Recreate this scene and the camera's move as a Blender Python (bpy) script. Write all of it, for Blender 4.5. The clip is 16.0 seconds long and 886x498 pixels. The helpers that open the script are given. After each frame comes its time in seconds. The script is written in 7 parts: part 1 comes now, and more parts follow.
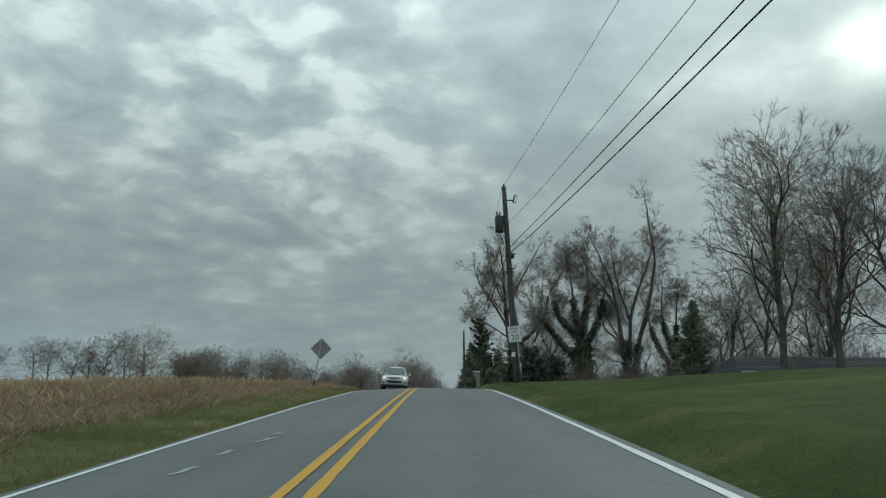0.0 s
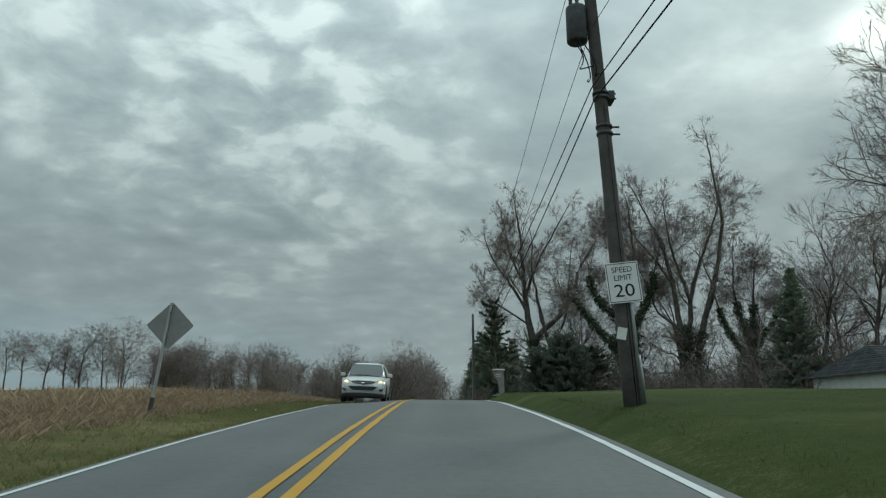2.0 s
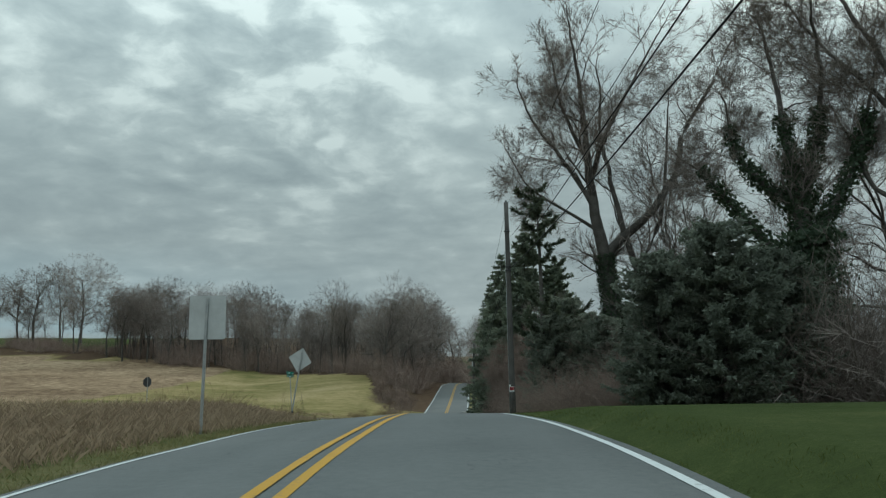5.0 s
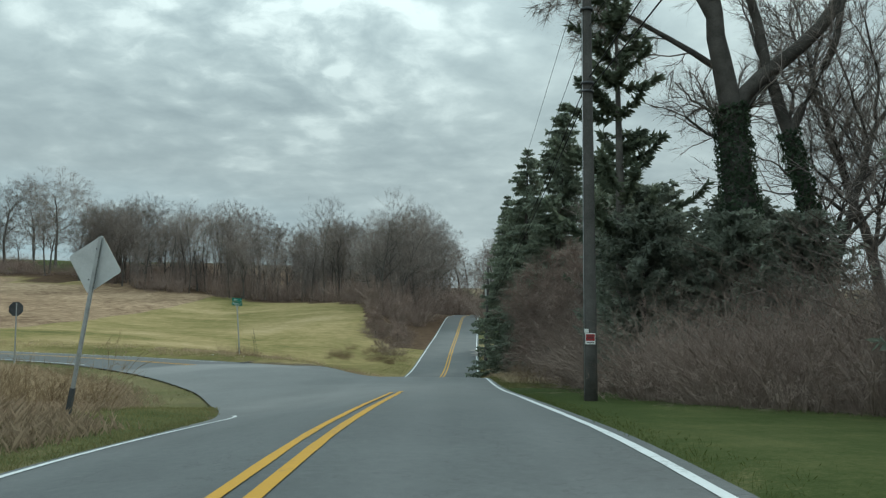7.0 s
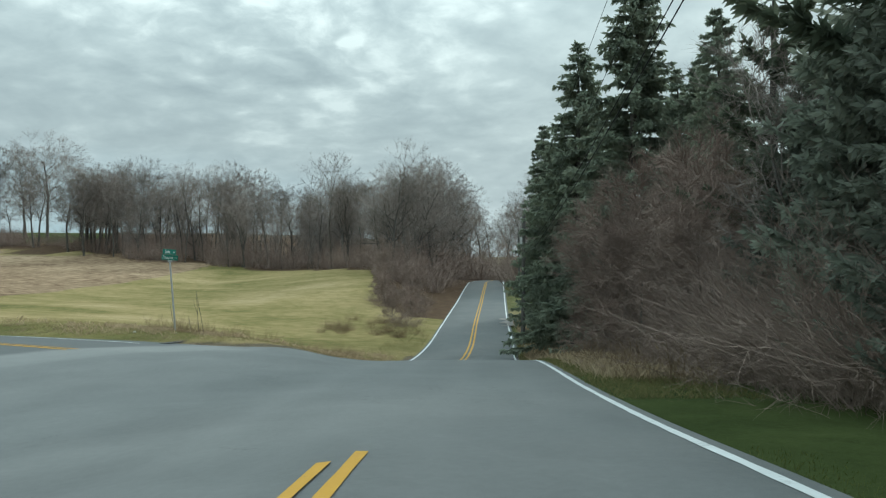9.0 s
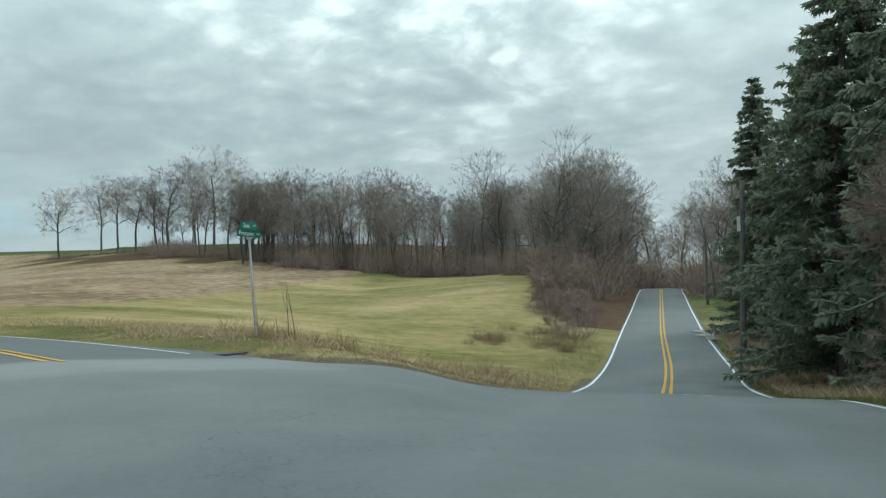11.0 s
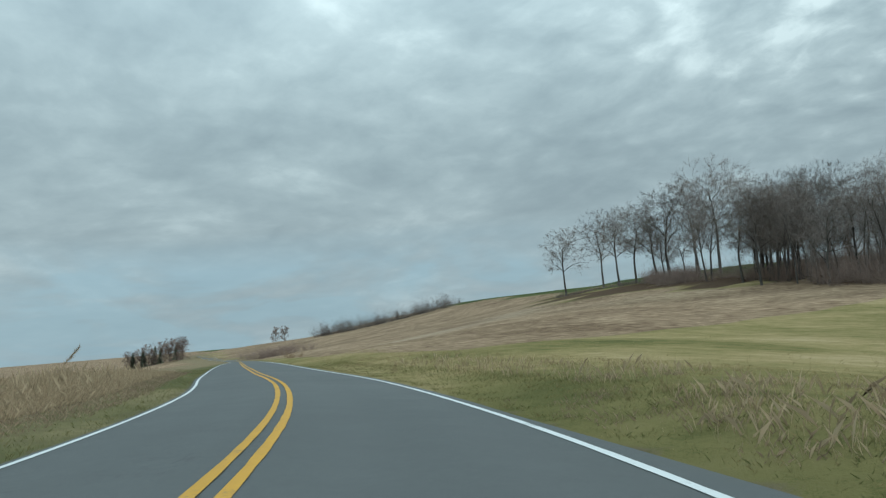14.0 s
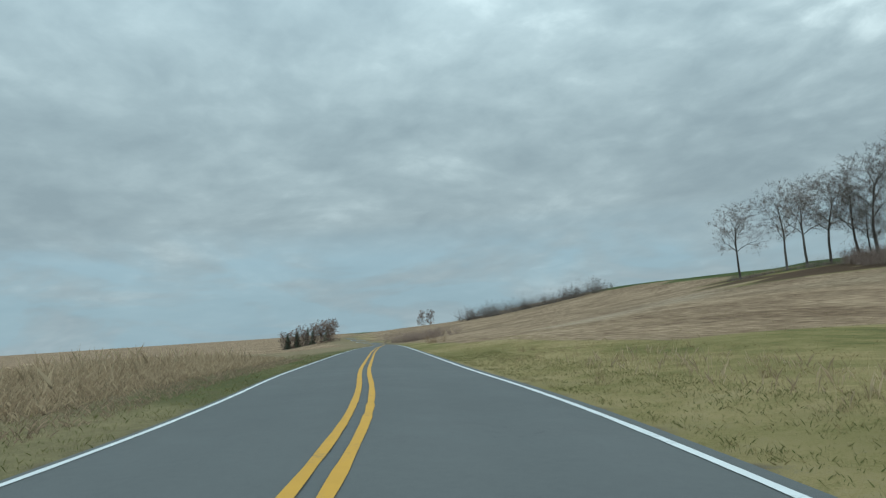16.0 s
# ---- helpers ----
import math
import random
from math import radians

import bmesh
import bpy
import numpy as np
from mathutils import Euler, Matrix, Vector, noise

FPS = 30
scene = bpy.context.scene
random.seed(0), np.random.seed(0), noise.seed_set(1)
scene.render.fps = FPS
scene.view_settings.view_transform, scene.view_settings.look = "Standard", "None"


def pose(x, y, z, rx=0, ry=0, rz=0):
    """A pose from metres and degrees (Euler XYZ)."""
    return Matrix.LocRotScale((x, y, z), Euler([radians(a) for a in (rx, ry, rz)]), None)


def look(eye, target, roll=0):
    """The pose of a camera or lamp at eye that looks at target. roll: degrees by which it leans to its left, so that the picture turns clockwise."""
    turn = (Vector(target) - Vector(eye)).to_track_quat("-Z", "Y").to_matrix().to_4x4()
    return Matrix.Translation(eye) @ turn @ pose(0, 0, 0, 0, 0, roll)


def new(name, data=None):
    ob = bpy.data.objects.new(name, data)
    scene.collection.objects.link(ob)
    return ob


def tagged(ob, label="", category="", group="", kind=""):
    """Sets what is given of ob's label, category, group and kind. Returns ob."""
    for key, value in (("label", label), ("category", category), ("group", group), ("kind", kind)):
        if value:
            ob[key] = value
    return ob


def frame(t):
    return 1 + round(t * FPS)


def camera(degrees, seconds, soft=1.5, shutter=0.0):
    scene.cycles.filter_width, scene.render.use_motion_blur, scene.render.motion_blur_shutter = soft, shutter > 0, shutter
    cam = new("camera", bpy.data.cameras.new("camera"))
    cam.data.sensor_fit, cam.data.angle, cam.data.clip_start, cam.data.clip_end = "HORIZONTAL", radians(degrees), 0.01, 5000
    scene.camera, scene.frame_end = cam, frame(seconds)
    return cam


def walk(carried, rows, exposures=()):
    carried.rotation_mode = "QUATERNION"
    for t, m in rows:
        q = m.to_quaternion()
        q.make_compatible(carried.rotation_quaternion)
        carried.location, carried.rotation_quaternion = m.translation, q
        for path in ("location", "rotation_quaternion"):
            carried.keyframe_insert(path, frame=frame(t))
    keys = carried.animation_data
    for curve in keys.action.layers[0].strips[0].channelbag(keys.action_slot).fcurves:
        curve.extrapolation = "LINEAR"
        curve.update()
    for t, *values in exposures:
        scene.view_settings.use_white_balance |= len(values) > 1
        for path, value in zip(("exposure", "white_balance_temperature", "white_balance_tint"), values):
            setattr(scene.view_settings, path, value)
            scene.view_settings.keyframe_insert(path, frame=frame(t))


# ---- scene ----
EXPOSURE, KELVIN, TINT = 0.0, 6050, 2

# ---------------------------------------------------------------- camera
cam = camera(65.1, 16.0, soft=1.25)
walk(cam, [
    (0.0, pose(0.00, 0.00, 1.05, 103.78, -0.22, -0.02)),
    (0.5, pose(0.03, 4.60, 1.45, 103.49, -0.10, -0.01)),
    (1.0, pose(0.04, 9.40, 1.80, 103.34, -0.03, 0.06)),
    (1.5, pose(0.05, 14.40, 2.18, 103.31, 0.02, 0.20)),
    (2.0, pose(0.06, 19.67, 2.58, 103.23, 0.05, 0.32)),
    (2.5, pose(0.01, 25.07, 2.99, 102.83, 0.13, 0.40)),
    (3.0, pose(-0.02, 30.53, 3.33, 102.18, 0.58, 0.51)),
    (3.5, pose(-0.02, 36.01, 3.61, 101.36, 0.77, 0.59)),
    (4.0, pose(-0.09, 41.43, 3.86, 100.56, 0.73, 0.61)),
    (4.7, pose(-0.22, 48.91, 4.14, 99.22, 0.80, 0.77)),
    (5.2, pose(-0.23, 54.08, 4.24, 97.92, 0.67, 0.89)),
    (5.8, pose(-0.24, 59.95, 4.18, 96.02, 0.33, 1.03)),
    (6.5, pose(-0.39, 66.24, 3.90, 94.07, -0.19, 1.19)),
    (7.0, pose(-0.46, 70.41, 3.66, 92.88, -0.25, 1.31)),
    (7.5, pose(-0.52, 74.33, 3.37, 91.99, -0.00, 1.46)),
    (8.0, pose(-0.61, 78.07, 3.06, 91.33, 0.06, 1.66)),
    (8.7, pose(-0.92, 83.06, 2.49, 90.65, 0.65, 2.29)),
    (9.2, pose(-1.19, 86.39, 2.07, 90.34, 1.14, 3.35)),
    (9.8, pose(-1.60, 90.04, 1.60, 90.32, 1.60, 5.44)),
    (10.5, pose(-2.27, 93.76, 1.16, 91.04, 1.67, 10.38)),
    (11.0, pose(-3.00, 96.11, 0.95, 91.75, 1.33, 15.63)),
    (11.5, pose(-3.98, 98.45, 0.78, 92.40, 1.28, 21.91)),
    (12.0, pose(-5.52, 100.96, 0.60, 93.05, 1.82, 28.93)),
    (12.5, pose(-7.52, 103.53, 0.40, 93.86, 2.74, 36.28)),
    (13.0, pose(-10.05, 105.96, 0.22, 94.96, 3.51, 43.37)),
    (13.5, pose(-12.87, 108.07, 0.17, 95.86, 4.37, 49.76)),
    (14.0, pose(-15.69, 109.89, 0.14, 96.52, 4.54, 54.99)),
    (14.5, pose(-18.50, 111.51, 0.10, 96.79, 4.43, 58.99)),
    (15.0, pose(-21.43, 112.99, 0.07, 96.75, 4.23, 62.12)),
    (15.5, pose(-24.55, 114.40, 0.02, 96.50, 3.92, 64.71)),
    (16.0, pose(-27.88, 115.70, -0.06, 96.19, 3.59, 66.84)),
], exposures=[(t, EXPOSURE + e, k, TINT) for t, e, k in ((0.0, -0.56, KELVIN + 20), (4.0, -0.48, KELVIN + 20), (6.5, 0.00, KELVIN - 20), (8.0, 0.14, KELVIN - 40), (10.5, 0.32, KELVIN - 40), (11.0, 0.26, KELVIN - 40), (12.0, 0.06, KELVIN - 80), (13.0, -0.08, KELVIN - 200), (16.0, -0.12, KELVIN - 310))])

# ---------------------------------------------------------------- world and sun
SUN_AZ, SUN_EL = radians(34.6), radians(26.0)      # clockwise from +y, above the horizon
SUN_DIR = Vector((math.sin(SUN_AZ) * math.cos(SUN_EL), math.cos(SUN_AZ) * math.cos(SUN_EL), math.sin(SUN_EL)))

world = bpy.data.worlds.new("overcast_sky")
scene.world = world
world.use_nodes = True


def link_math(nt, op, a, b=None, clamp=False):
    n = nt.nodes.new("ShaderNodeMath")
    n.operation, n.use_clamp = op, clamp
    for i, v in enumerate((a, b)):
        if v is None:
            continue
        if isinstance(v, (int, float)):
            n.inputs[i].default_value = v
        else:
            nt.links.new(v, n.inputs[i])
    return n.outputs[0]


def link_noise(nt, vector, scale, detail=5.0, rough=0.55, distortion=0.0):
    n = nt.nodes.new("ShaderNodeTexNoise")
    n.inputs["Scale"].default_value = scale
    n.inputs["Detail"].default_value = detail
    n.inputs["Roughness"].default_value = rough
    n.inputs["Distortion"].default_value = distortion
    if vector is not None:
        nt.links.new(vector, n.inputs["Vector"])
    return n.outputs["Fac"]


def link_ramp(nt, fac, stops):
    n = nt.nodes.new("ShaderNodeValToRGB")
    r = n.color_ramp
    while len(r.elements) < len(stops):
        r.elements.new(0.5)
    for e, (p, c) in zip(r.elements, stops):
        e.position = p
        e.color = (*c, 1.0) if len(c) == 3 else c
    nt.links.new(fac, n.inputs["Fac"])
    return n.outputs["Color"]


def link_mix(nt, fac, a, b, blend="MIX"):
    n = nt.nodes.new("ShaderNodeMix")
    n.data_type, n.blend_type = "RGBA", blend
    for sock, v in ((n.inputs[0], fac), (n.inputs[6], a), (n.inputs[7], b)):
        if isinstance(v, (int, float)):
            sock.default_value = v
        elif isinstance(v, tuple):
            sock.default_value = (*v, 1.0)
        else:
            nt.links.new(v, sock)
    return n.outputs[2]


def build_sky():
    nt = world.node_tree
    nt.nodes.clear()
    out = nt.nodes.new("ShaderNodeOutputWorld")
    bg = nt.nodes.new("ShaderNodeBackground")
    sky = nt.nodes.new("ShaderNodeTexSky")
    sky.sky_type, sky.sun_disc = "NISHITA", False
    sky.sun_elevation, sky.sun_rotation = SUN_EL, SUN_AZ
    sky.air_density, sky.dust_density = 1.0, 1.5
    coord = nt.nodes.new("ShaderNodeTexCoord").outputs["Generated"]
    sep = nt.nodes.new("ShaderNodeSeparateXYZ")
    nt.links.new(coord, sep.inputs[0])
    up = link_math(nt, "MAXIMUM", sep.outputs["Z"], 0.0)
    # a flat cloud deck seen from below
    den = link_math(nt, "ADD", up, 0.24)
    comb = nt.nodes.new("ShaderNodeCombineXYZ")
    nt.links.new(link_math(nt, "DIVIDE", sep.outputs["X"], den), comb.inputs[0])
    nt.links.new(link_math(nt, "DIVIDE", sep.outputs["Y"], den), comb.inputs[1])

    def warped(vector, scale, amount):
        tex = nt.nodes.new("ShaderNodeTexNoise")
        tex.inputs["Scale"].default_value, tex.inputs["Detail"].default_value = scale, 3.0
        nt.links.new(vector, tex.inputs["Vector"])
        shift = nt.nodes.new("ShaderNodeVectorMath")
        shift.operation = "MULTIPLY_ADD"
        nt.links.new(tex.outputs["Color"], shift.inputs[0])
        shift.inputs[1].default_value = (amount, amount, 0)
        nt.links.new(vector, shift.inputs[2])
        return shift.outputs[0]

    def lobe(az, el, power):
        """Nearness to a direction: azimuth clockwise from +y and elevation, in degrees."""
        a, e = radians(az), radians(el)
        dot = nt.nodes.new("ShaderNodeVectorMath")
        dot.operation = "DOT_PRODUCT"
        nt.links.new(coord, dot.inputs[0])
        dot.inputs[1].default_value = (math.sin(a) * math.cos(e), math.cos(a) * math.cos(e), math.sin(e))
        return link_math(nt, "POWER", link_math(nt, "MAXIMUM", dot.outputs["Value"], 0.0), power)

    def weighted(pairs):
        total = None
        for socket, weight in pairs:
            term = link_math(nt, "MULTIPLY", socket, weight)
            total = term if total is None else link_math(nt, "ADD", total, term)
        return total

    deck = warped(comb.outputs[0], 1.1, 0.22)
    big = link_noise(nt, deck, 0.8, 3.0, 0.5, 0.2)
    mid = link_noise(nt, deck, 2.3, 9.0, 0.56, 0.15)
    bent = warped(deck, 7.0, 0.10)
    fine = link_noise(nt, bent, 15.0, 6.0, 0.58, 0.0)
    # rolls of cloud: soft cells with ragged rims
    cell = nt.nodes.new("ShaderNodeTexVoronoi")
    cell.feature = "SMOOTH_F1"
    cell.inputs["Scale"].default_value, cell.inputs["Smoothness"].default_value = 9.0, 0.8
    nt.links.new(bent, cell.inputs["Vector"])
    roll = link_math(nt, "SUBTRACT", 0.92, cell.outputs["Distance"])
    # the deck breaks into bright rolls north-west of the road, with a thicker bank to the east of them and another in the west
    broken = link_math(nt, "ADD", lobe(-13, 24, 34.0), link_math(nt, "MULTIPLY", lobe(-32, 38, 20.0), 0.7))
    bank = link_math(nt, "ADD", lobe(11, 28, 60.0), link_math(nt, "MULTIPLY", lobe(-76, 40, 11.0), 1.7))
    mixd = weighted([(big, 0.34), (mid, 0.46), (fine, 0.10), (roll, 0.10)])
    lift = link_math(nt, "MULTIPLY", broken, link_math(nt, "ADD", -0.150, weighted([(roll, 0.24), (fine, 0.22)])))
    mixd = link_math(nt, "ADD", mixd, lift)
    mixd = link_math(nt, "ADD", mixd, link_math(nt, "MULTIPLY", bank, -0.055))
    cloud = link_ramp(nt, mixd, [(0.38, (0.256, 0.304, 0.314)), (0.47, (0.316, 0.368, 0.372)), (0.54, (0.378, 0.432, 0.430)), (0.64, (0.545, 0.600, 0.582))])
    # thin cloud round the sun
    dot = nt.nodes.new("ShaderNodeVectorMath")
    dot.operation = "DOT_PRODUCT"
    nt.links.new(coord, dot.inputs[0])
    dot.inputs[1].default_value = SUN_DIR
    near = link_math(nt, "MAXIMUM", dot.outputs["Value"], 0.0)
    glow = link_math(nt, "ADD", link_math(nt, "MULTIPLY", link_math(nt, "POWER", near, 1100.0), 1.0), link_math(nt, "MULTIPLY", link_math(nt, "POWER", near, 70.0), 0.17))
    glow = link_math(nt, "ADD", glow, link_math(nt, "MULTIPLY", link_math(nt, "POWER", near, 7.0), 0.10))
    gcomb = nt.nodes.new("ShaderNodeCombineColor")
    for i in range(3):
        nt.links.new(glow, gcomb.inputs[i])
    gcol = link_mix(nt, 1.0, (1.0, 0.97, 0.84), gcomb.outputs[0], "MULTIPLY")
    gcol = link_mix(nt, 1.0, gcol, link_ramp(nt, mid, [(0.3, (0.35, 0.35, 0.35)), (0.65, (1.5, 1.5, 1.5))]), "MULTIPLY")
    # the deck thins out over the western horizon and lets blue through
    west = link_math(nt, "MULTIPLY", sep.outputs["X"], -1.0, True)
    low = link_math(nt, "SUBTRACT", 1.0, link_math(nt, "MULTIPLY", up, 6.5), True)
    gap = link_noise(nt, deck, 1.3, 4.0, 0.55, 0.5)
    gapm = link_math(nt, "MULTIPLY", link_math(nt, "MULTIPLY", link_math(nt, "MULTIPLY", west, low), 3.0, True), link_math(nt, "MULTIPLY", link_math(nt, "SUBTRACT", gap, 0.38), 6.0, True))
    skyc = link_mix(nt, 1.0, sky.outputs[0], (0.055, 0.06, 0.062), "MULTIPLY")
    hazy = link_mix(nt, 0.85, skyc, (0.47, 0.62, 0.675))
    base = link_mix(nt, link_math(nt, "MULTIPLY", gapm, 0.7), cloud, hazy)
    # haze brightens the lowest few degrees
    hz = link_math(nt, "POWER", link_math(nt, "SUBTRACT", 1.0, link_math(nt, "MULTIPLY", up, 2.4), True), 2.2)
    hz = link_math(nt, "MULTIPLY", hz, link_math(nt, "SUBTRACT", 1.0, link_math(nt, "MULTIPLY", gapm, 0.8)))
    base = link_mix(nt, link_math(nt, "MULTIPLY", hz, 0.70), base, (0.53, 0.59, 0.595))
    # an overcast sky is brightest overhead
    zen = link_math(nt, "ADD", 0.92, link_math(nt, "MULTIPLY", link_math(nt, "POWER", up, 1.8), 4.0))
    zc = nt.nodes.new("ShaderNodeCombineColor")
    for i in range(3):
        nt.links.new(zen, zc.inputs[i])
    base = link_mix(nt, 1.0, base, zc.outputs[0], "MULTIPLY")
    total = link_mix(nt, 1.0, base, gcol, "ADD")
    nt.links.new(total, bg.inputs["Color"])
    bg.inputs["Strength"].default_value = 1.0
    nt.links.new(bg.outputs[0], out.inputs[0])


build_sky()

sun = new("sun", bpy.data.lights.new("sun", "SUN"))
sun.data.energy, sun.data.angle, sun.data.color = 1.4, radians(12), (1.0, 0.95, 0.86)
sun.matrix_world = look(SUN_DIR * 100.0, (0, 0, 0))

# ---------------------------------------------------------------- materials
def base_material(name, rough=0.85, spec=0.3, metal=0.0):
    m = bpy.data.materials.new(name)
    m.use_nodes = True
    nt = m.node_tree
    p = nt.nodes["Principled BSDF"]
    p.inputs["Roughness"].default_value = rough
    p.inputs["Specular IOR Level"].default_value = spec
    p.inputs["Metallic"].default_value = metal
    return m, nt, p


def world_coord(nt):
    return nt.nodes.new("ShaderNodeNewGeometry").outputs["Position"]


def object_coord(nt):
    return nt.nodes.new("ShaderNodeTexCoord").outputs["Object"]


def add_bump(nt, p, height, strength=0.3, distance=0.02):
    b = nt.nodes.new("ShaderNodeBump")
    b.inputs["Strength"].default_value = strength
    b.inputs["Distance"].default_value = distance
    nt.links.new(height, b.inputs["Height"])
    nt.links.new(b.outputs[0], p.inputs["Normal"])


def speckled(name, dark, light, scale=4.0, fine=60.0, rough=0.85, spec=0.3, metal=0.0, bump=0.3, distance=0.01, coord=object_coord, vary=0.0):
    """A surface that varies between two colours at two scales, with fine relief; vary: lightness that differs from object to object."""
    m, nt, p = base_material(name, rough, spec, metal)
    c = coord(nt)
    a = link_noise(nt, c, scale, 5.0)
    b = link_noise(nt, c, fine, 4.0, 0.65)
    f = link_math(nt, "ADD", link_math(nt, "MULTIPLY", a, 0.6), link_math(nt, "MULTIPLY", b, 0.4))
    col = link_ramp(nt, f, [(0.35, dark), (0.65, light)])
    if vary:
        info = nt.nodes.new("ShaderNodeObjectInfo").outputs["Random"]
        k = link_math(nt, "ADD", 1.0 - vary, link_math(nt, "MULTIPLY", info, 2.0 * vary))
        cc = nt.nodes.new("ShaderNodeCombineColor")
        for i in range(3):
            nt.links.new(k, cc.inputs[i])
        col = link_mix(nt, 1.0, col, cc.outputs[0], "MULTIPLY")
    nt.links.new(col, p.inputs["Base Color"])
    r = link_math(nt, "ADD", rough - 0.08, link_math(nt, "MULTIPLY", b, 0.16), True)
    nt.links.new(r, p.inputs["Roughness"])
    add_bump(nt, p, f, bump, distance)
    return m


def asphalt_material():
    m, nt, p = base_material("worn_asphalt", 0.82, 0.35)
    c = world_coord(nt)
    grit = link_noise(nt, c, 90.0, 3.0, 0.7)
    blotch = link_noise(nt, c, 0.55, 5.0, 0.6, 0.4)
    wide = link_noise(nt, c, 0.11, 3.0, 0.5)
    speck = link_noise(nt, c, 9.0, 4.0, 0.7)
    f = link_math(nt, "ADD", link_math(nt, "MULTIPLY", grit, 0.22), link_math(nt, "ADD", link_math(nt, "MULTIPLY", blotch, 0.30), link_math(nt, "ADD", link_math(nt, "MULTIPLY", wide, 0.24), link_math(nt, "MULTIPLY", speck, 0.24))))
    col = link_ramp(nt, f, [(0.38, (0.062, 0.068, 0.069)), (0.5, (0.096, 0.103, 0.103)), (0.62, (0.138, 0.145, 0.143))])
    # wheel tracks polished lighter, stored along the road
    track = nt.nodes.new("ShaderNodeAttribute")
    track.attribute_name = "track"
    tsep = nt.nodes.new("ShaderNodeSeparateColor")
    nt.links.new(track.outputs["Color"], tsep.inputs[0])
    col = link_mix(nt, link_math(nt, "MULTIPLY", tsep.outputs[0], 0.45), col, (0.158, 0.163, 0.163))
    # lightens the older band, and the junction where sky glare is painted in
    old_and_glare = link_math(nt, "MULTIPLY", tsep.outputs[1], link_math(nt, "ADD", 0.10, link_math(nt, "MULTIPLY", blotch, 0.8)), True)
    col = link_mix(nt, old_and_glare, col, (0.205, 0.208, 0.203))
    newer = link_math(nt, "MULTIPLY", tsep.outputs[2], link_math(nt, "ADD", 0.5, link_math(nt, "MULTIPLY", blotch, 0.5)), True)
    col = link_mix(nt, newer, col, (0.066, 0.071, 0.071))
    # a few hairline cracks
    wander = link_noise(nt, c, 0.42, 5.0, 0.6, 0.6)
    crack = link_math(nt, "LESS_THAN", link_math(nt, "ABSOLUTE", link_math(nt, "SUBTRACT", wander, 0.5)), 0.0022)
    crack = link_math(nt, "MULTIPLY", crack, link_math(nt, "GREATER_THAN", link_noise(nt, c, 0.16, 2.0), 0.56))
    col = link_mix(nt, link_math(nt, "MULTIPLY", crack, 0.45), col, (0.05, 0.05, 0.052))
    nt.links.new(col, p.inputs["Base Color"])
    nt.links.new(link_math(nt, "ADD", 0.62, link_math(nt, "MULTIPLY", blotch, 0.3), True), p.inputs["Roughness"])
    add_bump(nt, p, grit, 0.35, 0.006)
    return m


def paint_material(name, colour, under=(0.10, 0.10, 0.10)):
    """Road paint, worn through in places."""
    m, nt, p = base_material(name, 0.7, 0.3)
    c = world_coord(nt)
    wear = link_math(nt, "ADD", link_math(nt, "MULTIPLY", link_noise(nt, c, 14.0, 4.0, 0.7), 0.6), link_math(nt, "MULTIPLY", link_noise(nt, c, 1.2, 3.0), 0.4))
    mask = link_ramp(nt, wear, [(0.36, (0, 0, 0)), (0.44, (1, 1, 1))])
    tone = link_mix(nt, link_noise(nt, c, 3.0, 3.0), tuple(v * 0.82 for v in colour), colour)
    col = link_mix(nt, mask, link_mix(nt, 0.6, under, tone), tone)
    nt.links.new(col, p.inputs["Base Color"])
    add_bump(nt, p, link_noise(nt, c, 120.0, 2.0), 0.2, 0.004)
    return m


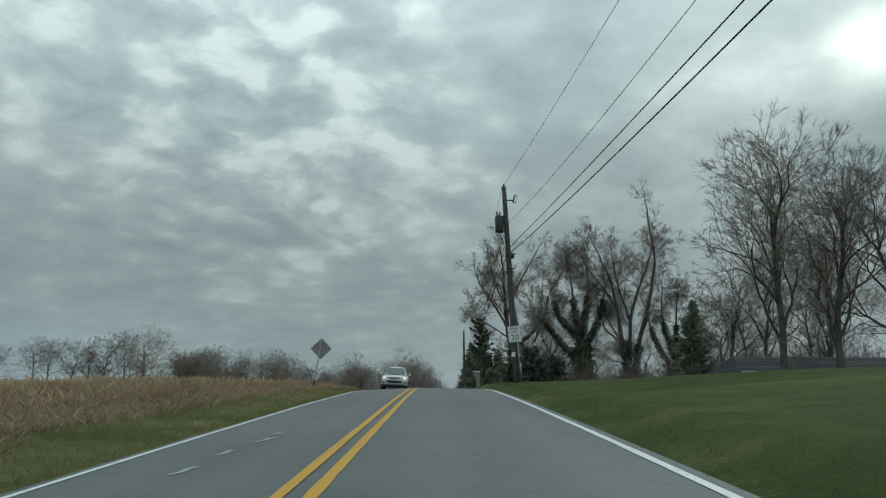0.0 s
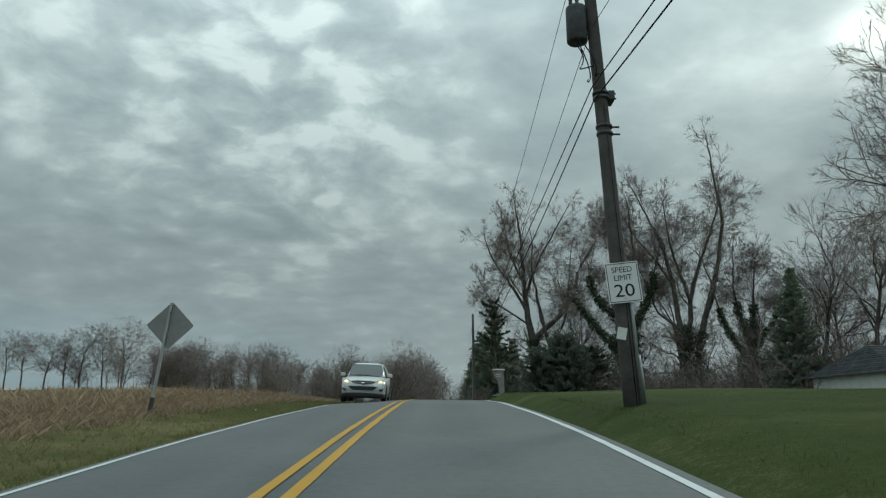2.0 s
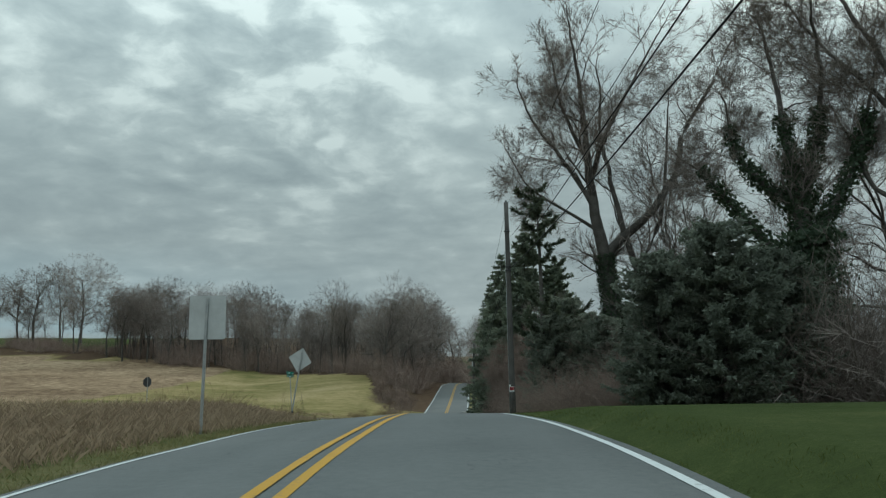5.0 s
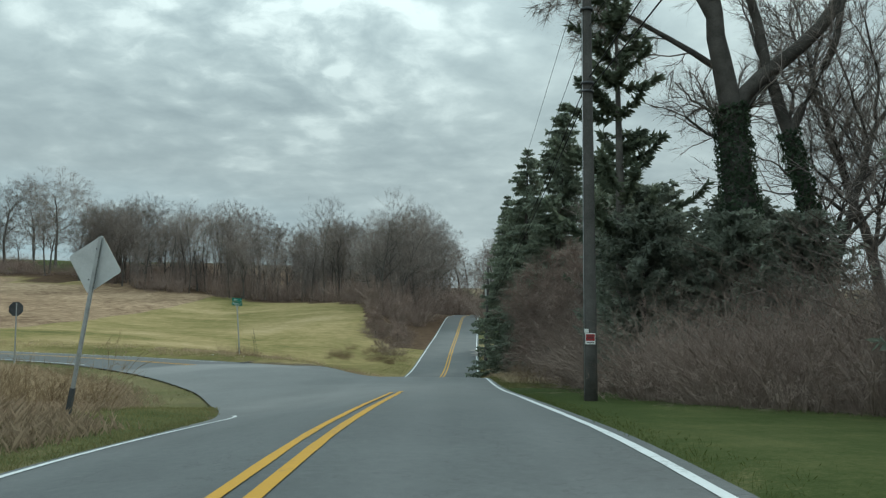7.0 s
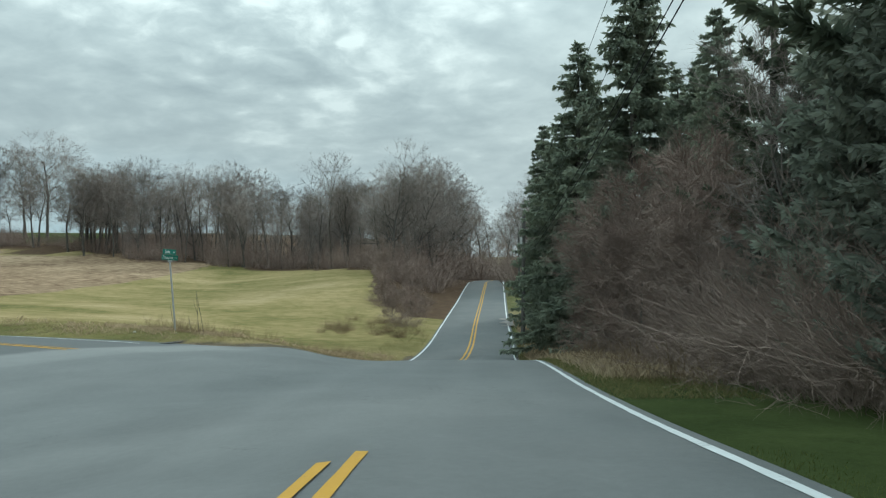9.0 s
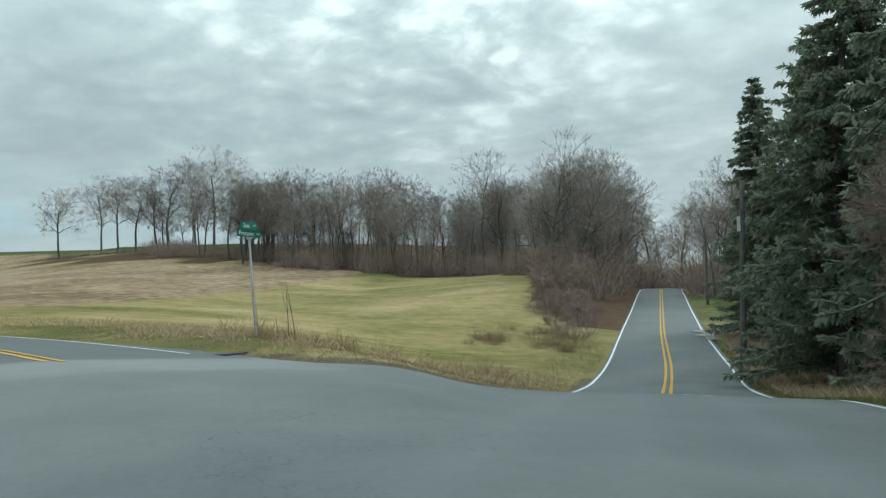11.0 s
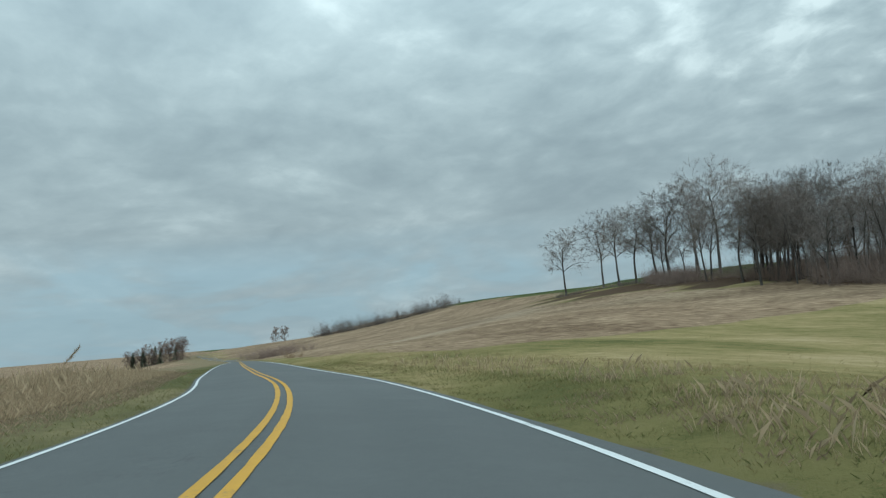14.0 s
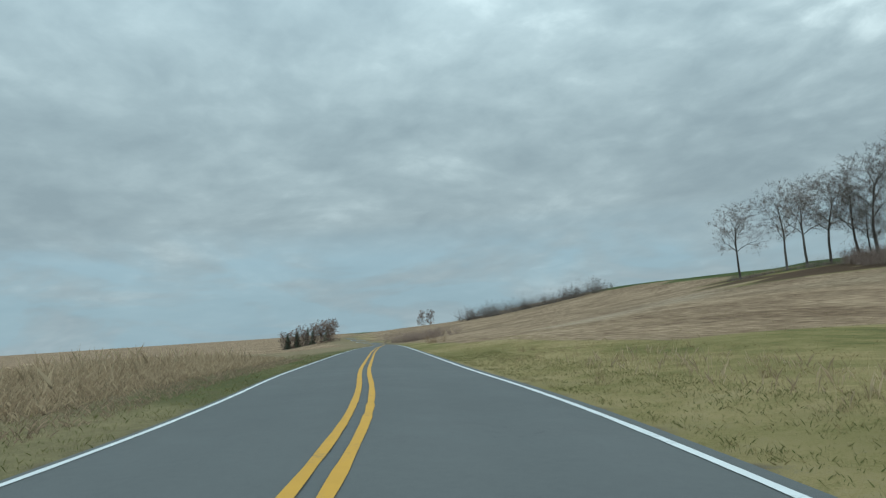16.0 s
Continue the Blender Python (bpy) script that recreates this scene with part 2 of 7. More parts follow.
def ground_material():
    m, nt, p = base_material("field_and_lawn_ground", 1.0, 0.04)
    c = world_coord(nt)
    att = nt.nodes.new("ShaderNodeAttribute")
    att.attribute_name = "cover"
    sep = nt.nodes.new("ShaderNodeSeparateColor")
    nt.links.new(att.outputs["Color"], sep.inputs[0])
    fine = link_noise(nt, c, 9.0, 5.0, 0.7)
    mid = link_noise(nt, c, 0.9, 5.0, 0.6, 0.3)
    wide = link_noise(nt, c, 0.06, 4.0, 0.55, 0.5)
    grain = link_noise(nt, c, 34.0, 4.0, 0.75)
    two = link_math(nt, "ADD", link_math(nt, "MULTIPLY", grain, 0.34), link_math(nt, "ADD", link_math(nt, "MULTIPLY", fine, 0.30), link_math(nt, "MULTIPLY", mid, 0.36)))
    # mown and driven over, so patches stretch along the slope
    strv = nt.nodes.new("ShaderNodeMapping")
    strv.inputs["Rotation"].default_value = (0, 0, radians(18))
    strv.inputs["Scale"].default_value = (0.09, 0.34, 1.0)
    nt.links.new(c, strv.inputs["Vector"])
    streak = link_noise(nt, strv.outputs[0], 1.0, 5.0, 0.6, 0.4)
    three = link_math(nt, "ADD", link_math(nt, "MULTIPLY", two, 0.50), link_math(nt, "ADD", link_math(nt, "MULTIPLY", wide, 0.36), link_math(nt, "MULTIPLY", streak, 0.14)))
    rough_grass = link_ramp(nt, two, [(0.35, (0.100, 0.080, 0.048)), (0.5, (0.190, 0.150, 0.092)), (0.66, (0.300, 0.235, 0.148))])
    verge = link_ramp(nt, three, [(0.42, (0.044, 0.056, 0.019)), (0.5, (0.094, 0.098, 0.040)), (0.58, (0.205, 0.170, 0.092))])
    lawn = link_ramp(nt, three, [(0.40, (0.030, 0.043, 0.014)), (0.5, (0.055, 0.071, 0.024)), (0.60, (0.108, 0.112, 0.046))])
    meadow = link_ramp(nt, three, [(0.41, (0.094, 0.094, 0.034)), (0.47, (0.172, 0.148, 0.060)), (0.53, (0.262, 0.206, 0.098)), (0.60, (0.350, 0.276, 0.158))])
    # stubble rows run along the hillside
    rowv = nt.nodes.new("ShaderNodeMapping")
    rowv.inputs["Rotation"].default_value = (0, 0, radians(17))
    rowv.inputs["Scale"].default_value = (0.7, 3.6, 1.0)
    nt.links.new(c, rowv.inputs["Vector"])
    rows_n = link_noise(nt, rowv.outputs[0], 0.9, 4.0, 0.6, 0.4)
    stf = link_math(nt, "ADD", link_math(nt, "MULTIPLY", rows_n, 0.5), link_math(nt, "ADD", link_math(nt, "MULTIPLY", mid, 0.25), link_math(nt, "MULTIPLY", wide, 0.25)))
    stubble = link_ramp(nt, stf, [(0.42, (0.112, 0.074, 0.047)), (0.5, (0.226, 0.156, 0.100)), (0.58, (0.370, 0.275, 0.182))])

    pale = nt.nodes.new("ShaderNodeAttribute")
    pale.attribute_name = "edge"
    stubble = link_mix(nt, link_math(nt, "MULTIPLY", pale.outputs["Alpha"], 0.55), stubble, (0.40, 0.33, 0.245))

    def ragged(v):
        a = link_math(nt, "ADD", v, link_math(nt, "MULTIPLY", link_math(nt, "SUBTRACT", two, 0.5), 0.9))
        return link_ramp(nt, a, [(0.42, (0, 0, 0)), (0.58, (1, 1, 1))])

    col = link_mix(nt, ragged(sep.outputs[2]), rough_grass, meadow)
    col = link_mix(nt, ragged(sep.outputs[1]), col, stubble)
    col = link_mix(nt, ragged(sep.outputs[0]), col, lawn)
    dirt_a = nt.nodes.new("ShaderNodeAttribute")
    dirt_a.attribute_name = "edge"
    dsep = nt.nodes.new("ShaderNodeSeparateColor")
    nt.links.new(dirt_a.outputs["Color"], dsep.inputs[0])
    col = link_mix(nt, ragged(dsep.outputs[1]), col, verge)
    dirt = link_ramp(nt, two, [(0.35, (0.060, 0.048, 0.034)), (0.65, (0.165, 0.135, 0.095))])
    col = link_mix(nt, ragged(dsep.outputs[0]), col, dirt)
    litter = link_ramp(nt, two, [(0.35, (0.045, 0.030, 0.020)), (0.65, (0.120, 0.078, 0.050))])
    col = link_mix(nt, ragged(dsep.outputs[2]), col, litter)
    nt.links.new(col, p.inputs["Base Color"])
    add_bump(nt, p, two, 0.8, 0.07)
    return m


def let_through(m, share=0.35):
    """Thin leaves pass some of the light that falls on their other side."""
    nt = m.node_tree
    p, out = nt.nodes["Principled BSDF"], nt.nodes["Material Output"]
    tr = nt.nodes.new("ShaderNodeBsdfTranslucent")
    nt.links.new(p.inputs["Base Color"].links[0].from_socket, tr.inputs["Color"])
    mix = nt.nodes.new("ShaderNodeMixShader")
    mix.inputs[0].default_value = share
    nt.links.new(p.outputs[0], mix.inputs[1])
    nt.links.new(tr.outputs[0], mix.inputs[2])
    nt.links.new(mix.outputs[0], out.inputs["Surface"])
    return m


def grass_material(name, dark, light):
    m, nt, p = base_material(name, 0.95, 0.08)
    c = world_coord(nt)
    isl = nt.nodes.new("ShaderNodeNewGeometry").outputs["Random Per Island"]
    f = link_math(nt, "ADD", link_math(nt, "MULTIPLY", isl, 0.6), link_math(nt, "MULTIPLY", link_noise(nt, c, 0.7, 3.0), 0.4))
    nt.links.new(link_ramp(nt, f, [(0.15, dark), (0.85, light)]), p.inputs["Base Color"])
    return m


MAT = {
    "asphalt": asphalt_material(),
    "yellow_paint": paint_material("yellow_road_paint", (0.52, 0.285, 0.032)),
    "white_paint": paint_material("white_road_paint", (0.64, 0.66, 0.66)),
    "worn_paint": paint_material("worn_white_paint", (0.34, 0.35, 0.35)),
    "ground": ground_material(),
    "bark": speckled("grey_bark", (0.062, 0.057, 0.052), (0.150, 0.138, 0.125), 2.0, 24.0, 0.95, 0.1, bump=0.8, distance=0.03, vary=0.2),
    "twig": speckled("fine_twigs", (0.160, 0.138, 0.124), (0.295, 0.254, 0.228), 0.8, 9.0, 0.95, 0.1, bump=0.0, vary=0.3),
    "brush": speckled("brown_brush_stems", (0.165, 0.122, 0.102), (0.340, 0.262, 0.222), 0.7, 6.0, 0.95, 0.1, bump=0.0, vary=0.2),
    # brush stems again, with the shade deep in the thicket put into the colour
    "shaded_brush": speckled("shade_darkened_thicket_stems", (0.125, 0.105, 0.094), (0.270, 0.224, 0.200), 0.7, 6.0, 0.95, 0.1, bump=0.0, vary=0.2),
    "dry_brush": speckled("dry_weed_stems", (0.140, 0.095, 0.058), (0.330, 0.245, 0.150), 0.9, 6.0, 0.95, 0.1, bump=0.0, vary=0.2),
    "spruce": speckled("dark_spruce_needles", (0.145, 0.172, 0.132), (0.262, 0.295, 0.218), 0.5, 5.0, 0.75, 0.25, bump=0.0, vary=0.25),
    "yew": speckled("grey_green_evergreen_leaves", (0.152, 0.172, 0.140), (0.262, 0.288, 0.228), 0.5, 5.0, 0.75, 0.25, bump=0.0, vary=0.25),
    "pine": speckled("dull_pine_needles", (0.080, 0.100, 0.072), (0.160, 0.185, 0.125), 0.5, 5.0, 0.75, 0.25, bump=0.0, vary=0.2),
    "ivy": speckled("dark_ivy_leaves", (0.028, 0.048, 0.028), (0.075, 0.108, 0.060), 1.5, 9.0, 0.6, 0.35, bump=0.0),
    "straw": grass_material("dry_straw_grass", (0.265, 0.200, 0.128), (0.540, 0.430, 0.290)),
    "brown_grass": grass_material("matted_brown_grass", (0.190, 0.142, 0.096), (0.430, 0.330, 0.232)),
    "green_grass": grass_material("green_verge_grass", (0.118, 0.130, 0.050), (0.265, 0.232, 0.112)),
    "lawn_grass": grass_material("mown_lawn_blades", (0.062, 0.084, 0.025), (0.138, 0.152, 0.055)),
    "meadow_grass": grass_material("yellowing_meadow_grass", (0.180, 0.152, 0.066), (0.380, 0.300, 0.158)),
    "pole_wood": speckled("weathered_pole_wood", (0.056, 0.053, 0.050), (0.132, 0.125, 0.117), 1.5, 30.0, 0.9, 0.15, bump=0.6, distance=0.01),
    "galvanised": speckled("galvanised_steel", (0.32, 0.33, 0.33), (0.48, 0.49, 0.49), 6.0, 60.0, 0.5, 0.4, 0.7, bump=0.1, distance=0.002),
    "sign_back": speckled("dull_aluminium_sign_back", (0.42, 0.43, 0.43), (0.56, 0.57, 0.57), 3.0, 40.0, 0.6, 0.35, 0.15, bump=0.05, distance=0.002),
    "old_plate": speckled("weathered_grey_plate", (0.20, 0.205, 0.205), (0.28, 0.285, 0.285), 3.0, 40.0, 0.7, 0.25, bump=0.05, distance=0.002),
    "dark_metal": speckled("dark_grey_metal", (0.040, 0.042, 0.045), (0.090, 0.093, 0.098), 5.0, 40.0, 0.6, 0.4, 0.3, bump=0.1, distance=0.003),
    "wire": speckled("black_cable", (0.010, 0.010, 0.011), (0.030, 0.030, 0.032), 3.0, 20.0, 0.7, 0.2, bump=0.0),
    "white_sign": speckled("white_sign_sheeting", (0.66, 0.67, 0.66), (0.80, 0.81, 0.80), 4.0, 40.0, 0.5, 0.4, bump=0.02, distance=0.001),
    "black_letter": speckled("black_sign_lettering", (0.012, 0.012, 0.013), (0.026, 0.026, 0.028), 5.0, 40.0, 0.6, 0.3, bump=0.0),
    "green_sign": speckled("green_sign_sheeting", (0.012, 0.140, 0.100), (0.020, 0.190, 0.140), 4.0, 30.0, 0.5, 0.4, bump=0.02, distance=0.001),
    "red_sign": speckled("faded_red_sheeting", (0.300, 0.022, 0.026), (0.430, 0.040, 0.045), 5.0, 30.0, 0.5, 0.4, bump=0.0),
    "render": speckled("grey_stucco", (0.180, 0.172, 0.158), (0.300, 0.290, 0.268), 4.0, 45.0, 0.92, 0.2, bump=0.5, distance=0.01),
    "white_wall": speckled("white_siding_paint", (0.60, 0.60, 0.57), (0.74, 0.74, 0.71), 2.0, 30.0, 0.7, 0.3, bump=0.1, distance=0.004),
    "shingle": speckled("dark_roof_shingle", (0.030, 0.032, 0.036), (0.075, 0.077, 0.083), 2.0, 18.0, 0.9, 0.2, bump=0.6, distance=0.02, vary=0.25),
    "gravel": speckled("grey_gravel", (0.14, 0.13, 0.12), (0.30, 0.28, 0.26), 2.0, 30.0, 0.95, 0.2, bump=0.6, distance=0.03, coord=world_coord),
    "leaf": speckled("dead_leaf", (0.24, 0.165, 0.105), (0.44, 0.32, 0.21), 3.0, 12.0, 0.9, 0.1, bump=0.0, vary=0.3),
    "litter": speckled("pale_litter", (0.62, 0.62, 0.60), (0.78, 0.78, 0.75), 6.0, 40.0, 0.7, 0.3, bump=0.1),
}
for nm in ("spruce", "yew", "pine", "ivy", "straw", "brown_grass", "green_grass", "lawn_grass", "meadow_grass"):
    let_through(MAT[nm], 0.35 if nm == "ivy" else 0.5)

# ---------------------------------------------------------------- lay of the land
def smooth(a, b, v):
    t = np.clip((np.asarray(v, float) - a) / (b - a), 0.0, 1.0)
    return t * t * (3 - 2 * t)


def eased(knots, step=1.0, width=9):
    """A smooth curve through a few knots, as two arrays."""
    k = np.array(knots, float)
    u = np.arange(k[0, 0], k[-1, 0] + step, step)
    v = np.interp(u, k[:, 0], k[:, 1])
    pad = np.pad(v, width // 2, mode="reflect", reflect_type="odd")
    return u, np.convolve(pad, np.ones(width) / width, mode="valid")


# the long road: how far its centre line drifts, and how high it runs
R1_X = eased([(-60, -0.8), (10, -1.15), (32, -1.33), (48, -1.6), (70, -1.78), (85, -2.12), (95, -2.42), (115, -2.38), (122, -2.15), (131, -1.65), (150, -1.35), (205, 0.3), (228, 2.7), (260, 9.5)], 1.0, 11)
R1_Z = eased([(-60, -6.0), (-20, -1.75), (0, 0.0), (10, 0.80), (20, 1.56), (30, 2.25), (36, 2.57), (44, 2.91), (54, 3.16), (60, 3.10), (66, 2.86), (70, 2.62), (74, 2.34), (78, 2.02), (83, 1.45), (88, 0.82),
              (93.8, 0.10), (100, -0.58), (106, -1.18), (110, -1.62), (113, -2.03), (116, -2.62), (120, -3.32), (125, -3.88), (130, -4.08), (137, -4.18), (150, -4.15), (170, -3.75), (190, -3.05), (205, -2.65), (220, -2.9), (260, -5.0)], 0.5, 7)
# the side road, as a chain of points: x, y, height
R2_KEYS = [(-2.0, 100.5, -0.55), (-9, 104.7, -0.69), (-15.3, 108.35, -0.83), (-24.5, 113.35, -0.98), (-33.4, 117.07, -1.15), (-40, 119.35, -1.23), (-47.5, 121.5, -1.31), (-76, 130.7, -1.78),
           (-110, 142.0, -2.4), (-175, 164.0, -3.9), (-245, 187.5, -5.4), (-330, 206.0, -5.8), (-470, 236.0, -4.5)]


def chain(keys, step=1.0, width=9):
    k = np.array(keys, float)
    s = np.concatenate([[0], np.cumsum(np.hypot(np.diff(k[:, 0]), np.diff(k[:, 1])))])
    u = np.arange(0, s[-1], step)
    cols = []
    for i in range(3):
        v = np.interp(u, s, k[:, i])
        pad = np.pad(v, width // 2, mode="reflect", reflect_type="odd")
        cols.append(np.convolve(pad, np.ones(width) / width, mode="valid"))
    return np.stack(cols, 1)


R2 = chain(R2_KEYS)
R2_DIR = np.gradient(R2[:, :2], axis=0)
R2_DIR /= np.linalg.norm(R2_DIR, axis=1)[:, None]
R2_NORTH = np.stack([R2_DIR[:, 1], -R2_DIR[:, 0]], 1)      # right-hand side when leaving the junction


def road1_x(y):
    return np.interp(y, *R1_X)


def side_road(x, y):
    """Distance along the side road, signed distance to its north, centre height, and how far past either end."""
    x, y = np.asarray(x, float).ravel(), np.asarray(y, float).ravel()
    k, last = np.arange(len(R2), dtype=float), len(R2) - 1.0
    s = np.clip((R2[0, 0] - x) * 0.94 + (y - R2[0, 1]) * 0.34, 0, last)
    for _ in range(7):
        i = s.astype(int)
        cx, cy = np.interp(s, k, R2[:, 0]), np.interp(s, k, R2[:, 1])
        along = (x - cx) * R2_DIR[i, 0] + (y - cy) * R2_DIR[i, 1]
        s = np.clip(s + along * 0.9, 0, last)
    i = s.astype(int)
    cx, cy = np.interp(s, k, R2[:, 0]), np.interp(s, k, R2[:, 1])
    along = (x - cx) * R2_DIR[i, 0] + (y - cy) * R2_DIR[i, 1]
    n = (x - cx) * R2_NORTH[i, 0] + (y - cy) * R2_NORTH[i, 1]
    far = np.where((s <= 0) | (s >= last), np.abs(along), 0.0)
    far = np.where(far < 0.05, 0.0, far)
    return np.where(s <= 0, np.minimum(along, 0), s), n, np.interp(s, k, R2[:, 2]), far


LINE_R1_RIGHT, LINE_R1_LEFT, LINE_R2_NORTH, LINE_R2_SOUTH = 3.45, 2.65, 3.25, 2.65


def right_line(y):
    return LINE_R1_RIGHT - 0.55 * smooth(112, 128, y) - 0.2 * smooth(62, 72, y) * (1 - smooth(82, 92, y))


def left_line(y):
    return LINE_R1_LEFT + 0.35 * smooth(100, 118, y) - 0.12 * (1 - smooth(78, 84, y)) - 0.12 * smooth(66, 72, y) * (1 - smooth(78, 84, y))


def paved(x, y):
    """Signed distance to the edge of the tarmac, negative on it."""
    x, y = np.asarray(x, float), np.asarray(y, float)
    shape = x.shape
    x, y = x.ravel(), y.ravel()
    d1 = x - road1_x(y)
    a = np.where(d1 > 0, d1 - right_line(y) - 0.22, -d1 - left_line(y) - 0.16)
    s, n, _, far = side_road(x, y)
    b = np.where(n > 0, n - LINE_R2_NORTH - 0.26 - 0.82 * (1 - smooth(17, 28, s)), -n - LINE_R2_SOUTH - 0.16)
    b = np.where(far > 0, np.hypot(np.maximum(b, 0) + 0.01, far) + np.minimum(b, 0) * 0, b)
    k = 20.0 - 13.0 * smooth(-3, 3, n)
    k = np.maximum(k * (1 - smooth(-2.5, 0.5, d1)), 0.02)
    h = np.maximum(k - np.abs(a - b), 0) / k
    return (np.minimum(a, b) - h * h * k * 0.25).reshape(shape)


def height(x, y):
    """The land and the roads on it."""
    x, y = np.asarray(x, float), np.asarray(y, float)
    shape = x.shape
    x, y = x.ravel(), y.ravel()
    d1 = x - road1_x(y)
    z1 = np.interp(y, *R1_Z)
    fall = 0.05 + 0.02 * smooth(50, 70, y) + 0.055 * smooth(74, 87, y) - 0.115 * smooth(90, 99, y)
    cross1 = np.where(d1 > 0, -0.012 * np.minimum(d1, 4.2), fall * np.maximum(d1, -3.2 - 3.6 * smooth(74, 88, y) * (1 - smooth(104, 116, y))))
    s, n, z2, far = side_road(x, y)
    kn = 0.078 - 0.045 * smooth(30, 90, s)
    cross2 = np.where(n > 0, -kn * np.minimum(n, 4.6), 0.005 * np.maximum(n, -3.2))
    w1 = 1.0 / (np.maximum(np.abs(d1) - 2.2, 0) ** 2 + 1.2) ** 1.3
    dd2 = np.hypot(np.maximum(np.abs(n) - 2.2, 0), far)
    w2 = 1.0 / (dd2 ** 2 + 1.2) ** 1.3
    w2 = w2 * (1 - 0.995 * smooth(-1.2, 0.4, d1)) * smooth(-2, 8, s)
    w2 = np.maximum(w2, 1e-9)
    z = (w1 * (z1 + cross1) + w2 * (z2 + cross2)) / (w1 + w2)
    # the mown bank on the east side
    east = smooth(3.65, 4.5, d1)
    z = z + 0.36 * east * (1 - smooth(62, 80, y))
    z = z + 0.038 * np.clip(d1 - 5.0, 0, 24) * (1 - smooth(20, 42, y)) * smooth(-40, 10, y)
    z = z + 0.008 * np.clip(d1 - 5.0, 0, 12) * smooth(30, 50, y) * (1 - smooth(62, 84, y))
    z = z - 1.7 * smooth(16, 24, d1) * smooth(44, 54, y) * (1 - smooth(75, 95, y))
    # rough bank on the west side
    west = smooth(3.3, 6.5, -d1) * (1 - smooth(85, 95, y)) * smooth(3, 12, np.abs(n) + far)
    z = z + west * (0.30 + 0.22 * smooth(66, 80, y) + 0.30 * smooth(8, 40, -d1))
    south = smooth(3.6, 9.0, -n) * smooth(14, 30, s) * smooth(5, 20, -d1)
    z = z + south * 0.45 * (1 - 0.7 * smooth(60, 160, s))
    # the hillside north of the side road
    nn = np.clip(n - 5.5, 0, 400)
    m = np.minimum(nn, 112.0)
    swell = 0.075 * m + 0.00052 * m * m + 0.02 * (nn - m)
    swell = swell * smooth(4, 105, -d1) + 0.047 * m * smooth(150, 330, -d1)
    z = z + np.where(n > 0, swell, 0)
    z = z + 0.34 * smooth(3.9, 6.0, n) * (1 - 0.6 * smooth(20, 50, s)) * smooth(2.5, 7, -d1)
    z = z + np.where(n > 0, 2.4 * smooth(6, 14, -d1) * (1 - smooth(16, 44, -d1)) * smooth(22, 66, n), 0)
    z = z - np.where(n > 0, 2.3 * np.exp(-((s - 116) / 44) ** 2) * smooth(32, 80, n), 0)
    # the hill and the fields sink towards the far west
    z = z - np.interp(-d1, [240, 290, 345, 440, 600], [0.0, 1.3, 2.6, 6.0, 10.0]) * smooth(20, 100, n)
    z = z - np.interp(-d1, [200, 420, 900], [0.0, 4.5, 6.0]) * smooth(8, 40, -n)
    # broad unevenness
    lump = np.sin(x * 0.21 + 1.3) * np.sin(y * 0.17 + 0.4) * 0.10 + np.sin(x * 0.063 + y * 0.041) * 0.22
    off = smooth(5, 14, np.minimum(np.abs(d1), np.maximum(np.abs(n), far)))
    z = z + lump * off
    return z.reshape(shape)


def at(x, y, dz=0.0):
    return float(height(np.array([x]), np.array([y]))[0]) + dz


# ---------------------------------------------------------------- building helpers
def mesh_object(name, verts, faces, material, parent=None, label="", shade=False):
    me = bpy.data.meshes.new(name)
    me.from_pydata([tuple(v) for v in verts], [], [tuple(f) for f in faces])
    me.materials.append(material)
    if shade:
        me.polygons.foreach_set("use_smooth", [True] * len(me.polygons))
    me.update()
    ob = new(name, me)
    if parent is not None:
        ob.parent = parent
    return tagged(ob, label)


def array_mesh(name, verts, faces, material):
    """A mesh out of numpy arrays: triangles or quads."""
    verts, faces = np.ascontiguousarray(verts, np.float32), np.ascontiguousarray(faces, np.int32)
    me = bpy.data.meshes.new(name)
    k = faces.shape[1]
    me.vertices.add(len(verts))
    me.vertices.foreach_set("co", verts.ravel())
    me.loops.add(faces.size)
    me.loops.foreach_set("vertex_index", faces.ravel())
    me.polygons.add(len(faces))
    me.polygons.foreach_set("loop_start", np.arange(0, faces.size, k, dtype=np.int32))
    me.materials.append(material)
    me.update(calc_edges=True)
    return me


def part(name, bm, material, parent, label=""):
    me = bpy.data.meshes.new(name)
    bm.to_mesh(me)
    bm.free()
    me.materials.append(material)
    ob = new(name, me)
    ob.parent = parent
    return tagged(ob, label)


def thing(name, matrix, label, category, group="", kind=""):
    ob = new(name)
    ob.empty_display_size = 0.2
    ob.matrix_world = matrix
    return tagged(ob, label, category, group, kind)


def box_bm(size, centre=(0, 0, 0), bevel=0.0, turn=None, bm=None):
    bm = bm or bmesh.new()
    m = Matrix.Translation(centre)
    if turn is not None:
        m = m @ turn
    r = bmesh.ops.create_cube(bm, size=1.0, matrix=m @ Matrix.Diagonal((*size, 1)))
    if bevel:
        edges = list({e for v in r["verts"] for e in v.link_edges})
        bmesh.ops.bevel(bm, geom=edges, offset=bevel, segments=2, affect="EDGES", profile=0.6)
    return bm


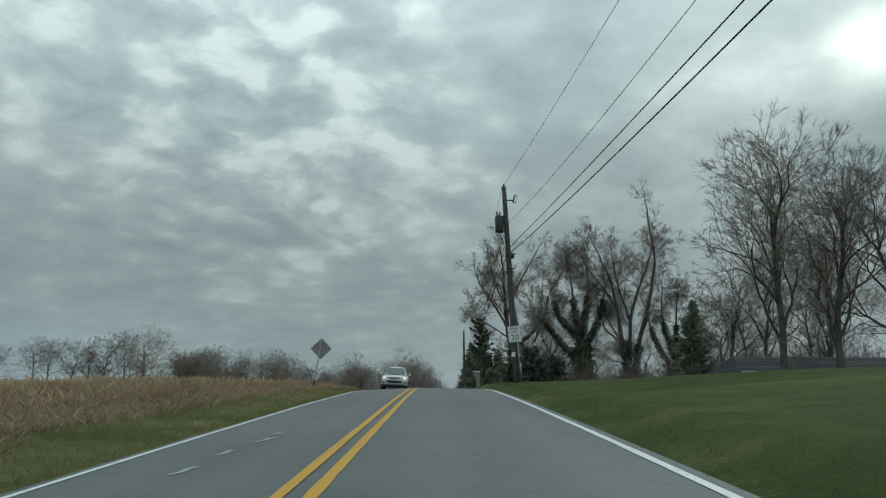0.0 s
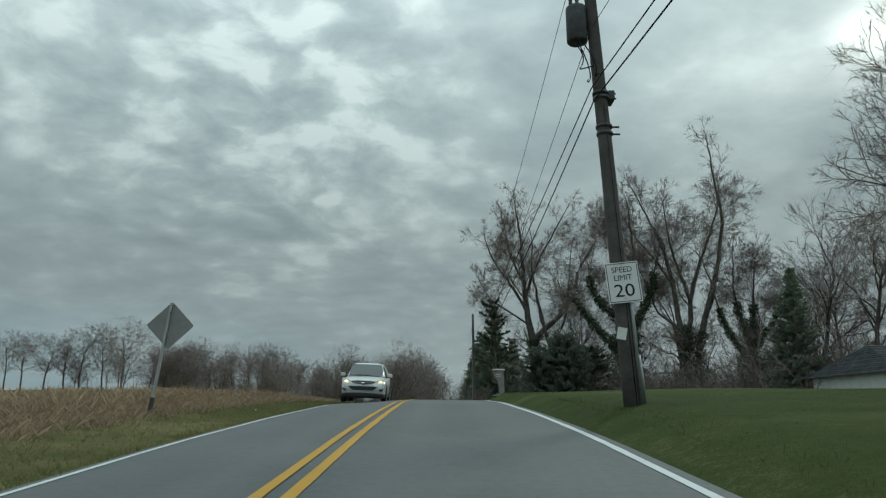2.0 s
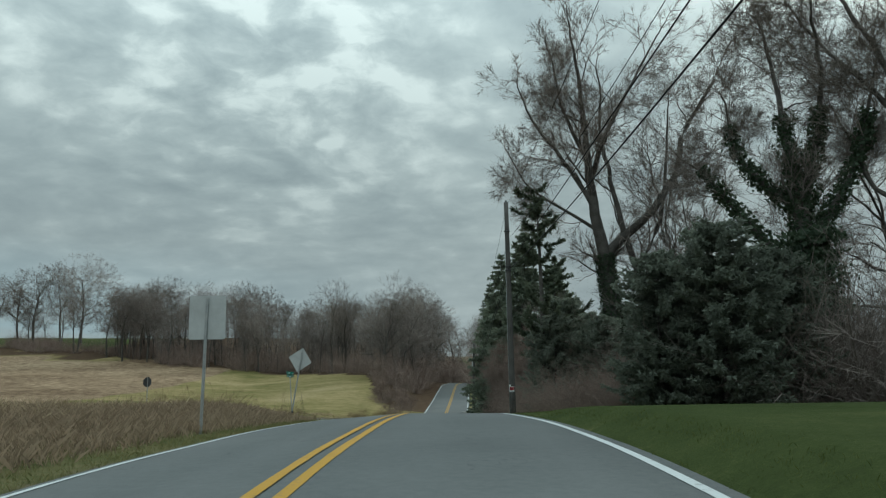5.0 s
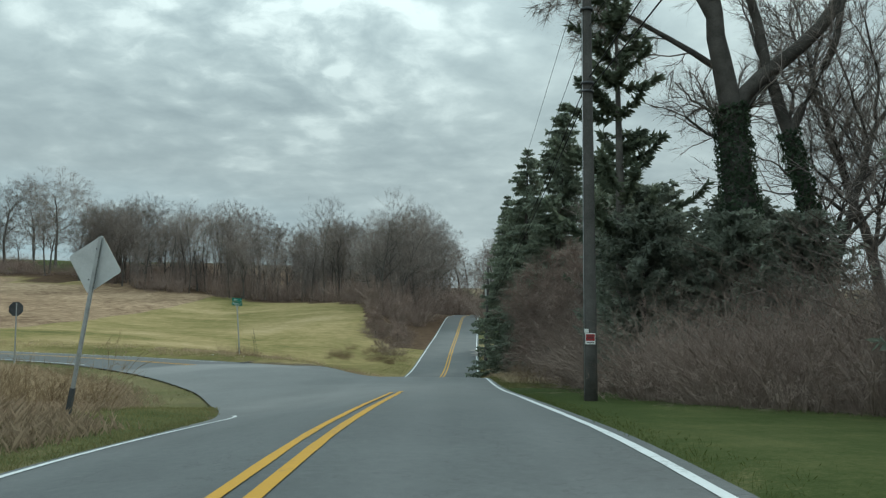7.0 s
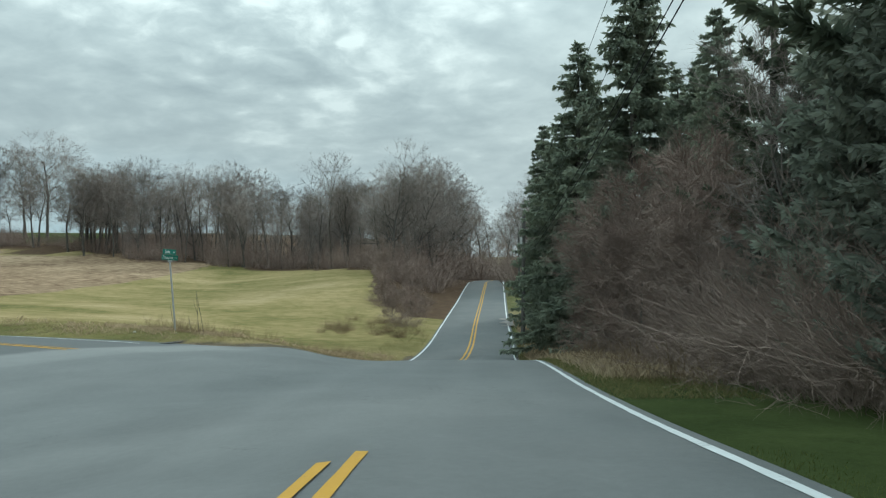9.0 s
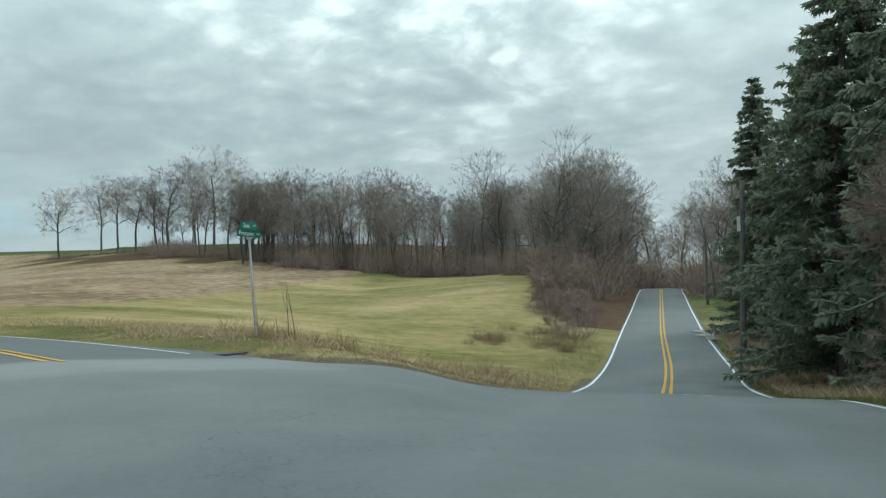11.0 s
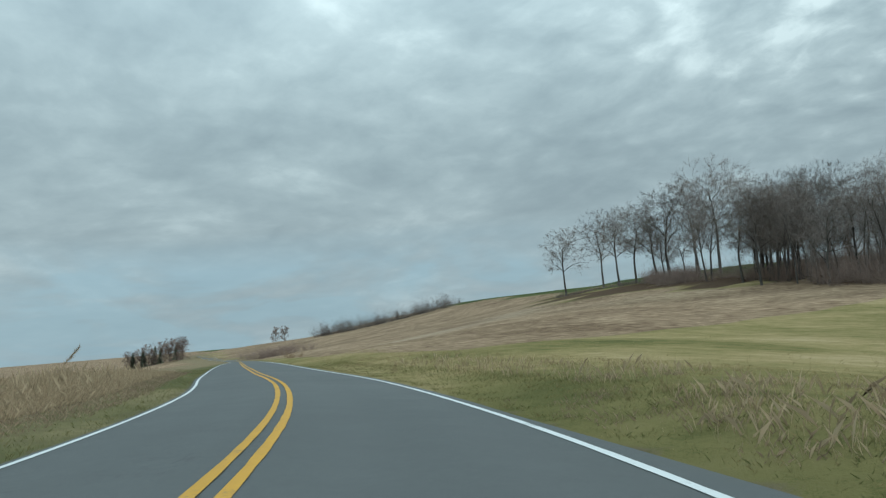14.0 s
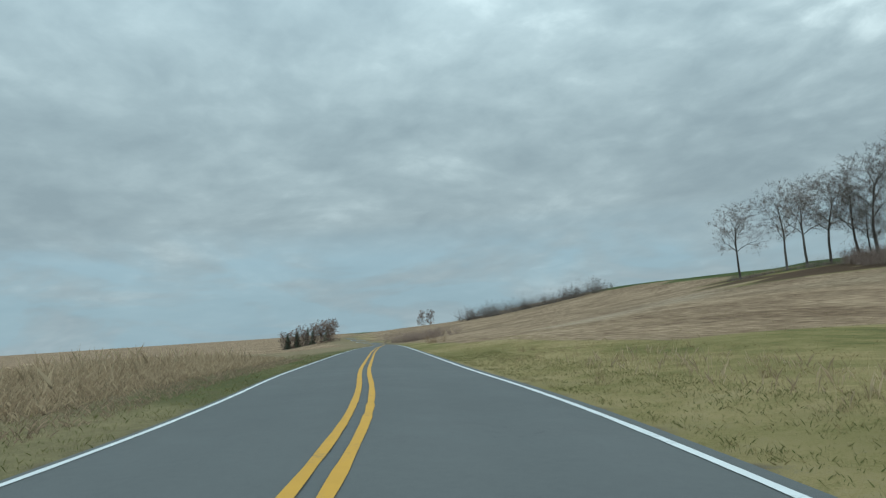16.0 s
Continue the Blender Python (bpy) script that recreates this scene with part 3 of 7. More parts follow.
def lathe_bm(profile, sides=16, bm=None, matrix=Matrix()):
    """A turned shape: (radius, height) pairs round the z axis, closed at both ends."""
    bm = bm or bmesh.new()
    rings = []
    for r, z in profile:
        rings.append([bm.verts.new(matrix @ Vector((r * math.cos(2 * math.pi * i / sides), r * math.sin(2 * math.pi * i / sides), z))) for i in range(sides)])
    for a, b in zip(rings, rings[1:]):
        for i in range(sides):
            f = bm.faces.new((a[i], a[(i + 1) % sides], b[(i + 1) % sides], b[i]))
            f.smooth = True
    bm.faces.new(rings[0][::-1])
    bm.faces.new(rings[-1])
    return bm


def tube_data(points, radii, sides=6):
    """Rings along a line of points; numpy verts and quads."""
    p = np.asarray(points, float)
    t = np.gradient(p, axis=0)
    t /= np.linalg.norm(t, axis=1)[:, None] + 1e-9
    ref = np.where(np.abs(t[:, 2:3]) > 0.9, np.array([[1.0, 0, 0]]), np.array([[0, 0, 1.0]]))
    u = np.cross(ref, t)
    u /= np.linalg.norm(u, axis=1)[:, None] + 1e-9
    w = np.cross(t, u)
    a = np.arange(sides) * 2 * np.pi / sides
    r = np.asarray(radii, float)[:, None, None]
    v = p[:, None] + r * (np.cos(a)[None, :, None] * u[:, None] + np.sin(a)[None, :, None] * w[:, None])
    n = len(p)
    i = np.arange(n - 1)[:, None] * sides
    j = np.arange(sides)[None]
    f = np.stack([i + j, i + (j + 1) % sides, i + sides + (j + 1) % sides, i + sides + j], -1).reshape(-1, 4)
    return v.reshape(-1, 3), f


def tube_part(name, points, radius, material, parent, sides=8, label=""):
    radii = radius if hasattr(radius, "__len__") else [radius] * len(points)
    v, f = tube_data(points, radii, sides)
    faces = [tuple(q) for q in f] + [tuple(range(sides))[::-1], tuple(range(len(v) - sides, len(v)))]
    return mesh_object(name, v, faces, material, parent, label, True)


def text_mesh(body, size, thick=0.002):
    cu = bpy.data.curves.new("lettering", "FONT")
    cu.body, cu.size, cu.extrude = body, size, thick
    cu.align_x, cu.align_y = "CENTER", "CENTER"
    cu.resolution_u = 3
    tmp = bpy.data.objects.new("lettering", cu)
    scene.collection.objects.link(tmp)
    me = bpy.data.meshes.new_from_object(tmp.evaluated_get(bpy.context.evaluated_depsgraph_get()))
    bpy.data.objects.remove(tmp)
    bpy.data.curves.remove(cu)
    return me


def lettering(name, body, size, matrix, material, parent, squeeze=1.0, thick=0.002):
    me = text_mesh(body, size, thick)
    me.transform(matrix @ Matrix.Diagonal((squeeze, 1, 1, 1)))
    me.materials.clear()
    me.materials.append(material)
    ob = new(name, me)
    ob.parent = parent
    return ob


# ---------------------------------------------------------------- ground and roads
def spaced(lo, hi, fine_lo, fine_hi, step, growth=1.13):
    mid = list(np.arange(fine_lo, fine_hi + 0.01, step))
    out, d, v = [], step, fine_hi
    while v < hi:
        d *= growth
        v += d
        out.append(v)
    back, d, v = [], step, fine_lo
    while v > lo:
        d *= growth
        v -= d
        back.append(v)
    return np.array(back[::-1] + mid + out)


def build_ground():
    gx = spaced(-2600, 2600, -66, 34, 0.8)
    gy = spaced(-900, 2800, -10, 142, 0.8)
    X, Y = np.meshgrid(gx, gy)
    Z = height(X, Y)
    sd = paved(X, Y)
    x, y = X.ravel(), Y.ravel()
    d1 = x - road1_x(y)
    s, n, _, far = side_road(x, y)
    # the sheet runs on beneath the tarmac
    Z = Z + 0.025 - 0.30 * smooth(0.15, -0.9, sd)
    flat = -13.0
    away = smooth(480, 1050, np.hypot(X, Y - 100))
    Z = Z * (1 - away) + flat * away
    ny, nx = X.shape
    i = np.arange(ny - 1)[:, None] * nx + np.arange(nx - 1)[None]
    F = np.stack([i, i + 1, i + nx + 1, i + nx], -1).reshape(-1, 4)
    me = array_mesh("ground", np.stack([x, y, Z.ravel()], 1), F, MAT["ground"])
    me.polygons.foreach_set("use_smooth", [True] * len(me.polygons))
    cover = np.zeros((len(x), 4), np.float32)
    cover[:, 3] = 1
    cover[:, 0] = np.where(d1 > 0, smooth(-1.2, -0.7, sd.ravel()), 0) * (1 - smooth(98, 110, y)) * (1 - smooth(60, 75, d1))
    cover[:, 0] = np.maximum(cover[:, 0], smooth(2, 5, d1) * smooth(150, 156, y) * (1 - smooth(14, 18, d1)))
    hill = (n > 0) & (d1 < 0)
    # the ploughed field ends in a straight edge up the slope
    inside = np.minimum(-50.8 - 0.06 * np.clip(y - 185, -40, 40) - x, n - 7.5 - 4.0 * smooth(95, 60, s))
    lit = np.interp(s, [40, 60, 72, 84, 95, 110, 125, 190, 235, 260], [104, 114, 114, 110, 102, 90, 80, 77, 92, 400])
    inside = np.minimum(inside, lit + 2.0 - n)
    cover[:, 1] = np.where(hill, smooth(-1.4, 1.4, inside + 0.5 * np.sin(y * 0.4) * np.sin(x * 0.23)), 0)
    cover[:, 0] = np.maximum(cover[:, 0], np.where(hill & (s > 60), 0.9 * smooth(0, 4, n - 92 - 0.10 * np.clip(s - 100, 0, 300)), 0))
    cover[:, 2] = np.where(hill, 1 - cover[:, 1], 0.0)
    field = (d1 < -5) & (n < 0) | (d1 < -5) & (y < 60)
    cover[:, 1] = np.maximum(cover[:, 1], np.where(field, 0.75 * smooth(14, 22, -d1) * smooth(8, 14, -n + far), 0))
    edge = np.zeros((len(x), 4), np.float32)
    edge[:, 3] = 1
    sdr = sd.ravel()
    edge[:, 0] = np.where((d1 > 0) & (y < 104), 0.50 * (1 - smooth(-0.4, 0.30, sdr)), 0.55 * (1 - smooth(0.05, 0.55, sdr)))
    nw = hill & (s < 16)
    edge[:, 0] = np.maximum(edge[:, 0], np.where(nw, 0.8 * (1 - smooth(0.2, 0.9, sdr)), 0))
    edge[:, 1] = np.where((d1 > 0) & (y < 104), 0.40 * (1 - smooth(0.3, 1.5, sdr)), np.where((y < 92) & (s < 16), 0.88 * (1 - smooth(1.7, 3.0, sdr)), (1 - smooth(1.8, 4.2, sdr)) * np.where(hill, 0.42, np.where(n < 0, 0.55, 0.6))))
    # pale wheel track that slants up the stubble
    tr = np.exp(-((n - 18.0 - 0.58 * (s - 96.0)) / 3.0) ** 2) * smooth(92, 98, s) * (1 - smooth(176, 188, s))
    edge[:, 3] = np.where(hill, tr, 0)
    foot = np.interp(x, [-132, -112, -92, -72, -54, -38, -26, -17, -13, -8], [252, 244, 233, 225, 219, 212, 203, 190, 164, 152])
    wood = np.where(d1 > 0, smooth(84, 92, y) * smooth(7.2, 8.4, d1) * (1 - smooth(148, 154, y)), smooth(-1.5, 1.5, y - foot) * smooth(-100, -90, x))
    wood = np.maximum(wood, np.where(d1 > 0, smooth(72, 78, y) * smooth(8, 12, d1) * (1 - smooth(148, 154, y)), 0))
    wood = np.maximum(wood, np.where(hill & (s < 245) & (x < -88), 0.8 * smooth(0, 5, n - lit) * (1 - smooth(8, 45, n - lit)) * (1 - np.where(s > 100, smooth(0, 4, n - 92 - 0.10 * np.clip(s - 100, 0, 300)), 0)), 0))
    edge[:, 2] = wood
    for nm, arr in (("cover", cover), ("edge", edge)):
        a = me.color_attributes.new(nm, "FLOAT_COLOR", "POINT")
        a.data.foreach_set("color", arr.ravel())
    ob = new("ground", me)
    return tagged(ob, "rolling ground of mown lawn, stubble field and dry rough grass", "ground", kind="structure")


build_ground()


def build_tarmac():
    """The two roads and their junction as one surface, cut out of a fine grid along the edge of the tarmac."""
    verts, faces, index = [], [], {}

    def vid(p):
        key = (round(p[0], 3), round(p[1], 3))
        if key not in index:
            index[key] = len(verts)
            verts.append(key)
        return index[key]

    def cells(x0, x1, y0, y1, c):
        gx, gy = np.arange(x0, x1 + c / 2, c), np.arange(y0, y1 + c / 2, c)
        X, Y = np.meshgrid(gx, gy)
        D = paved(X, Y)
        keep = np.argwhere((np.minimum(np.minimum(D[:-1, :-1], D[1:, :-1]), np.minimum(D[:-1, 1:], D[1:, 1:])) < 0))
        for j, i in keep:
            c4 = [(gx[i], gy[j], D[j, i]), (gx[i + 1], gy[j], D[j, i + 1]), (gx[i + 1], gy[j + 1], D[j + 1, i + 1]), (gx[i], gy[j + 1], D[j + 1, i])]
            poly = []
            for a, b in zip(c4, c4[1:] + c4[:1]):
                if a[2] < 0:
                    poly.append(vid(a))
                if (a[2] < 0) != (b[2] < 0):
                    t = a[2] / (a[2] - b[2])
                    poly.append(vid((a[0] + (b[0] - a[0]) * t, a[1] + (b[1] - a[1]) * t)))
            poly = [v for k, v in enumerate(poly) if v != poly[k - 1]]
            if len(poly) > 2:
                faces.append(poly)

    cells(-64, 8, -12, 140, 0.5)
    cells(-64, 8, -60, -12, 1.0)
    cells(-64, 16, 140, 250, 1.0)
    cells(-460, -64, 110, 250, 2.0)
    v = np.array(verts)
    z = height(v[:, 0], v[:, 1]) + 0.03
    me = bpy.data.meshes.new("road")
    me.from_pydata([(a, b, c) for (a, b), c in zip(verts, z)], [], faces)
    me.materials.append(MAT["asphalt"])
    me.polygons.foreach_set("use_smooth", [True] * len(me.polygons))
    d1 = v[:, 0] - road1_x(v[:, 1])
    s, n, _, far = side_road(v[:, 0], v[:, 1])
    along2 = smooth(9, 16, s)
    lane = np.where(along2 > 0.5, n, d1)
    g = np.zeros(len(v))
    for c in (-2.05, -0.75, 0.95, 2.55):
        g = np.maximum(g, np.exp(-((lane - c) / 0.32) ** 2))
    col = np.zeros((len(v), 4), np.float32)
    col[:, 0] = g * 0.6
    # an older, paler band of tarmac across the mouth of the side road
    band = smooth(-2.4, -1.6, s - 13.6 + 0.25 * n) * (1 - smooth(1.5, 2.1, s - 13.6 + 0.25 * n)) * smooth(-1.5, -4.0, d1) * smooth(-9, -4, n)
    # sky glare on the junction tarmac, painted in as a paler colour
    sky_glare = smooth(84, 92, v[:, 1]) * (1 - smooth(110, 116, v[:, 1])) * (1 - smooth(12, 15, s))
    col[:, 1] = np.maximum(band, 0.55 * sky_glare)
    # a darker, newer patch along the joint in the middle of the junction
    col[:, 2] = smooth(-0.4, 0.4, s - 15.5 + 0.25 * n) * smooth(-1.5, -4.0, d1) * 0.8
    col[:, 3] = 1
    a = me.color_attributes.new("track", "FLOAT_COLOR", "POINT")
    a.data.foreach_set("color", col.ravel())
    ob = new("road", me)
    tagged(ob, "worn grey asphalt two-lane road with a side road joining", "road", kind="structure")
    return ob


road = build_tarmac()


def stripe(name, pts, width, material, label):
    """A painted line draped over the road."""
    p = np.array(pts, float)
    t = np.gradient(p, axis=0)
    t /= np.linalg.norm(t, axis=1)[:, None]
    n = np.stack([-t[:, 1], t[:, 0]], 1)
    rng = np.random.default_rng(len(p))
    w = width / 2 * (1 + 0.06 * rng.standard_normal(len(p)))[:, None]
    a, b = p + n * w, p - n * w
    v = np.concatenate([a, b])
    z = height(v[:, 0], v[:, 1]) + 0.037
    k = len(p)
    f = [(i, i + k, i + k + 1, i + 1) for i in range(k - 1)]
    ob = mesh_object(name, np.column_stack([v, z]), f, material, None, "", True)
    return tagged(ob, label, "road marking", "painted road lines", "structure")


def along_r1(offset, y0, y1, step=0.5):
    y = np.arange(y0, y1 + step / 2, step)
    off = offset(y) if callable(offset) else offset
    return np.stack([road1_x(y) + off, y], 1)


def along_r2(offset, s0, s1, step=0.5):
    s = np.arange(s0, s1, step)
    k = np.arange(len(R2))
    c = np.stack([np.interp(s, k, R2[:, 0]), np.interp(s, k, R2[:, 1])], 1)
    n = np.stack([np.interp(s, k, R2_NORTH[:, 0]), np.interp(s, k, R2_NORTH[:, 1])], 1)
    off = offset(s) if callable(offset) else offset
    return c + n * np.reshape(off, (-1, 1))


for off in (-0.13, 0.13):
    stripe("centre_line", along_r1(off, -58, 91.4 + off * 2), 0.115, MAT["yellow_paint"], "solid yellow centre line on the asphalt")
    stripe("centre_line", along_r1(off, 114.0, 250), 0.115, MAT["yellow_paint"], "solid yellow centre line on the asphalt")
    stripe("centre_line", along_r2(off, 15.0 - off, 440), 0.115, MAT["yellow_paint"], "solid yellow centre line on the asphalt")
stripe("edge_line", along_r1(right_line, -58, 250), 0.115, MAT["white_paint"], "solid white edge line beside the verge")
stripe("edge_line", along_r1(lambda y: -left_line(y) - 1.15 * smooth(82.5, 88.2, y) ** 1.3, -58, 85.8), 0.085, MAT["white_paint"], "solid white edge line that bends into the side road")
stripe("edge_line", along_r1(lambda y: -left_line(y) - 0.5 * (1 - smooth(115.5, 119, y)), 115.5, 250), 0.11, MAT["white_paint"], "solid white edge line beside the verge")
stripe("edge_line", along_r2(lambda s: LINE_R2_NORTH + 0.45 * (1 - smooth(15, 30, s)), 16.6, 440), 0.115, MAT["white_paint"], "solid white edge line beside the meadow")
stripe("edge_line", along_r2(-LINE_R2_SOUTH, 20.5, 440), 0.095, MAT["white_paint"], "solid white edge line beside the rough bank")
for dx in (0.35, 0.75):
    stripe("lane_mark", [(road1_x(112.6) + dx - 0.1, 112.6), (road1_x(112.6) + dx + 0.1, 112.6), (road1_x(112.6) + dx + 0.2, 112.6)], 0.16, MAT["white_paint"], "short white paint mark on the asphalt")

for x, y, turn, length in ((-2.45, 9.95, 70, 0.55), (-2.60, 8.65, 80, 0.40), (-2.58, 7.25, 78, 0.5), (-2.5, 10.9, 66, 0.25)):
    c, d = math.cos(radians(turn)) * length / 2, math.sin(radians(turn)) * length / 2
    stripe("paint_scuff", [(x - c, y - d), (x - c * 0.3 + 0.03, y - d * 0.3), (x + c * 0.4 - 0.02, y + d * 0.4), (x + c, y + d)], 0.075, MAT["worn_paint"], "worn white scuff of paint on the asphalt")

# ---------------------------------------------------------------- plants
class Sprout:
    """Collects tubes and leaf blades of one plant."""

    def __init__(self, seed):
        self.rng = np.random.default_rng(seed)
        self.thick, self.thin = [], []

    @staticmethod
    def joined(pieces):
        vs, fs, k = [], [], 0
        for v, f in pieces:
            vs.append(v)
            fs.append(f + k)
            k += len(v)
        return np.concatenate(vs), np.concatenate(fs)


def unit(v):
    return v / (np.linalg.norm(v, axis=-1, keepdims=True) + 1e-9)


def bent_line(rng, start, direction, length, n, wobble, lift):
    """A wandering line that bends upwards (lift > 0) or down."""
    p, d = [np.array(start, float)], unit(np.array(direction, float))
    step = length / n
    for _ in range(n):
        d = unit(d + rng.normal(0, wobble, 3) + np.array([0, 0, lift]))
        p.append(p[-1] + d * step)
    return np.array(p), d


def sliver(p, d, length, width, rng, count):
    """Thin triangles for the finest twigs: count of them from each start point."""
    k = len(p)
    p, d = np.repeat(p, count, 0), np.repeat(d, count, 0)
    length, width = np.repeat(length, count), np.repeat(width, count)
    dd = unit(d + rng.normal(0, 0.55, (k * count, 3)))
    side = unit(np.cross(dd, rng.normal(0, 1, (k * count, 3)))) * width[:, None]
    tip = p + dd * (length * rng.uniform(0.5, 1.2, k * count))[:, None]
    v = np.stack([p - side, p + side, tip], 1).reshape(-1, 3)
    return v, np.arange(len(v)).reshape(-1, 3)


def ribbon(line, radii, rng):
    """A thin stem as a flat strip of triangles."""
    t = unit(np.gradient(line, axis=0))
    side = unit(np.cross(t, rng.normal(0, 1, 3))) * np.asarray(radii)[:, None]
    v = np.stack([line - side, line + side], 1).reshape(-1, 3)
    i = np.arange(len(line) - 1)[:, None] * 2
    return v, np.concatenate([i + np.array([[0, 1, 3]]), i + np.array([[0, 3, 2]])])


class TreeGrower:
    """Grows limbs, branches and twigs of a leafless tree from its stems."""

    def __init__(self, seed, lift=0.10, depth=4, fine=3, twig=1.0):
        self.sp = Sprout(seed)
        self.rng = self.sp.rng
        self.lift, self.depth, self.fine, self.twig = lift, depth, fine, twig
        self.s, self.d, self.l, self.w, self.ribbons = [], [], [], [], []

    def stem(self, points, r0, r1, sides=9):
        n = len(points)
        rr = r0 + (r1 - r0) * np.linspace(0, 1, n) ** 0.8
        self.sp.thick.append(tube_data(points, rr, sides))
        return rr

    def twigs(self, line, k):
        n = len(line) - 1
        u = self.rng.uniform(0.15, 1.0, k) * n
        i = np.minimum(u.astype(int), n - 1)
        self.s.append(line[i] + (line[i + 1] - line[i]) * (u - i)[:, None])
        self.d.append(unit(line[i + 1] - line[i]))
        self.l.append(self.rng.uniform(0.35, 0.95, k) * self.twig)
        self.w.append(np.full(k, 0.0056))

    def branch(self, start, direction, length, rad, level):
        self.fork(np.array(start, float), unit(np.array(direction, float)), length * 0.31, rad, self.depth if level == 1 else self.depth - 1)

    def fork(self, p, d, length, rad, depth):
        """A stretch of branch that splits at its end and sends out side shoots."""
        rng = self.rng
        n = 4 if depth > 1 else 3
        line, dd = bent_line(rng, p, d, length, n, 0.17, self.lift)
        tip = rad * 0.74
        rr = np.maximum(np.linspace(rad, tip, n + 1), 0.0085)
        if rad > 0.045:
            self.sp.thick.append(tube_data(line, rr, 7 if rad > 0.09 else 5))
        elif rad > 0.018:
            self.sp.thin.append(tube_data(line, rr, 3))
        else:
            self.ribbons.append(ribbon(line, rr * 1.15, rng))
        if depth <= 1:
            self.twigs(line, 7 if depth == 0 else 5)
        if depth <= 0:
            return
        u = unit(np.cross(dd, rng.normal(0, 1, 3)))
        w = np.cross(dd, u)
        m = 2 + (rng.uniform() < 0.45)
        phase = rng.uniform(0, 6.28)
        for j in range(m):
            ang = rng.uniform(0.12, 0.36) if j == 0 else rng.uniform(0.36, 0.74)
            az = phase + 2 * math.pi * j / m + rng.uniform(-0.4, 0.4)
            way = dd * math.cos(ang) + (u * math.cos(az) + w * math.sin(az)) * math.sin(ang)
            self.fork(line[-1], way, length * rng.uniform(0.66, 0.88), tip * (0.88 if j == 0 else 0.66), depth - 1)
        if depth >= 2:
            for _ in range(rng.integers(1, 4)):
                i = rng.integers(1, n)
                ax = unit(line[i + 1] - line[i])
                out = unit(np.cross(ax, rng.normal(0, 1, 3)))
                ang = rng.uniform(0.6, 1.1)
                self.fork(line[i], ax * math.cos(ang) + out * math.sin(ang), length * rng.uniform(0.5, 0.75), rr[i] * 0.42, depth - 2)

    def meshes(self, crown="twig"):
        v, f = sliver(np.concatenate(self.s), np.concatenate(self.d), np.concatenate(self.l), np.concatenate(self.w), self.rng, self.fine)
        tv, tf = self.sp.joined(self.sp.thick)
        cv, cf = self.sp.joined(self.sp.thin)
        cf3 = np.concatenate([cf[:, [0, 1, 2]], cf[:, [0, 2, 3]]])
        cv, cf3 = self.sp.joined([(cv, cf3), (v, f)] + self.ribbons)
        a = array_mesh("trunk", tv, tf, MAT["bark"])
        a.polygons.foreach_set("use_smooth", [True] * len(a.polygons))
        return a, array_mesh("crown", cv, cf3, MAT[crown])


def bare_tree_meshes(seed, tall=20.0, girth=0.32, fork=0.3, limbs=9, spread=0.75, lift=0.05, fine=3, depth=4, twig=1.0, crown="twig"):
    """Trunk with limbs, and a domed crown of twigs, for a leafless tree."""
    g = TreeGrower(seed, lift, depth, fine, twig)
    rng = g.rng
    trunk, d = bent_line(rng, (0, 0, -0.3), (rng.normal(0, 0.06), rng.normal(0, 0.06), 1), tall * 0.60, 14, 0.05, 0.02)
    tr = girth * (1 - np.linspace(0, 1, len(trunk)) ** 1.1 * 0.62)
    tr[0] *= 1.4
    g.sp.thick.append(tube_data(trunk, tr, 9))
    first = fork / 0.60
    for k in range(limbs):
        t = first + (0.97 - first) * (k + rng.uniform(0, 0.7)) / limbs
        i = min(int(t * 14), 13)
        a = k * 2.4 + rng.uniform(-0.5, 0.5)
        sprd = spread * rng.uniform(0.7, 1.25) * (1.25 - 0.5 * t)
        g.branch(trunk[i], (math.cos(a) * sprd, math.sin(a) * sprd, 1.0), tall * (0.44 - 0.10 * (t - first)) * rng.uniform(0.75, 1.1), tr[i] * 0.52, 1)
    for k in range(3):
        a = k * 2.1 + rng.uniform(0, 1)
        g.branch(trunk[-1], d + np.array([math.cos(a), math.sin(a), 0]) * 0.45 * spread, tall * 0.40 * rng.uniform(0.85, 1.1), tr[-1] * 0.72, 1)
    return g.meshes(crown)


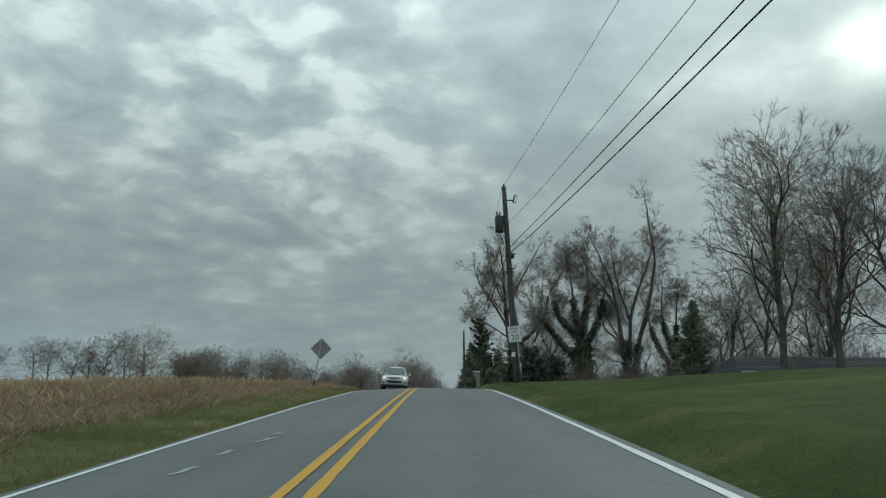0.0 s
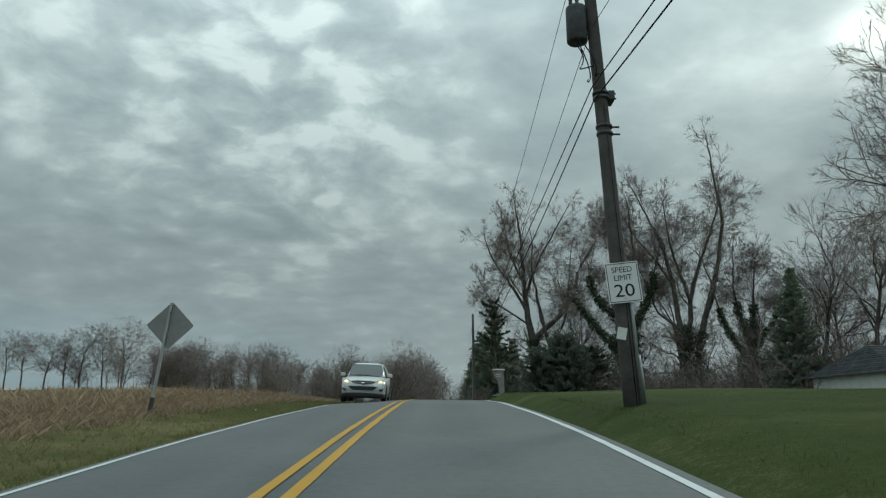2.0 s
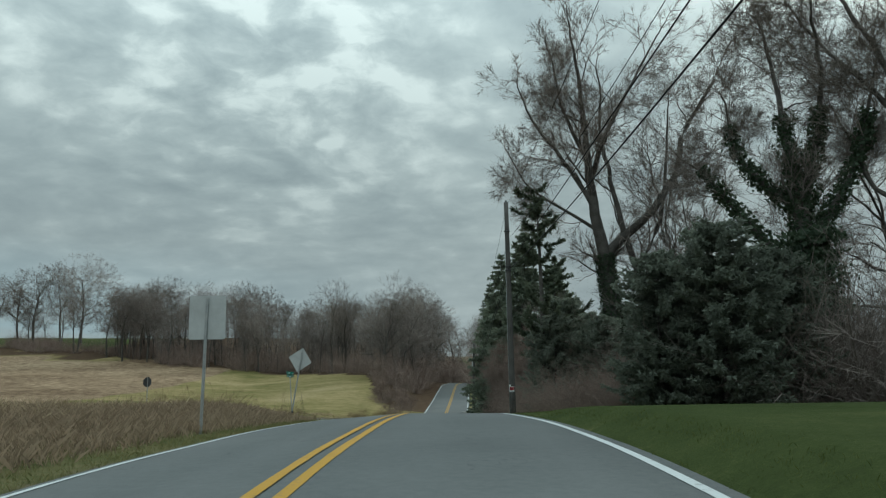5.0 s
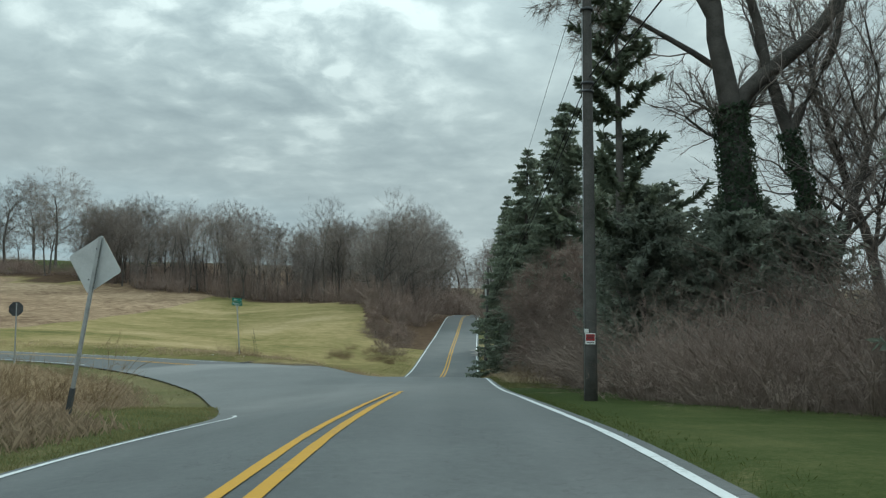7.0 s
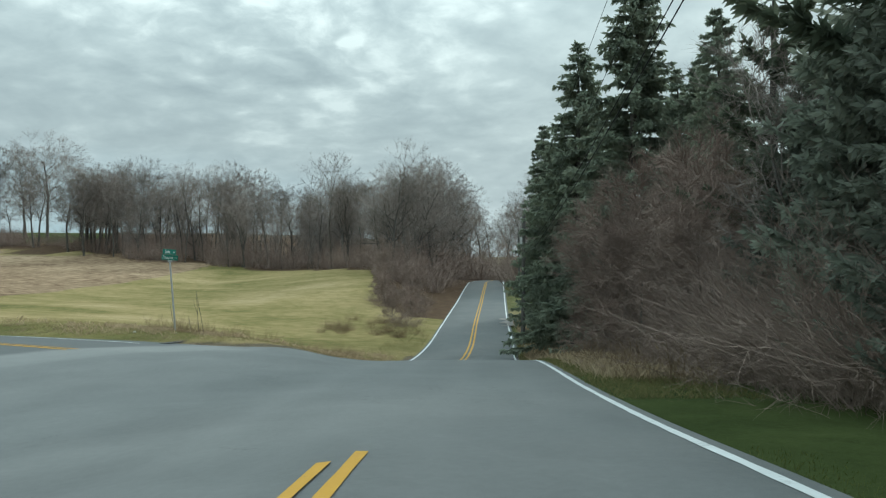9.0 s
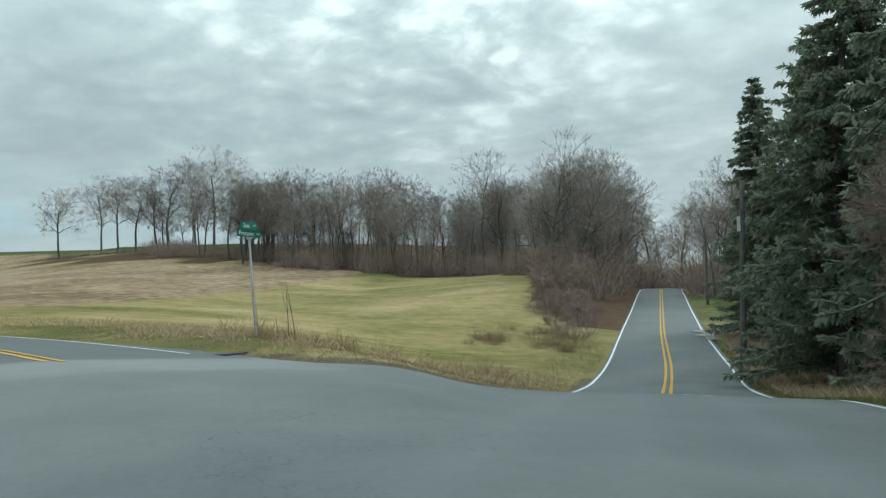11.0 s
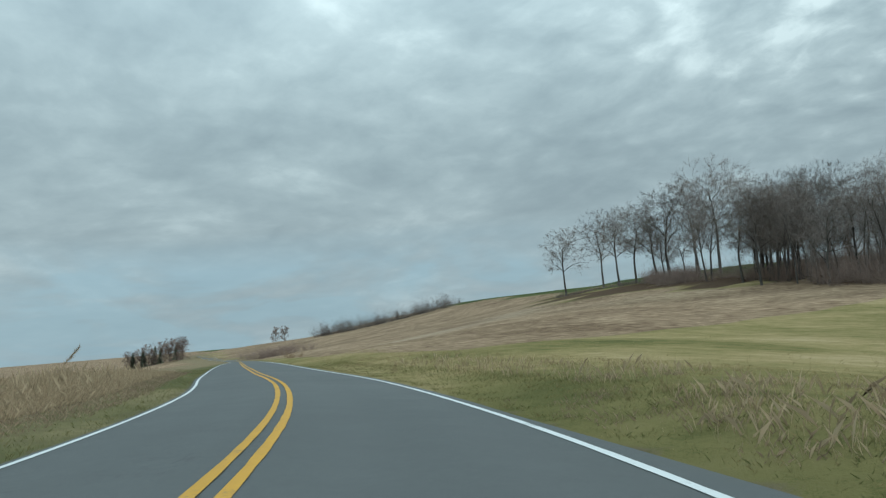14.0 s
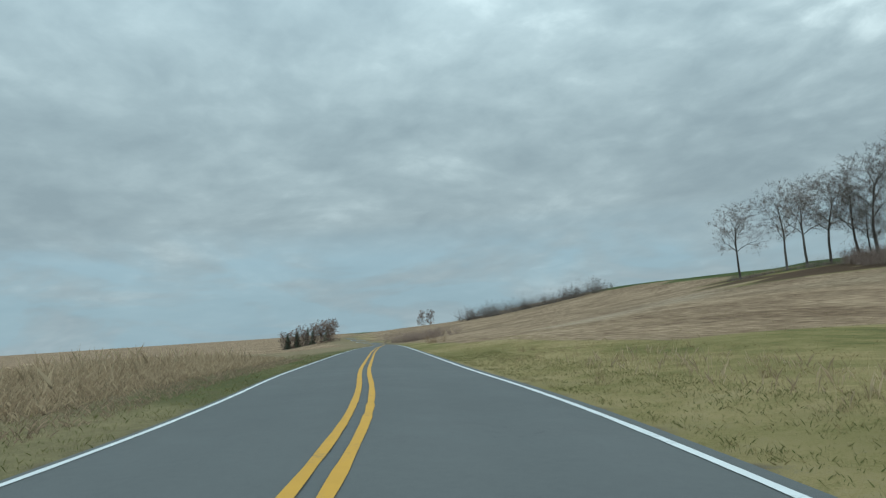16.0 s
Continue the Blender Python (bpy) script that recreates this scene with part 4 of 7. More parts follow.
def stemmed_tree_meshes(seed, stems, lift=0.10, depth=4, fine=3, twig=1.0, per_stem=7):
    """A tree whose main stems run through given points: (points, thick end, thin end, first part that bears branches)."""
    g = TreeGrower(seed, lift, depth, fine, twig)
    rng = g.rng
    lines = []
    for pts, r0, r1, bare in stems:
        k = np.array(pts, float)
        u = np.concatenate([[0], np.cumsum(np.linalg.norm(np.diff(k, axis=0), axis=1))])
        q = np.linspace(0, u[-1], max(8, int(u[-1] / 0.8)))
        line = np.stack([np.interp(q, u, k[:, i]) for i in range(3)], 1)
        pad = np.pad(line, ((1, 1), (0, 0)), mode="reflect", reflect_type="odd")
        line = (pad[:-2] + pad[1:-1] * 2 + pad[2:]) / 4 + rng.normal(0, 0.03, line.shape)
        rr = g.stem(line, r0, r1)
        lines.append((line, rr))
        n = len(line)
        for j in range(per_stem):
            t = bare + (1 - bare) * (j + rng.uniform(0, 1)) / per_stem
            i = min(int(t * (n - 1)), n - 2)
            ax = unit(line[i + 1] - line[i])
            out = unit(np.cross(ax, rng.normal(0, 1, 3)))
            ang = rng.uniform(0.4, 0.9)
            g.branch(line[i], ax * math.cos(ang) + out * math.sin(ang) + np.array([0, 0, 0.15]), min(u[-1], 12.0) * rng.uniform(0.36, 0.58) * (1.15 - 0.4 * t), min(rr[i] * 0.36, 0.085), 1 if t < 0.8 else 2)
        if r1 < 0.2:
            g.branch(line[-1], line[-1] - line[-2], min(u[-1], 12.0) * 0.32, r1, 2)
    return (*g.meshes(), lines)


def ivy_mesh(seed, lines, upto, leaves=2600, size=0.17, bulge=0.22):
    """Overlapping leaves that wrap the stems up to a height."""
    rng = np.random.default_rng(seed)
    P, N = [], []
    for line, rr in lines:
        keep = line[:, 2] < upto
        if keep.sum() < 2:
            continue
        m = int(keep.sum())
        n = int(leaves * m / 12)
        u = rng.uniform(0, m - 1.001, n)
        i = u.astype(int)
        c = line[i] + (line[i + 1] - line[i]) * (u - i)[:, None]
        t = unit(line[i + 1] - line[i])
        o = unit(np.cross(t, rng.normal(0, 1, (n, 3))))
        lump = 0.6 + 0.8 * np.abs(np.sin(u * 1.7 + line[0, 0])) * rng.uniform(0.3, 1, n)
        P.append(c + o * (rr[i] + bulge * lump * rng.uniform(0.2, 1.0, n))[:, None])
        N.append(unit(o + rng.normal(0, 0.5, (n, 3))))
    P, N = np.concatenate(P), np.concatenate(N)
    a = unit(np.cross(N, rng.normal(0, 1, N.shape)))
    b = np.cross(N, a)
    s = size * rng.uniform(0.5, 1.1, len(P))[:, None]
    v = np.stack([P - a * s * 0.5, P - b * s * 0.15 + a * s * 0.1, P + a * s * 0.6, P + b * s * 0.45], 1).reshape(-1, 3)
    return array_mesh("ivy", v, np.arange(len(v)).reshape(-1, 4), MAT["ivy"])


def place_tree(meshes, x, y, scale, turn, label, category="tree", group="", sink=0.1, name="bare_tree", stretch=1.0):
    root = thing(name, pose(x, y, at(x, y) - sink, 0, 0, turn), label, category, group)
    root.scale = (scale, scale, scale * stretch)
    for nm, me in zip(("trunk", "crown"), meshes):
        ob = new(nm, me)
        ob.parent = root
    return root


def conifer_meshes(seed, tall=14.0, wide=3.2, whorls=34, needle=0.34, droop=0.18, material="spruce", bare=0.04, taper=0.85, dense=1.0, gappy=0.0, hang=0.0):
    """A trunk and drooping branches set with needle sprays."""
    rng = np.random.default_rng(seed)
    trunk, _ = bent_line(rng, (0, 0, -0.2), (0, 0, 1), tall, 10, 0.012, 0.02)
    tv, tf = tube_data(trunk, 0.02 * tall * (1 - np.linspace(0, 1, 11) * 0.93), 8)
    pieces, P, D, L = [], [], [], []
    for k in range(whorls):
        t = bare + (1 - bare) * (k + rng.uniform(0, 0.6)) / whorls
        z = t * tall
        reach = wide * (1 - t) ** taper * rng.uniform(0.75, 1.15) + 0.12
        for j in range(rng.integers(6, 9)):
            if rng.uniform() < gappy:
                continue
            a = rng.uniform(0, 2 * np.pi)
            ln = reach * rng.uniform(0.7, 1.2)
            base = np.array([0, 0, z]) + (np.interp(z, trunk[:, 2], trunk[:, 0]), np.interp(z, trunk[:, 2], trunk[:, 1]), 0)
            line, _ = bent_line(rng, base, (math.cos(a), math.sin(a), 0.22), ln, 5, 0.06, -droop)
            line[-1, 2] += 0.08 * ln
            pieces.append(tube_data(line, 0.012 + 0.012 * ln * (1 - np.linspace(0, 1, 6) * 0.8), 3))
            n = int((5 + ln * 9) * dense)
            u = rng.uniform(0.12, 1.0, n) * 5
            i = np.minimum(u.astype(int), 4)
            q = line[i] + (line[i + 1] - line[i]) * (u - i)[:, None]
            ax = unit(line[i + 1] - line[i])
            side = unit(np.cross(ax, (0, 0, 1.0))) * rng.choice([-1.0, 1.0], n)[:, None]
            P.append(q)
            down = np.zeros((n, 3))
            down[:, 2] = -0.12 - hang * rng.uniform(0, 1, n) ** 2
            D.append(unit(ax * 0.7 + side * rng.uniform(0.1, 0.9, n)[:, None] + down + rng.normal(0, 0.38, (n, 3))))
            L.append(np.full(n, needle) * rng.uniform(0.6, 1.3, n) * (0.65 + 0.35 * min(1, ln)))
    P, D, L = np.concatenate(P), np.concatenate(D), np.concatenate(L)
    out = []
    for roll in (0,):
        side = unit(np.cross(D, rng.normal(0, 1, D.shape))) * (L * 0.17)[:, None]
        v = np.stack([P, P + D * (L * 0.45)[:, None] + side, P + D * L[:, None], P + D * (L * 0.45)[:, None] - side], 1).reshape(-1, 3)
        out.append((v, np.arange(len(v)).reshape(-1, 4)))
    cv, cf = Sprout.joined(out + pieces)
    a = array_mesh("trunk", tv, tf, MAT["bark"])
    b = array_mesh("crown", cv, cf, MAT[material])
    return a, b


def brush_clump(seed, tall=2.2, wide=1.1, stems=46, arch=0.06, twigs=9, thick=0.011, lean=1.0):
    """Arching stems with side twigs, as one block of triangles."""
    rng = np.random.default_rng(seed)
    tris, S, D, L, W = [], [], [], [], []
    for _ in range(stems):
        r, a = wide * 0.6 * math.sqrt(rng.uniform()), rng.uniform(0, 2 * np.pi)
        out = (rng.normal(0, 0.34, 2) + np.array([math.cos(a), math.sin(a)]) * 0.30) * lean
        line, _ = bent_line(rng, (r * math.cos(a), r * math.sin(a), -0.1), (out[0], out[1], 1.0), tall * rng.uniform(0.45, 1.15), 5, 0.17, -arch)
        k = [0, 2, 4, 5]
        tris.append(ribbon(line[k], (thick * (1 - np.linspace(0, 1, 6) * 0.75))[k] * 1.2, rng))
        idx = rng.integers(1, 6, twigs)
        S.append(line[idx])
        D.append(unit(line[idx] - line[idx - 1]))
        L.append(np.full(twigs, tall * 0.24))
        W.append(np.full(twigs, thick * 0.42))
    tris.append(sliver(np.concatenate(S), np.concatenate(D), np.concatenate(L), np.concatenate(W), rng, 2))
    return Sprout.joined(tris)


def scatter_clumps(name, clumps, spots, material, label, category, kind="stuff"):
    """Many clumps joined into one thicket. spots: x, y, scale, turn."""
    pieces = []
    for k, (x, y, sc, a) in enumerate(spots):
        v, f = clumps[k % len(clumps)]
        c, s = math.cos(a), math.sin(a)
        w = v * sc
        w = np.stack([w[:, 0] * c - w[:, 1] * s + x, w[:, 0] * s + w[:, 1] * c + y, w[:, 2] + at(x, y) - 0.03], 1)
        pieces.append((w, f))
    v, f = Sprout.joined(pieces)
    ob = new(name, array_mesh(name, v, f, material))
    return tagged(ob, label, category, kind=kind)


def blades(name, x, y, tall, width, material, label, category="grass", bend=0.35, seed=5):
    """Grass: one bent blade for each spot."""
    rng = np.random.default_rng(seed)
    # blades stand in tufts
    tuft = 3
    x, y = np.repeat(x[::tuft], tuft), np.repeat(y[::tuft], tuft)
    n = len(x)
    off = rng.normal(0, 0.03 + tall * 0.35, (2, n))
    x, y = x + off[0], y + off[1]
    z = height(x, y) + 0.0
    h = tall * rng.uniform(0.4, 1.2, n) * np.repeat(rng.uniform(0.55, 1.35, n // tuft + 1), tuft)[:n]
    a = rng.uniform(0, 2 * np.pi, n)
    lean = rng.normal(0, bend, (n, 2)) * h[:, None]
    w = width * rng.uniform(0.6, 1.4, n)
    sx, sy = np.cos(a) * w, np.sin(a) * w
    v = np.stack([np.stack([x - sx, y - sy, z], 1), np.stack([x + sx, y + sy, z], 1),
                  np.stack([x + sx * 0.5 + lean[:, 0] * 0.35, y + sy * 0.5 + lean[:, 1] * 0.35, z + h * 0.6], 1),
                  np.stack([x + lean[:, 0], y + lean[:, 1], z + h], 1)], 1).reshape(-1, 3)
    k = np.arange(n)[:, None] * 4
    f = np.concatenate([k + np.array([[0, 1, 2]]), k + np.array([[0, 2, 3]])])
    ob = new(name, array_mesh(name, v, f, material))
    return tagged(ob, label, category, kind="stuff")


RNG = np.random.default_rng(11)

# leafless trees: vase-shaped, upright and narrow, spreading
TREES = [
    bare_tree_meshes(1, 20, 0.30, 0.24, 8, 1.05, 0.014, 2),
    bare_tree_meshes(2, 20, 0.27, 0.28, 8, 0.95, 0.016, 2),
    bare_tree_meshes(3, 21, 0.32, 0.20, 8, 1.15, 0.012, 2),
    bare_tree_meshes(4, 19, 0.24, 0.32, 8, 0.90, 0.016, 2),
    bare_tree_meshes(5, 22, 0.30, 0.20, 11, 0.46, 0.055, 3),
]
BROAD = [bare_tree_meshes(11, 19, 0.24, 0.32, 7, 0.95, 0.010, 2, 4, 1.1), bare_tree_meshes(12, 20, 0.23, 0.32, 7, 0.88, 0.012, 2, 4, 1.1), bare_tree_meshes(13, 18, 0.22, 0.28, 7, 1.05, 0.008, 2, 4, 1.1)]
# slim woodland trees, lighter to draw
POLES = [
    bare_tree_meshes(21, 20, 0.17, 0.38, 6, 0.90, 0.02, 2, 3, 1.5),
    bare_tree_meshes(22, 19, 0.14, 0.36, 6, 0.95, 0.02, 2, 3, 1.5),
    bare_tree_meshes(23, 21, 0.18, 0.40, 6, 0.90, 0.02, 2, 3, 1.5),
    bare_tree_meshes(24, 12, 0.10, 0.12, 7, 0.70, 0.04, 2, 3, 1.1),
]
# many-stemmed shrubs that arch outwards
SHOOTS = [bare_tree_meshes(25, 7.6, 0.07, 0.03, 15, 1.25, -0.012, 3, 3, 0.9, "brush"), bare_tree_meshes(26, 6.4, 0.06, 0.03, 14, 1.45, -0.018, 3, 3, 0.8, "brush")]
FIRS = [
    conifer_meshes(31, 14, 3.0, 66, 0.24, 0.10, dense=6.4, hang=2.2, taper=0.72),
    conifer_meshes(32, 13, 2.6, 62, 0.24, 0.13, dense=6.4, hang=2.2, taper=0.70),
    conifer_meshes(33, 15, 3.5, 64, 0.25, 0.08, dense=6.0, hang=2.2, taper=0.74),
]
CONE = conifer_meshes(37, 12.2, 3.0, 74, 0.22, 0.02, dense=7.0, taper=0.75, bare=0.0)
SHRUB = conifer_meshes(38, 7.6, 2.6, 46, 0.24, 0.02, "yew", dense=6.0, taper=0.34, bare=0.06, hang=0.8)
PINE = conifer_meshes(36, 15, 3.0, 19, 0.32, -0.03, "pine", 0.34, 0.42, 8.0, 0.50, 0.5)

# --- the big forked tree by the junction, ivied to the fork
def flat(points, sway=0.0):
    """Stem points given as (sideways, height), swayed a little in depth."""
    return [(x, sway * math.sin(z * 0.35), z) for x, z in points]


BIG = stemmed_tree_meshes(41, [
    (flat([(0.5, -0.3), (0.49, 5.6), (0.2, 8.8), (0.0, 10.8)], 0.1), 0.62, 0.52, 0.9),
    (flat([(0.0, 10.6), (-0.5, 13.0), (-0.6, 14.4), (-0.82, 17.0), (-1.08, 22.4), (-1.5, 25.6)], 0.4), 0.42, 0.07, 0.2),
    (flat([(0.05, 10.4), (1.1, 11.9), (2.45, 12.6), (3.75, 14.2), (4.9, 16.3), (5.05, 18.2), (7.1, 21.2), (8.4, 24.0)], 0.3), 0.34, 0.06, 0.35),
    (flat([(-0.65, 15.6), (0.4, 18.7), (2.6, 22.4), (4.0, 25.0)], -0.5), 0.20, 0.05, 0.15),
    (flat([(-0.6, 14.0), (-2.4, 17.2), (-4.2, 19.6), (-5.2, 22.4)], 0.5), 0.18, 0.05, 0.1),
    (flat([(-0.8, 17.0), (-2.2, 20.0), (-3.0, 24.5)], -0.6), 0.16, 0.05, 0.1),
    (flat([(-0.4, 12.4), (-2.8, 14.2), (-4.8, 15.4), (-5.8, 17.6)], -0.6), 0.13, 0.04, 0.2),
], 0.012, 4, 2, 1.0, 9)
big = place_tree(BIG[:2], 9.5, 96.0, 1.0, -10, "large forked leafless tree with one heavy sweeping limb", group="trees round the lawn")
ob = new("ivy", ivy_mesh(3, BIG[2][:1], 11.0, 7000, 0.17, 0.20))
ob.parent = big
LEANER = stemmed_tree_meshes(44, [
    (flat([(0, -0.3), (-0.1, 6.8), (-0.7, 8.9), (-1.5, 11.5), (-2.1, 14.5), (-2.8, 19.0), (-2.6, 22.0)], 0.2), 0.40, 0.06, 0.45),
    (flat([(-0.9, 9.4), (0.6, 12.5), (1.2, 16.0), (1.6, 20.0)], 0.4), 0.18, 0.05, 0.2),
], 0.012, 3, 2, 1.0, 6)
leaner = place_tree(LEANER[:2], 12.3, 95.4, 1.0, -10, "leaning leafless tree with an ivied trunk", group="trees round the lawn")
ob = new("ivy", ivy_mesh(7, LEANER[2][:1], 10.0, 4600, 0.17, 0.20))
ob.parent = leaner

# --- ivy-laden trees at the back of the lawn
IVIED = stemmed_tree_meshes(42, [
    (flat([(-0.1, -0.3), (0.12, 5.8), (-0.05, 9.1), (-0.3, 11.0)]), 0.55, 0.34, 0.9),
    (flat([(-0.1, 6.6), (-0.65, 7.5), (-1.93, 9.0), (-3.38, 11.0), (-4.6, 12.8)], 0.2), 0.26, 0.06, 0.75),
    (flat([(-0.2, 10.2), (-0.6, 10.8), (-2.0, 12.1), (-2.9, 13.2), (-3.2, 16.0)], -0.2), 0.22, 0.05, 0.6),
    (flat([(-0.25, 10.6), (-0.6, 13.8), (-0.75, 16.6), (-1.4, 20.5)], 0.3), 0.24, 0.05, 0.5),
    (flat([(-0.1, 10.4), (0.9, 14.0), (1.2, 17.0), (1.0, 21.5)], -0.3), 0.24, 0.05, 0.5),
    (flat([(0.1, 8.4), (0.75, 9.7), (1.95, 11.6), (2.7, 13.5), (3.6, 17.5)], 0.2), 0.22, 0.05, 0.55),
], 0.012, 4, 2, 1.0, 8)


def ivied_tree(x, y, scale, turn, seed):
    root = place_tree(IVIED[:2], x, y, scale, turn, "leafless tree with stems overgrown by dark ivy", group="trees round the lawn")
    v = new("ivy", ivy_mesh(seed, IVIED[2], 15.6, 2600, 0.24, 0.40))
    v.parent = root
    v = new("ivy", ivy_mesh(seed + 50, IVIED[2][:1], 9.8, 9000, 0.30, 1.25))
    v.parent = root


ivied_tree(16.85, 85.1, 1.0, -20, 4)
ivied_tree(26.6, 80.7, 0.78, 155, 6)
VASE = stemmed_tree_meshes(43, [
    (flat([(-0.2, -0.3), (0.1, 4.3), (0.45, 8.8)]), 0.58, 0.40, 0.95),
    (flat([(0.45, 8.6), (-0.2, 11.2), (-0.25, 13.8), (-1.04, 17.9), (-2.3, 21.0), (-3.4, 23.7)], 0.4), 0.32, 0.05, 0.3),
    (flat([(0.45, 8.4), (1.15, 12.3), (0.4, 14.7), (-0.23, 17.1), (-0.6, 21.0)], -0.4), 0.30, 0.05, 0.3),
    (flat([(1.1, 12.6), (2.4, 16.7), (3.7, 19.8), (4.4, 23.0)], 0.5), 0.20, 0.05, 0.2),
    (flat([(0.9, -0.3), (1.2, 5.0), (1.5, 8.8), (2.63, 12.2), (3.6, 15.2), (4.5, 20.2), (3.95, 24.4), (3.8, 27.0)], 0.2), 0.46, 0.06, 0.4),
    (flat([(0.2, 9.8), (-1.3, 11.2), (-2.2, 11.7), (-2.4, 13.4), (-3.4, 16.0)], -0.2), 0.16, 0.04, 0.4),
    (flat([(-0.25, 14.0), (-2.0, 17.0), (-3.8, 19.5), (-5.0, 22.0)], 0.4), 0.16, 0.04, 0.2),
], 0.012, 4, 2, 1.0, 9)
vase = place_tree(VASE[:2], 21.5, 83.4, 1.0, -26, "leafless tree with several tall upswept stems", group="trees round the lawn")
ob = new("ivy", ivy_mesh(5, VASE[2], 10.4, 2400, 0.24, 0.34))
ob.parent = vase
ob = new("ivy", ivy_mesh(15, [VASE[2][0], VASE[2][4]], 6.5, 4200, 0.30, 0.9))
ob.parent = vase

EDGE_TREES = [
    # x, y, variant, scale, turn, stretch, words
    (32.0, 81.5, 1, 0.98, 75, 1.0, "leafless tree among brush behind the lawn"),
    (36.5, 79.0, 3, 1.05, 160, 1.0, "leafless tree among brush behind the lawn"),
    (26.8, 55.2, 4, 1.00, 30, 1.0, "tall leafless tree with fine upswept branches"),
    (31.5, 55.8, 4, 1.02, 170, 1.0, "tall leafless tree with fine upswept branches"),
    (38.5, 57.0, 2, 0.95, 250, 1.0, "leafless spreading tree beside the house"),
    (17.5, 99.0, 1, 0.9, 222, 1.0, "slender leafless tree in the thicket"),
    (41.0, 74.0, 4, 0.95, 190, 1.0, "leafless tree behind the house"),
    (46.0, 66.0, 0, 0.95, 20, 1.0, "leafless tree behind the house"),
    (13.5, 98.0, 1, 0.78, 12, 1.0, "leafless tree among brush behind the lawn"),
    (19.5, 92.0, 3, 0.82, 140, 1.0, "leafless tree among brush behind the lawn"),
    (23.8, 88.0, 0, 0.80, 210, 1.0, "leafless tree among brush behind the lawn"),
    (31.0, 95.0, 1, 0.84, 40, 1.0, "leafless tree among brush behind the lawn"),
    (38.0, 86.0, 3, 0.88, 95, 1.0, "leafless tree among brush behind the lawn"),
    (44.0, 82.0, 0, 0.88, 250, 1.0, "leafless tree among brush behind the lawn"),
]
for x, y, k, sc, turn, st, words in EDGE_TREES:
    place_tree(TREES[k], x, y, sc * 1.16, turn, words, group="trees round the lawn", stretch=st)

# --- woodland across the meadow
LINE = [(-168.4, 264.0, 0, 0.98), (-155, 266, 1, 1.0), (-149, 266, 3, 1.02), (-137, 259, 2, 1.06), (-129, 258, 2, 1.05), (-121, 252, 0, 1.12), (-115, 255, 4, 1.0), (-107, 251, 1, 1.15)]
for x, y, k, sc in LINE:
    place_tree(BROAD[k % 3], x, y, sc * 1.42, (x * 37) % 360, "leafless tree standing at the end of the wood", group="trees along the hilltop", stretch=0.88)
WOOD_EDGE = np.array([(-132, 255), (-112, 247), (-92, 238), (-72, 230), (-54, 223), (-38, 214), (-26, 204), (-17, 192), (-11, 178)], float)
we_s = np.concatenate([[0], np.cumsum(np.hypot(*np.diff(WOOD_EDGE, axis=0).T))])


def wood_spot(depth, power=1.0):
    t = RNG.uniform(0, we_s[-1])
    back = RNG.uniform(0, 1) ** power * depth * np.interp(t, [30, 75], [0.22, 1.0]) + 1.0 - np.interp(t, [0, 25, 75, 110], [0, 9, 9, 0])
    x = np.interp(t, we_s, WOOD_EDGE[:, 0]) + back * 0.33 + RNG.normal(0, 1.2)
    y = np.interp(t, we_s, WOOD_EDGE[:, 1]) + back * 0.94 + RNG.normal(0, 1.2)
    return x, y


for k in range(290):
    x, y = wood_spot(46, 1.1)
    if abs(x - road1_x(y)) < 6.5 or x > 2 or (x < -88 and RNG.uniform() < 0.92):
        continue
    r = RNG.uniform()
    me = BROAD[RNG.integers(0, 3)] if x < -76 else TREES[RNG.integers(0, 5)] if r < 0.26 else POLES[RNG.integers(0, 3)] if r < 0.8 else POLES[3]
    place_tree(me, x, y, RNG.uniform(0.60, 1.12), RNG.uniform(0, 360), "leafless woodland tree on the far slope", group="woodland trees")
for k in range(26):
    x, y = RNG.uniform(6, 26), RNG.uniform(188, 262)
    if abs(x - road1_x(y)) > 5:
        place_tree(POLES[RNG.integers(0, 4)], x, y, RNG.uniform(0.6, 0.85), RNG.uniform(0, 360), "leafless tree beyond the rising road", group="roadside trees")
place_tree(POLES[3], 7.4, 105.0, 0.95, 40, "tall brown shrub overhanging the verge", group="roadside trees")
place_tree(POLES[3], 6.9, 102.2, 0.80, 140, "tall brown shrub overhanging the verge", group="roadside trees")
for k in range(90):
    x, y = wood_spot(44, 0.8)
    if abs(x - road1_x(y)) > 6.5 and -78 < x < 2:
        place_tree(POLES[3], x, y, RNG.uniform(0.5, 0.9), RNG.uniform(0, 360), "slim leafless sapling inside the wood", group="woodland saplings")
for x, y, k, sc in [(-10.5, 188, 1, 0.9), (-13.5, 182, 2, 0.82), (-8.5, 196, 4, 0.9), (-7.5, 206, 0, 0.95), (-6.5, 216, 2, 1.0), (10.5, 200, 0, 0.95), (9.5, 212, 2, 0.95), (12, 224, 1, 1.0), (-4, 246, 4, 1.0), (6, 250, 3, 1.1),
                    (9.0, 238, 3, 1.0), (14, 208, 4, 0.9), (-11, 228, 3, 1.0), (0.5, 264, 2, 1.0), (12, 257, 4, 1.0), (-9, 260, 1, 1.0), (18, 232, 3, 1.0), (-5.5, 228, 1, 0.9), (15.5, 192, 3, 0.8), (3, 275, 0, 1.0), (-4, 280, 2, 1.0), (9, 285, 1, 1.0)]:
    place_tree(TREES[k], x, y, sc, (x * 91 + y * 13) % 360, "leafless roadside tree where the road climbs", group="roadside trees")

